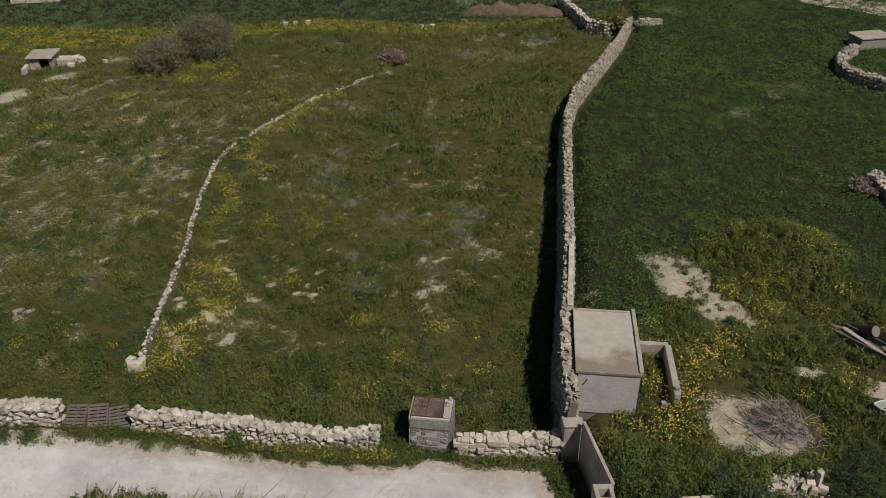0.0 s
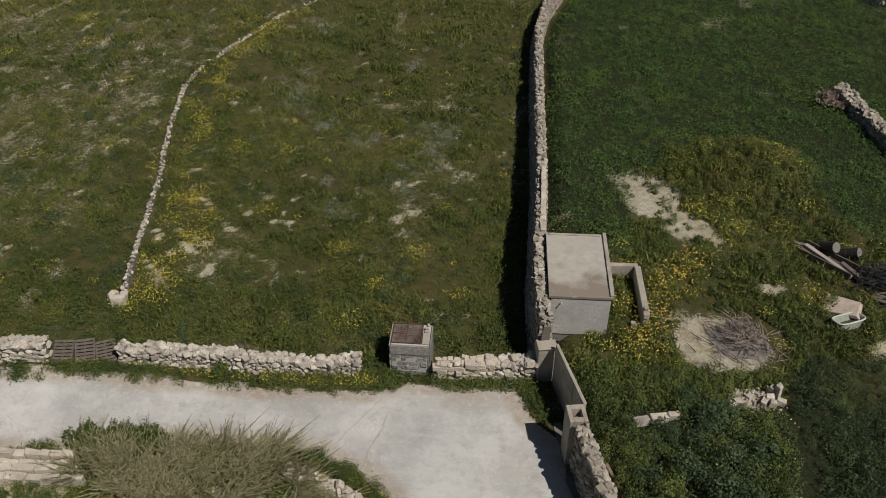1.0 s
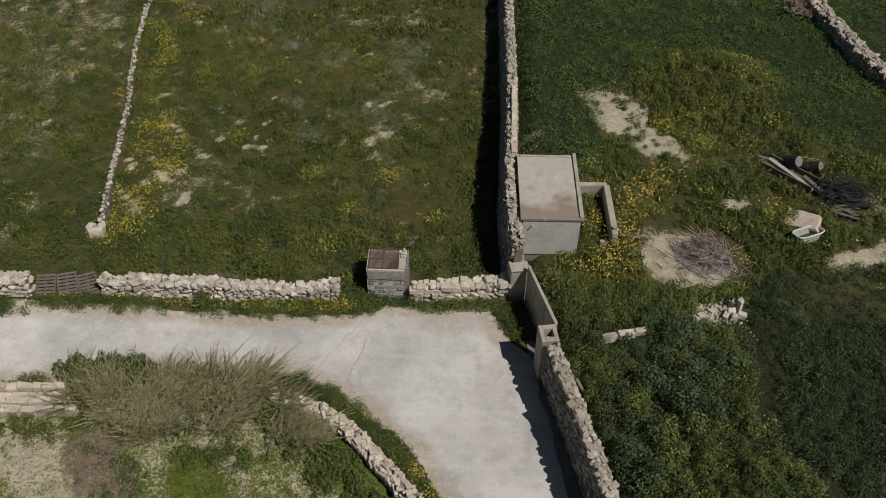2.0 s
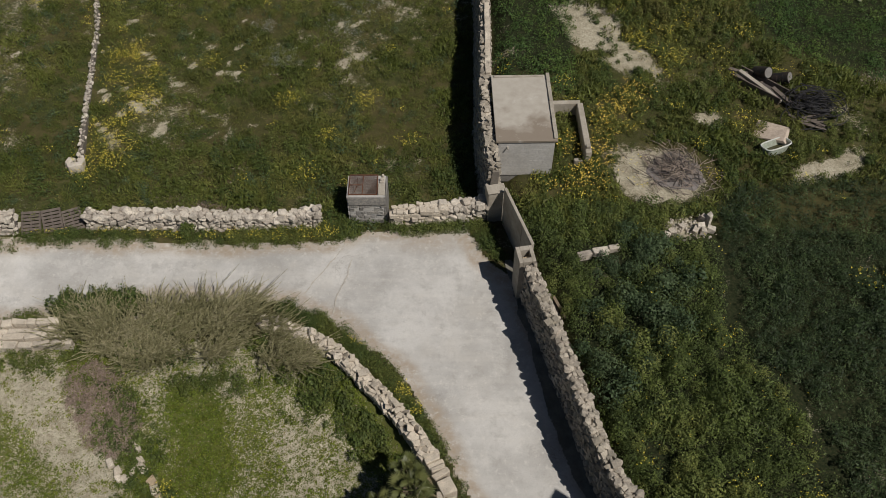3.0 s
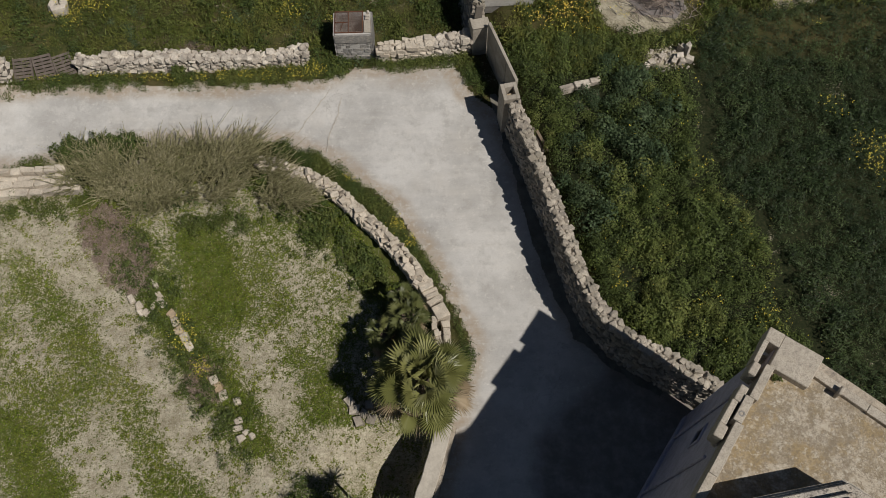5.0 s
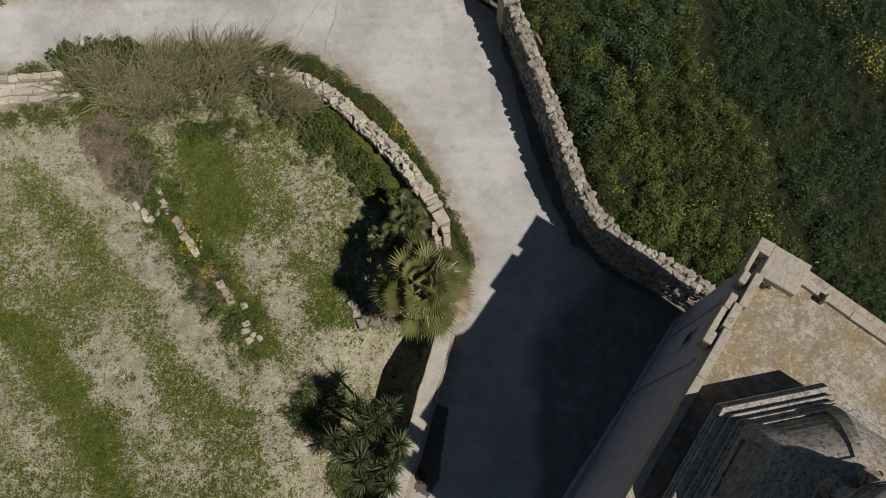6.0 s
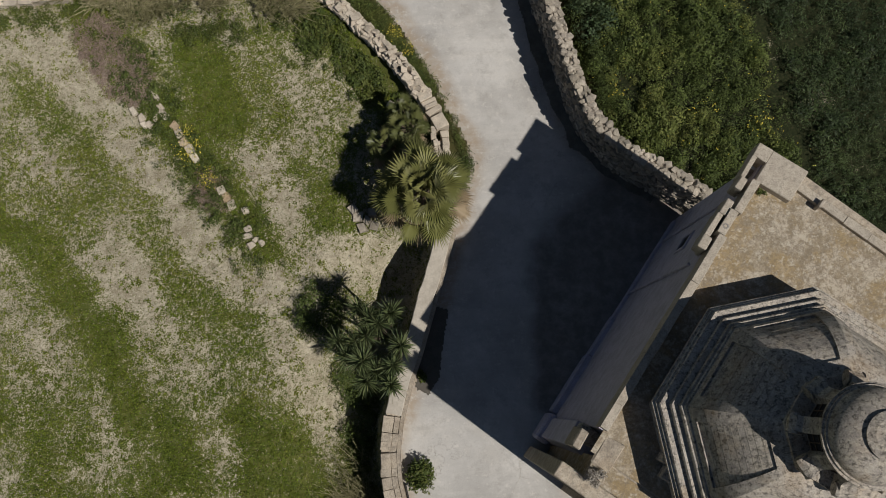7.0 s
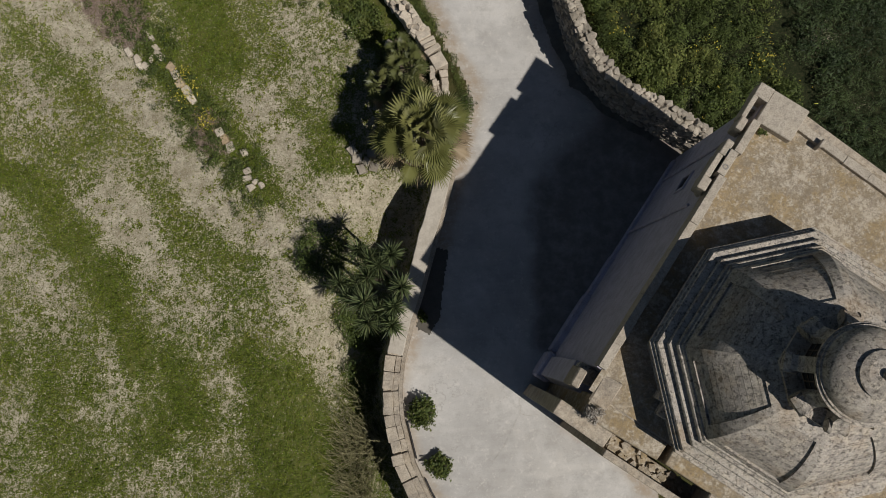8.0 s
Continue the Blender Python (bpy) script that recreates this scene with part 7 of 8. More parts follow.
patches = ((-4.7, 45.4, 1.7), (-3.3, 45.2, 1.6), (-4.4, 41.6, 1.6), (-3.4, 42.4, 1.2), (-9.7, 39.3, 0.9), (-8.3, 36.6, 1.3), (-5.3, 39.3, 1.2), (-3.8, 43.8, 1.5), (-8.0, 44.3, 1.4), (-14.1, 45.3, 0.8), (-6.2, 53.8, 1.3), (-13.6, 59.3, 1.6), (-13.0, 52.0, 1.6), (-12.7, 48.3, 1.9), (-13.8, 49.8, 1.4), (-7.3, 33.4, 0.8), (-10.6, 45.8, 1.2), (0.1, 78.5, 2.2), (-6.3, 74, 2.0), (-2.7, 73.5, 2.4), (-16.0, 62.5, 1.4))
pale = lambda x, y: np.clip(np.maximum.reduce([blob(x, y, a, b, c) for a, b, c in patches]) * 2.4 - (fbm(x, y, 0.8, 3, 45) > 0.53) * 1.0, 0, 1)
x, y, r = sow((-32, 4, 25, 82), 14, pale, 54)
foliage("pale_flowers", "patches of small grey-white wild flowers", "flowers", x, y, r, 44, 0.3, 0.34, 0.021, GREYPLANT, 0.8 * r.random(len(x)), dome=0.4)


def crop_cover(x, y):
    """The dark crop east of the long wall, up to the weedy yard."""
    edge = 41.5 - 0.45 * (x - 3) + 4.5 * np.exp(-(((x - 13) / 5) ** 2)) + 1.5 * (fbm(x, y, 3, 2, 46) - 0.5)
    edge = np.where(x > 16.4, np.interp(x, (16.4, 17.6, 19.1, 21.1, 23, 26), (40.7, 37.9, 35.8, 34.5, 34.0, 33.8)) + 0.8 * (fbm(x, y, 2, 2, 46) - 0.5), edge)
    edge = np.where(x < 7.5, 33.0, edge)
    return (y > edge) * (x > wall_x(y) + 0.35) * np.clip(1.15 - 0.3 * (fbm(x, y, 2, 3, 47) > 0.62), 0, 1)


x, y, r = sow((2, 40, 31, 66), 20, crop_cover, 55)
foliage("clover_crop", "dense dark green clover crop", "crop", x, y, r, 15, 0.2, 0.3, 0.037, CROP, np.clip(fbm(x, y, 2.6, 4, 48) * 1.4 + 1.5 * fbm(x, y, 0.7, 2, 19) - 1.0 + r.normal(0, 0.25, len(x)), 0, 1), grow=np.clip(0.3 + 1.5 * fbm(x, y, 0.9, 2, 38), 0.5, 1.5))
x, y, r = sow((4, 48, 66, 96), 12, crop_cover, 56)
foliage("distant_crop", "dense dark green clover further off", "crop", x, y, r, 12, 0.3, 0.26, 0.062, CROP, np.clip(fbm(x, y, 2.6, 4, 48) * 1.4 + 1.0 * fbm(x, y, 0.8, 2, 19) - 0.75, 0, 1))


def bean_top(x):
    """How far north the bean crop reaches."""
    return np.interp(x, BEAN_X, BEAN_Y)


BEAN_X, BEAN_Y = (11, 12.4, 12.9, 13.9, 16.2, 22), (23.4, 24.4, 25.7, 26.6, 26.9, 27.2)


def yard_cover(x, y):
    ash = blob(x, y, 10.9, 27.4, 2.7, 0.85, 0.3) > 0.05
    return (x > wall_x(y) + 0.3) * (y > 23.5) * (crop_cover(x, y) < 0.1) * np.clip(1.1 - 1.25 * soil_patches(x, y), 0, 1) * ~ash * ((y > bean_top(x)) | (x < bush_edge(x, y)))


x, y, r = sow((2.5, 27, 23, 47), 24, yard_cover, 57)
foliage("yard_weeds", "tangled weeds of the overgrown yard", "weeds", x, y, r, 20, 0.22, 0.34, 0.075, GRASS, np.clip(2.2 * fbm(x, y, 2.2, 4, 49) - 0.8, 0, 0.9), grow=field_grow(x, y), slim=0.2, upright=0.35)
x, y, r = sow((2.5, 27, 23, 47), 3.4, lambda x, y: yard_cover(x, y) * (fbm(x, y, 2.4, 3, 35) > 0.42), 48)
foliage("yard_clumps", "rounded green clumps of wild plants in the yard", "weeds", x, y, r, 210, 0.34, 0.55, 0.037, WEED, np.clip(2.6 * fbm(x, y, 1.9, 3, 34) - 0.9 + r.normal(0, 0.25, len(x)), 0, 1), dome=0.35)
x, y, r = sow((6, 12.5, 33.5, 41), 1.1, lambda x, y: (soil_patches(x, y) > 0.3) * (x > wall_x(y) + 0.5) * 1.0, 47)
foliage("patch_weeds", "small weeds dotted over the bare sandy patch", "weeds", x, y, r, 70, 0.26, 0.3, 0.045, WEED, dome=0.4)
mound = lambda x, y: np.clip(blob(x, y, 13.6, 40.6, 5.2, 0.75) * 2.5, 0, 1)
x, y, r = sow((8, 36, 19, 46), 9, mound, 58)
foliage("mound_weeds", "olive weeds covering an earth mound", "weeds", x, y, r, 110, 0.3, 0.7, 0.045, HERB, np.clip(0.1 + 0.75 * r.random(len(x)), 0, 1), dome=0.4)


def east_cover(x, y):
    return (x > wall_x(y) + 0.35) * (y < 25.5) * np.clip(1.25 - 0.5 * (fbm(x, y, 1.8, 3, 61) > 0.6), 0, 1)


def glaucous_here(x, y):
    return np.clip(np.maximum(blob(x, y, 8.9, 20.6, 2.7, 1.3), blob(x, y, 7.0, 17.9, 1.7, 1.6)) * 4, 0, 1)


x, y, r = sow((4, 22, -4, 25.5), 8, lambda x, y: east_cover(x, y) * (x < bush_edge(x, y) - 0.1), 59)
foliage("bramble_undergrowth", "dark undergrowth between the bushes", "bushes", x, y, r, 60, 0.34, 0.5, 0.036, MALLOW, np.clip(1.6 * fbm(x, y, 2.2, 4, 63) - 0.6, 0, 0.6))
x, y, r = sow((4, 22, -4, 25.5), 6.0, lambda x, y: east_cover(x, y) * (x < bush_edge(x, y) - 0.5 + 1.2 * (fbm(x, y, 1.5, 2, 28) - 0.5)) * (1 - 0.85 * glaucous_here(x, y)), 58)
foliage("bramble_bushes", "olive-green rounded bushes behind the lane wall", "bushes", x, y, r, 370, 0.42, 0.8, 0.031, MALLOW, np.clip(2.4 * fbm(x, y, 1.8, 4, 63) - 0.7 + r.normal(0, 0.22, len(x)), 0, 1), grow=np.clip(0.35 + 1.3 * fbm(x, y, 1.1, 3, 33), 0.5, 1.4), dome=0.3)
x, y, r = sow((4, 13, 13, 25.5), 2.6, lambda x, y: east_cover(x, y) * glaucous_here(x, y), 57)
foliage("glaucous_bushes", "blue-green broad-leaved bushes by the lane wall", "bushes", x, y, r, 400, 0.5, 1.0, 0.033, GLAUCOUS, np.clip(0.1 + 0.75 * r.random(len(x)), 0, 1), slim=0.7, grow=np.clip(0.4 + 1.2 * fbm(x, y, 1.1, 3, 33), 0.5, 1.3), dome=0.3)
x, y, r = sow((10, 23, -4, 29), 19, lambda x, y: (x > bush_edge(x, y) + 0.3 + 1.0 * (fbm(x, y, 1.2, 2, 28) - 0.5)) * (y < bean_top(x)) * 1.0, 60)
foliage("bean_crop", "dark leafy crop beyond the bushes", "crop", x, y, r, 36, 0.22, 0.6, 0.047, BEAN, np.clip(2.4 * fbm(x, y, 1.6, 3, 64) - 0.8 + r.normal(0, 0.3, len(x)), 0, 1), slim=0.32, grow=np.clip(0.5 + 1.0 * fbm(x, y, 1.2, 2, 32), 0.6, 1.4))
x, y, r = sow((4.4, 8, 17, 26), 5, lambda x, y: (x > wall_x(y) + 0.45) * (1 - glaucous_here(x, y)) * (x < wall_x(y) + 2.6) * (fbm(x, y, 1.5, 2, 30) > 0.42), 61)
foliage("tall_mallow", "fresh green tall weeds close behind the wall", "weeds", x, y, r, 220, 0.34, 0.6, 0.031, WEED, 0.85 * r.random(len(x)), dome=0.35)

# garden
x, y, r = sow((-21.5, 2, -7, 19.2), 165, lambda x, y: in_garden(x, y) * np.clip(smooth((0.2 + 0.68 * garden_green(x, y) - fbm(x, y, 0.27, 2, 70)) / 0.13), 0.05, 1), 71)
foliage("garden_turf", "thin green turf and seedlings on pale soil", "turf", x, y, r, 4, 0.07, 0.06, 0.031, TURF, np.clip(0.95 - 0.65 * garden_green(x, y) + 0.9 * (fbm(x, y, 1.6, 3, 72) - 0.5) + r.normal(0, 0.24, len(x)), 0, 1), flat=1.4)
x, y, r = sow((-21.5, 0, -7, 19.2), 26, lambda x, y: in_garden(x, y) * smooth((garden_green(x, y) - 0.7) / 0.2) * (x < garden_x(y) - 2.4), 77)
foliage("lush_turf", "taller lush green turf in strips and patches", "turf", x, y, r, 14, 0.13, 0.15, 0.034, TURF, np.clip(0.5 + 0.5 * (fbm(x, y, 1.0, 3, 79) - 0.5) + r.normal(0, 0.25, len(x)), 0, 1), slim=0.3)
x, y, r = sow((-21.5, 0, -7, 19.2), 34, lambda x, y: in_garden(x, y) * (garden_green(x, y) < 0.75) * fbm(x, y, 1.5, 2, 78), 78)
foliage("white_daisies", "tiny white wild flowers over the thin turf", "flowers", x, y, r, 3, 0.09, 0.05, 0.012, GREYPLANT, 0.5 + 0.5 * r.random(len(x)), lift=0.06, flat=1.6, slim=0.8)
bed = lambda x, y: in_garden(x, y) * np.clip(1.5 - 1.1 * near_line(x, y, [(-12.6, 16.2), (-10.6, 13.0), (-9.0, 10.8), (-6.9, 7.4)]) - 0.8 * (fbm(x, y, 1.2, 2, 73) > 0.58), 0, 1)
x, y, r = sow((-16, -4, 4, 19), 18, bed, 72)
foliage("bed_weeds", "weeds along the stone edging of the bed", "weeds", x, y, r, 60, 0.25, 0.46, 0.034, MALLOW, 0.75 * r.random(len(x)), dome=0.45)
strip = lambda x, y: in_garden(x, y) * np.clip(1.3 - np.abs(garden_x(y) - x - 1.1 - 0.45 * smooth((y - 13) / 1.5)) * np.where(y > 13.5, 0.68, 0.9), 0, 1) * np.where(y > 12, 1.0, 0.25) * (y > 9)
x, y, r = sow((-9, 2, 4, 19.4), 14, strip, 73)
foliage("wall_weeds", "leafy weeds at the foot of the garden wall", "weeds", x, y, r, 110, 0.3, 0.5, 0.042, WEED, dome=0.35)
low = lambda x, y: np.clip(np.maximum(blob(x, y, -3.1, 1.2, 0.9, 3.2, 0.05) * 2.4, blob(x, y, -4.4, 4.9, 1.25) * 2.2), 0, 1) * in_garden(x, y)
x, y, r = sow((-7, 0, -4, 7), 14, low, 74)
foliage("shade_shrubs", "dark low shrubs under the sword-leaved plants", "shrubs", x, y, r, 130, 0.4, 1.05, 0.036, WEED, 0.55 * r.random(len(x)), dome=0.35)
x, y, r = sow((-15.5, -8, 9, 18), 46, lambda x, y: np.clip(np.maximum(blob(x, y, -12.9, 16.1, 1.3, 1.9, 0.6) * 3, blob(x, y, -8.85, 10.15, 0.75, 1.4, 0.5) * 3), 0, 1), 75)
foliage("brown_scrub", "dead brown scrub at the garden's edge", "scrub", x, y, r, 60, 0.22, 0.13, 0.045, SCRUB, slim=0.26)


x, y, r = sow((-12.6, -7, 25.6, 27.4), 46, lambda x, y: np.clip(2.6 * blob(x, y, -10.9, 26.1, 1.5, 0.45, -0.15) + 2.6 * blob(x, y, -8.6, 25.85, 1.3, 0.35, -0.1), 0, 1), 76)
foliage("dead_scrub", "dead grey-brown scrub behind the front wall", "scrub", x, y, r, 46, 0.2, 0.2, 0.045, SCRUB, 0.3 * r.random(len(x)), slim=0.2)


# verges
def verge(x, y):
    north = np.clip(1.5 - near_line(x, y, [(-22, 23.05), (-18, 23.9), (-15.4, 24.25), (-9, 24.65), (-4.6, 24.75), (-3.9, 24.95)]) * 1.85, 0, 1)
    east = np.clip(1.4 - near_line(x, y, [(-1.6, 25.05), (2.2, 25.3), (2.6, 24.2), (2.9, 23.4)]) * 2.6, 0, 1)
    bend = np.clip(1.5 - near_line(x, y, [(-17.9, 19.7), (-16.6, 19.95)]) * 4.2, 0, 1)
    curve = np.clip(1.5 - near_line(x, y, [(-6.2, 20.6), (-4.0, 19.4), (-1.7, 17.3), (-0.2, 15.0), (1.2, 12.3), (1.6, 11.0), (1.6, 10.2)]) * 2.8, 0, 1)
    return np.maximum.reduce([north, east, bend, curve]) * np.clip(3.6 * fbm(x, y, 1.1, 3, 81) - 0.7, 0, 1)


rng = np.random.default_rng(76)
n = 2600
x, y = rng.uniform(-22, 4, n * 12), rng.uniform(9, 26, n * 12)
ok = (rng.random(len(x)) < verge(x, y)) & ~built(x, y)
x, y = x[ok], y[ok]
foliage("verge_weeds", "green weeds spilling over the lane's edge", "weeds", x, y, rng, 60, 0.28, 0.52, 0.03, WEED, np.clip(2.4 * fbm(x, y, 1.2, 3, 82) - 0.6 + rng.normal(0, 0.2, len(x)), 0, 1), dome=0.45)


# flowers
def flowers(name, label, spots, per, material, seed, size=0.019, tall=0.4):
    rng = np.random.default_rng(seed)
    X, Y = [], []
    for cx, cy, rad in spots:
        rad *= 1.35
        n = int(1.6 * per * rad * rad * 3.1)
        a, q = rng.uniform(0, 6.28, n), rad * np.sqrt(rng.random(n)) * rng.uniform(0.5, 1.15, n)
        X.append(cx + q * np.cos(a)), Y.append(cy + q * np.sin(a))
    x, y = np.concatenate(X), np.concatenate(Y)
    ok = ~on_road(x, y) & ~built(x, y) & (rng.random(len(x)) < 1.4 * fbm(x, y, 0.9, 2, seed))
    x, y = x[ok], y[ok]
    foliage(name, label, "flowers", x, y, rng, 2, 0.05, 0.1, size, material, lift=tall - 0.12, flat=1.6, slim=0.85)


rng = random.Random(21)
spots = [(-16.2 - 0.5 + rng.uniform(0.4, 2.2), 27.5 + 0.55 * k, rng.uniform(0.5, 0.9)) for k in range(17)]
spots += [(-19.0 + rng.uniform(0, 2.0) + 0.02 * k, 38 + 1.0 * k, rng.uniform(0.35, 0.8)) for k in range(12)]
spots += [(-18.5, 55.8, 1.2), (-17.4, 57.4, 0.9), (-7.4, 33, 0.7), (-3.5, 33.2, 0.7), (-20.4, 28.9, 0.5), (-1.2, 30.2, 0.5), (-6, 28, 0.6), (-5.1, 30.6, 0.5), (-12, 36, 0.6), (-14.6, 41.5, 0.7), (-12.0, 41.8, 0.5)]
spots += [(-19.9 + 0.9 + 0.28 * k + rng.uniform(-0.4, 0.7), 48 + 1.05 * k, rng.uniform(0.4, 0.8)) for k in range(13)]
spots += [(-21.6, 39.5, 0.7), (-26, 38, 0.5), (-23.5, 47, 0.5), (-28, 52, 0.8), (-30, 56, 1.0), (-27, 60, 1.0), (-24, 61, 1.0), (-33, 50, 0.6), (-22, 27.5, 0.4), (-33, 45, 0.6), (-26, 63.5, 1.4), (-29.5, 62.5, 1.2)]
spots += [(rng.uniform(-27, 2), rng.uniform(27, 60), rng.uniform(0.15, 0.3)) for _ in range(45)]
flowers("yellow_flowers", "clumps of bright yellow wild flowers in the field", spots, 46, PETAL, 91, 0.018, 0.55)
spots = [(8.5, 31.5, 0.9), (9.4, 32.2, 0.9), (10.2, 32.9, 0.8), (6.9, 27.4, 1.0), (7.8, 28.0, 0.9), (7.9, 29.3, 0.7), (6.4, 29.2, 0.6), (7.3, 26.6, 0.7), (5.8, 26.6, 0.6), (8.3, 30.4, 0.7)]
flowers("orange_flowers", "golden daisies around the hut and pen", spots, 24, PETAL_ORANGE, 92, 0.022, 0.5)
spots = [(rng.uniform(10, 17), rng.uniform(34, 43), rng.uniform(0.3, 0.8)) for _ in range(26)] + [(rng.uniform(4, 20), rng.uniform(25, 35), rng.uniform(0.2, 0.5)) for _ in range(26)] + [(3.4, 35.0, 0.7), (3.4, 33, 0.6), (14.9, 30.9, 0.8), (9.4, 26.6, 0.4)]
spots += [(rng.uniform(8, 14), rng.uniform(9, 21), rng.uniform(0.2, 0.6)) for _ in range(5)] + [(18.0, 21.0, 0.6), (18.6, 18.6, 0.8), (19.0, 17.6, 0.7), (18.8, 18.1, 0.7), (11.2, 12.2, 0.5)]
x, y, r = sow((7, 15, 9, 24), 3.2, lambda x, y: (x < bush_edge(x, y)) * (1 - glaucous_here(x, y)) * fbm(x, y, 1.5, 2, 94), 94)
foliage("bush_flowers", "single pale yellow flowers over the bushes", "flowers", x, y, r, 2, 0.06, 0.1, 0.017, PETAL, lift=0.72, flat=1.6, slim=0.85)
flowers("yard_flowers", "scattered yellow flowers among yard weeds", spots, 22, PETAL, 93, 0.019, 0.6)
spots = [(-14.5 + 1.1 * k, 24.2 + 0.03 * k, 0.4) for k in range(10)] + [(-17.5, 24.0, 0.5), (-16.6, 24.2, 0.5), (-9.6, 11.9, 0.5), (-8.9, 10.7, 0.4), (-1.0, 16.6, 0.35), (-0.4, 15.8, 0.35), (-3.0, 18.9, 0.3), (-5.0, 24.9, 0.4), (-9.8, 12.6, 0.3)]
flowers("verge_flowers", "small yellow flowers along the lane verge", spots, 60, PETAL, 94, 0.017, 0.5)
x, y, r = sow((-62, 8, 58, 90), 26, lambda x, y: far_bloom(x, y) * np.clip(2.2 * fbm(x, y, 1.8, 3, 95) - 0.3, 0, 1), 95)
foliage("flower_belt", "broad belt of yellow flowers behind the field", "flowers", x, y, r, 8, 0.3, 0.3, 0.03, PETAL_BELT, lift=0.08, flat=1.4, slim=0.8)
x, y, r = sow((-62, 8, 56, 90), 14, lambda x, y: far_bloom(x, y) * 1.0, 96)
foliage("belt_leaves", "green leaves under the flower belt", "herbs", x, y, r, 9, 0.3, 0.36, 0.085, WEED)
x, y, r = sow((-66, 8, 62, 100), 3.4, lambda x, y: far_green(x, y) * 1.0, 97)
foliage("distant_wheat", "smooth dark green field at the back", "crop", x, y, r, 14, 0.4, 0.2, 0.12, WHEAT, np.clip(0.2 + 0.6 * fbm(x, y, 4, 3, 98), 0, 1), slim=0.25, upright=0.3)


# tall feathery shoots that lean outwards in tufts
def plumes(name, label, keep, area, n, stems, tall, lean, seed, twig=0.19):
    rng = np.random.default_rng(seed)
    x, y = rng.uniform(area[0], area[1], n * 12), rng.uniform(area[2], area[3], n * 12)
    ok = rng.random(len(x)) < keep(x, y)
    x, y = np.repeat(x[ok][:n], stems), np.repeat(y[ok][:n], stems)
    m = len(x)
    x, y = x + rng.normal(0, 0.09, m), y + rng.normal(0, 0.09, m)
    lx, ly = lean(x, y)
    h = tall * rng.uniform(0.75, 1.1, m) * (0.65 + 0.7 * fbm(x, y, 1.3, 2, seed))
    root = np.c_[x, y, height(x, y)]
    d = np.c_[lx + rng.normal(0, 0.32, m), ly + rng.normal(0, 0.32, m), np.ones(m)] * h[:, None]
    sag = np.c_[d[:, 0], d[:, 1], -0.45 * h] * 0.6
    tint = np.clip(0.36 + 1.5 * (fbm(x, y, 0.9, 3, seed + 3) - 0.5) + np.repeat(rng.normal(0, 0.22, m // stems), stems) + rng.normal(0, 0.1, m), 0, 1)
    blades(name + "_stems", label, "reeds", root, root + 0.9 * d + 0.8 * sag, 0.006, rng, REED, tint, 0.1)
    k = 84
    f = np.tile(np.linspace(0.2, 1.0, k) ** 0.8, m) + rng.normal(0, 0.02, m * k)
    i = np.repeat(np.arange(m), k)
    b = root[i] + d[i] * f[:, None] + sag[i] * (f**2)[:, None]
    way = d[i] / h[i][:, None] + 2 * sag[i] * f[:, None] / h[i][:, None] + rng.normal(0, 0.42, (m * k, 3))
    way /= np.linalg.norm(way, axis=1)[:, None]
    l = (twig * rng.uniform(0.5, 1.3, m * k) * (1.3 - 0.85 * f))[:, None]
    side = np.cross(way, rng.normal(0, 1, (m * k, 3)))
    side *= 0.0085 / (np.linalg.norm(side, axis=1)[:, None] + 1e-9)
    v = np.stack([b - side, b + side, b + way * l], 1).reshape(-1, 3)
    t = np.clip(tint[i] + rng.normal(0, 0.14, m * k) + 0.35 * (f - 0.75), 0, 1)
    ob = quick_mesh(name + "_leaves", v, np.arange(m * k * 3).reshape(-1, 3), REED, np.repeat(t, 3))
    tagged(ob, label + ", feathery twigs", "reeds", kind="stuff")


THICKET = [(-15.6, 19.3), (-15.0, 20.0), (-13.3, 20.3), (-10.9, 20.5), (-8.0, 20.7), (-7.0, 19.8), (-5.9, 18.8), (-4.9, 18.3), (-4.9, 17.5), (-6.6, 17.5), (-8.1, 17.9), (-10.5, 17.8), (-11.8, 17.5), (-13.3, 18.1), (-15.2, 18.7)]
plumes("reeds", "dense thicket of dry olive-brown feathery reeds", lambda x, y: inside(x, y, THICKET) * np.clip(4 * fbm(x, y, 0.9, 2, 101) - 1.0, 0, 1), (-17, -3, 16, 21.2), 290, 8, 1.05, lambda x, y: (np.clip(0.09 * (x + 12.5), -0.3, 0.45), np.clip(0.16 + 0.12 * (y - 19), -0.15, 0.22)), 102)
plumes("garden_reeds", "clump of dry bent reeds in the garden", lambda x, y: np.clip(blob(x, y, -2.7, -3.4, 1.0, 2.8, -0.1) * 2, 0, 1), (-6, -1.6, -8, 1), 40, 9, 1.7, lambda x, y: (-0.35 + 0 * x, 0.12 + 0 * y), 103, 0.17)
x, y, r = sow((-16.5, -4, 16, 20.8), 5, lambda x, y: inside(x, y, THICKET) * np.maximum(fbm(x, y, 1.6, 2, 104) > 0.56, y < 17.6), 104)
foliage("reed_undergrowth", "green growth among the reeds", "weeds", x, y, r, 70, 0.3, 0.6, 0.045, WEED, dome=0.4)
edge = lambda x, y: np.clip(1.5 - 1.6 * near_line(x, y, [(-15.3, 20.45), (-14.6, 20.5)]), 0, 1) + np.clip(1.5 - 2.2 * near_line(x, y, [(-13.6, 20.75), (-12.8, 20.75)]), 0, 1)
rng = np.random.default_rng(107)
x, y = rng.uniform(-16.5, -12, 1500), rng.uniform(19.5, 21.5, 1500)
ok = rng.random(1500) < 0.4 * edge(x, y)
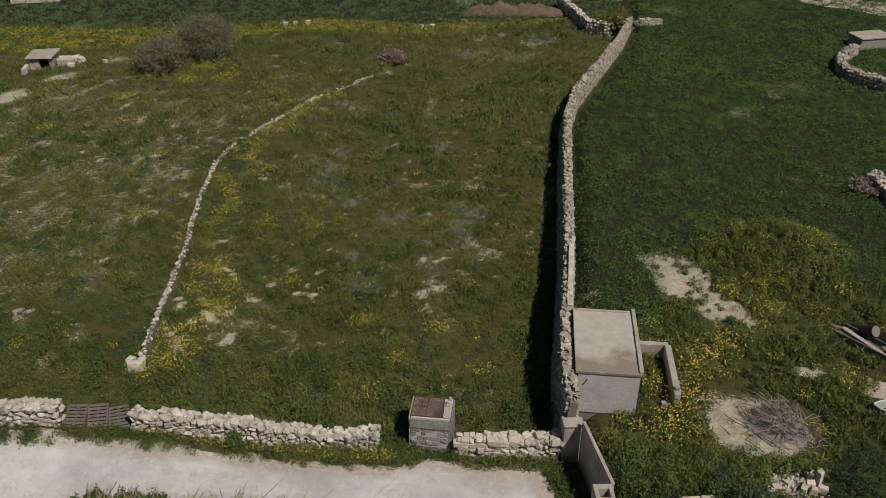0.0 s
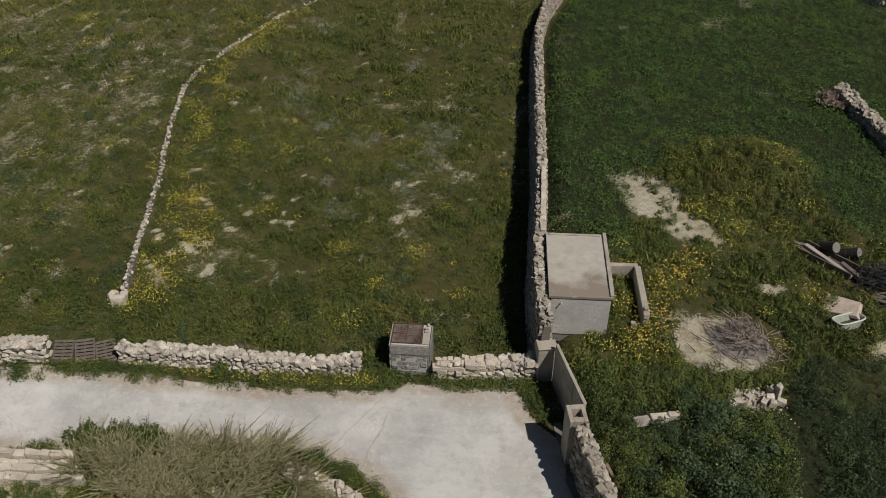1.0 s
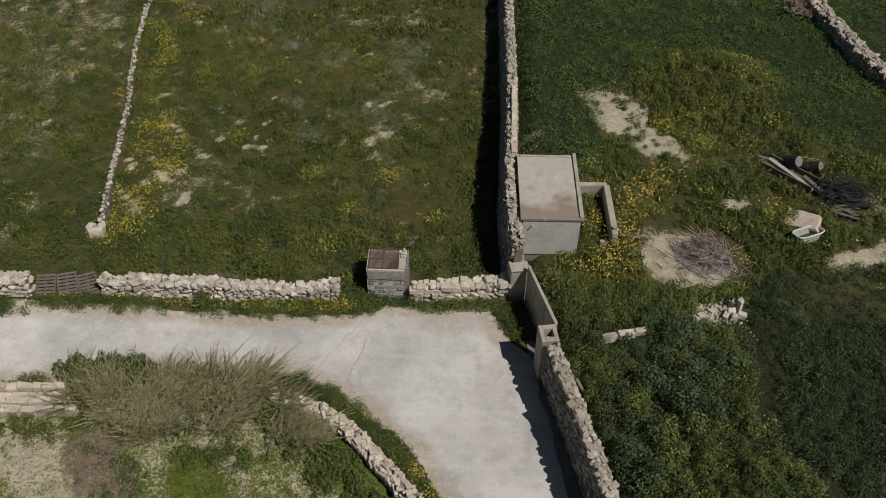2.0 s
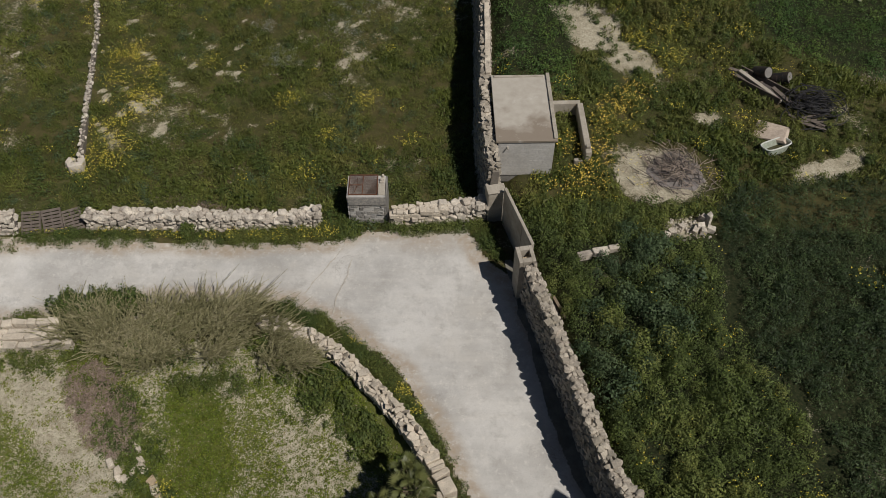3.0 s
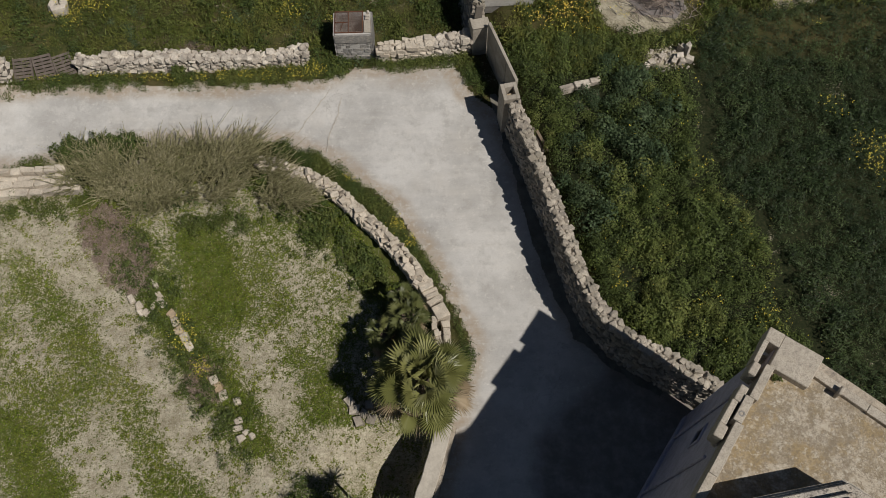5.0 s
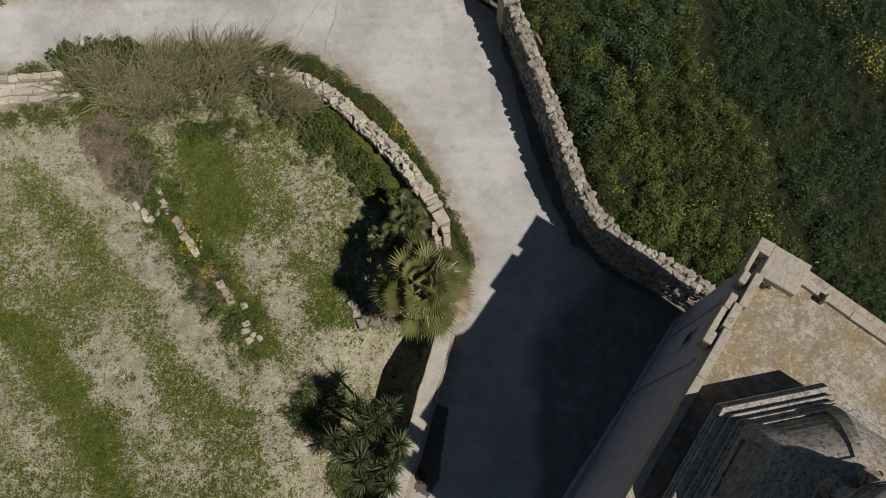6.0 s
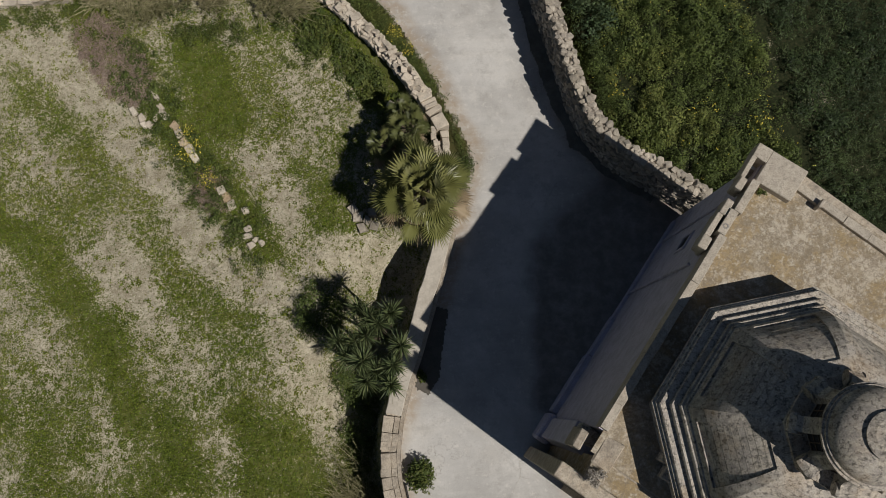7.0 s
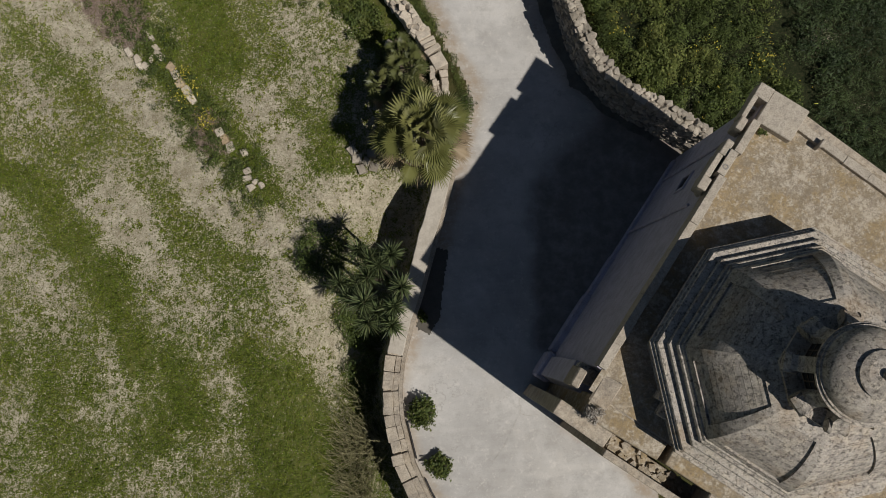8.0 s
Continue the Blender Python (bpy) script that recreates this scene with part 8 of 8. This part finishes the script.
foliage("lane_bushes", "dark green leafy clumps at the reeds' lane side", "weeds", x[ok], y[ok], rng, 80, 0.26, 0.7, 0.042, WEED, 0.5 * rng.random(ok.sum()), dome=0.35)


belt = lambda x, y: np.clip(1.4 - 1.9 * near_line(x, y, [(-18.6, 17.9), (-15.5, 17.9), (-13.6, 17.6), (-11.6, 16.7), (-10, 16.9), (-8, 17.2), (-6.2, 16.3), (-4.6, 16.0)]), 0, 1) * (fbm(x, y, 1.2, 2, 105) > 0.4)
x, y, r = sow((-19, -3, 15.0, 19.2), 17, belt, 105)
foliage("thicket_edge", "fresh green weeds along the foot of the reeds", "weeds", x, y, r, 70, 0.28, 0.55, 0.034, WEED, np.clip(0.3 + 0.7 * r.random(len(x)), 0, 1), dome=0.4)


# palms and sword-leaved plants
def fan_leaf(bm, at, way, side, up, length, spread, segs, rng, sag):
    """A pleated fan: blades joined to past their middle, then split into drooping tips."""
    hub, ring = bm.verts.new(at), []
    for s in range(segs + 1):
        a = -spread / 2 + spread * s / segs
        one = (way * math.cos(a) + side * math.sin(a) + up * 0.22 * abs(math.sin(a))).normalized()
        reach = length * (0.5 + 0.06 * math.cos(a)) * rng.uniform(0.95, 1.05)
        ring.append(bm.verts.new(at + one * reach + up * length * (0.035 if s % 2 else -0.035) - Vector((0, 0, sag * 0.16 * length))))
    for s in range(segs):
        a = -spread / 2 + spread * (s + 0.5) / segs + rng.uniform(-0.03, 0.03)
        one = (way * math.cos(a) + side * math.sin(a) + up * 0.22 * abs(math.sin(a))).normalized()
        l = length * (0.8 + 0.2 * math.cos(a * 0.8)) * rng.uniform(0.86, 1.06)
        tip = bm.verts.new(at + one * l - Vector((0, 0, sag * l * rng.uniform(0.25, 0.75))))
        bm.faces.new((hub, ring[s], ring[s + 1]))
        bm.faces.new((ring[s], tip, ring[s + 1]))


def build_palm(at, crowns, label, seed, green=PALM, dead_share=0.16):
    """Crowns: rows of offset x, y, trunk height, reach of the fronds and their number."""
    rng = random.Random(seed)
    x, y = at
    z = float(height(x, y))
    palm = thing("fan_palm", (x, y, z - 0.05), label, "palm")
    for dx, dy, trunk, crown, fronds in crowns:
        rows = [(0.17 + 0.05 * math.sin(k * 2.4) + 0.05 * k / 14, trunk * k / 14) for k in range(15)]
        bm = lathe(bmesh.new(), rows, 12)
        for v in bm.verts:
            v.co += Vector((dx, dy, 0)) * min(v.co.z / trunk, 1)
        part("trunk", bm, BARK, palm, "shaggy fibrous trunk")
        for k in range(fronds):
            f = (k + 0.5) / fronds
            az = k * 2.39996 + rng.uniform(-0.35, 0.35)
            el = radians(76 - 104 * f**0.9) + rng.uniform(-0.2, 0.2)
            stem = crown * (0.3 + 0.32 * f) * rng.uniform(0.7, 1.2)
            way = Vector((math.cos(az) * math.cos(el), math.sin(az) * math.cos(el), math.sin(el)))
            p0 = Vector((dx, dy, trunk - 0.15 * f))
            p1 = p0 + way * stem + Vector((0, 0, -0.1 * stem))
            bm = tube(bmesh.new(), [p0, p0 + way * stem * 0.5 + Vector((0, 0, 0.04)), p1], 0.02, 4, 0.6)
            side = way.cross(Vector((0, 0, 1))).normalized()
            up = side.cross(way).normalized()
            roll = rng.uniform(-1.0, 1.0)
            side, up = side * math.cos(roll) + up * math.sin(roll), up * math.cos(roll) - side * math.sin(roll)
            dead = f > 1 - dead_share
            fan_leaf(bm, p1, way, side, up, crown * rng.uniform(0.34, 0.5), radians(rng.uniform(170, 250)), 46, rng, 0.3 + 0.5 * f + (0.6 if dead else 0))
            me_ob = part("dead_frond" if dead else "frond", bm, PALM_DRY if dead else green, palm, "withered brown hanging frond" if dead else "")
            me_ob.data.attributes.new("tint", "FLOAT", "POINT").data.foreach_set("value", np.full(len(me_ob.data.vertices), min(max(0.75 - 0.6 * f + rng.uniform(-0.4, 0.4), 0), 1), dtype=np.float32))
    return palm


build_palm((0.0, 9.05), ((0, 0, 4.65, 2.3, 30), (0.1, -0.1, 4.2, 1.9, 14)), "large green fan palm beside the lane", 5)
build_palm((-0.75, 11.9), ((0.1, 0.6, 2.7, 1.0, 22), (0.25, -0.1, 2.9, 1.05, 22), (-0.6, -0.55, 2.5, 1.0, 22), (0.5, -1.1, 2.9, 0.95, 18)), "cluster of smaller dark green fan palms close to the wall", 6, PALM_SHADED)


def build_yucca(x, y, heads, seed):
    rng = np.random.default_rng(seed)
    z = float(height(x, y))
    deep = float(garden_dip(np.array(x), np.array(y)))
    yucca = thing("yucca", (x, y, z - 0.05), "sword-leaved yucca with several spiky heads", "yucca", group="yuccas by the bench wall")
    for dx, dy, tall, size in heads:
        tall += deep + 1.7
        stem = part("stem", tube(bmesh.new(), [(dx * 0.35, dy * 0.35, 0), (dx * 0.8, dy * 0.8, tall * 0.6), (dx, dy, tall)], 0.07, 7, 0.8), BARK, yucca)
        n = 130
        a = np.arange(n) * 2.39996
        el = np.radians(82 - 130 * (np.arange(n) / n)) + rng.normal(0, 0.16, n)
        way = np.c_[np.cos(a) * np.cos(el), np.sin(a) * np.cos(el), np.sin(el)]
        root = np.tile([dx, dy, tall - 0.05], (n, 1)) + way * 0.05
        ob = blades("leaf_head", "", "", root, root + way * (0.88 * size * rng.uniform(0.55, 1.15, n))[:, None], 0.023, rng, YUCCA, np.clip(rng.normal(0.45, 0.25, n), 0, 1), 0.03, "", yucca)
        ob.name = "leaf_head"
    return yucca


build_yucca(-1.75, 4.1, ((0, 0, 1.85, 0.85), (0.45, 0.35, 2.0, 0.72), (-0.35, 0.2, 1.8, 0.7), (-0.75, 0.6, 1.45, 0.7), (-0.5, -0.4, 1.55, 0.75)), 8)
build_yucca(-2.35, 2.75, ((0, 0, 1.95, 0.8), (-0.6, 0.2, 1.6, 0.75), (0.5, -0.35, 1.8, 0.72), (0.1, -0.7, 1.55, 0.75), (-0.95, 0.75, 1.3, 0.75), (-0.3, 0.75, 1.45, 0.7)), 9)
build_yucca(-1.25, 2.55, ((0, 0, 1.8, 0.75), (0.3, 0.7, 1.75, 0.7), (-0.1, -0.65, 1.5, 0.72)), 10)


def build_bush(name, label, x, y, rad, tall, leaf, n, material, seed, z=None, category="bush", slim=0.55, upright=0.0):
    """A shrub: a short forked stem inside a crown of leaves set in uneven clumps."""
    rng = np.random.default_rng(seed)
    z = float(height(x, y)) if z is None else z
    bush = thing(name, (x, y, z), label, category)
    bm = bmesh.new()
    for k in range(6):
        a = k * 1.05
        tube(bm, [(0, 0, -0.05), (0.25 * rad * math.cos(a), 0.25 * rad * math.sin(a), 0.4 * tall), (0.6 * rad * math.cos(a), 0.6 * rad * math.sin(a), 0.8 * tall)], 0.03 * tall + 0.01, 5, 0.4)
    part("stem", bm, TWIG, bush)
    clumps = rng.normal(0, 1, (max(int(n / 45), 6), 3))
    clumps /= np.linalg.norm(clumps, axis=1)[:, None]
    clumps *= rng.uniform(0.45, 1.0, len(clumps))[:, None] * [rad * 0.85, rad * 0.85, tall * 0.45]
    clumps[:, 2] += tall * 0.55
    cx = clumps[rng.integers(len(clumps), size=n)] + rng.normal(0, 0.2, (n, 3)) * [rad, rad, tall * 0.5]
    cx[:, 2] = np.maximum(cx[:, 2], 0.03)
    ob = foliage("crown", "", "", cx[:, 0], cx[:, 1], rng, 3, leaf, leaf, leaf, material, z=cx[:, 2], flat=0.5, kind="", slim=slim, upright=upright)
    ob.parent = bush
    return bush


build_bush("shrub", "round green shrub on the forecourt edge", -0.45, -1.5, 0.62, 0.8, 0.055, 1100, WEED, 111)
build_bush("shrub", "dark green round bush against the front wall", -10.95, 24.55, 0.42, 0.75, 0.045, 900, WEED, 121)
build_bush("shrub", "small green weed growing from the gutter", -0.3, 2.2, 0.25, 0.3, 0.05, 260, WEED, 120)
build_bush("shrub", "round green shrub with yellow buds by the gutter", 0.1, -3.55, 0.48, 0.6, 0.055, 800, WEED, 112)
build_bush("tree", "grey-green bushy tree behind the field", -27.25, 65.6, 2.5, 3.6, 0.11, 6500, OLIVE, 113, category="tree", slim=0.2, upright=0.35)
build_bush("tree", "lower dense grey-green tree beside the taller one", -29.85, 62.6, 2.2, 2.4, 0.11, 4800, OLIVE, 114, category="tree", slim=0.2, upright=0.35)
build_bush("dead_bush", "round dry brown bush in the field", -12.4, 70.4, 1.2, 1.1, 0.09, 700, SCRUB, 115)
build_bush("dead_bush", "dry brown shrub against the ruined wall", 20.9, 49.5, 1.2, 0.9, 0.08, 700, SCRUB, 116)
build_bush("prickly_pear", "dark prickly pear thicket at the wall's end", 6.8, 81.8, 1.6, 1.6, 0.22, 420, MALLOW, 117)
build_bush("dead_shrub", "withered grey plant growing on the chapel roof", 4.66, -1.05, 0.24, 0.32, 0.028, 520, PALE_TWIGS, 118, z=8.58)
build_bush("roof_plant", "small green plant rooted in the roof parapet", 10.1, 6.9, 0.14, 0.2, 0.025, 160, WEED, 119, z=8.62)
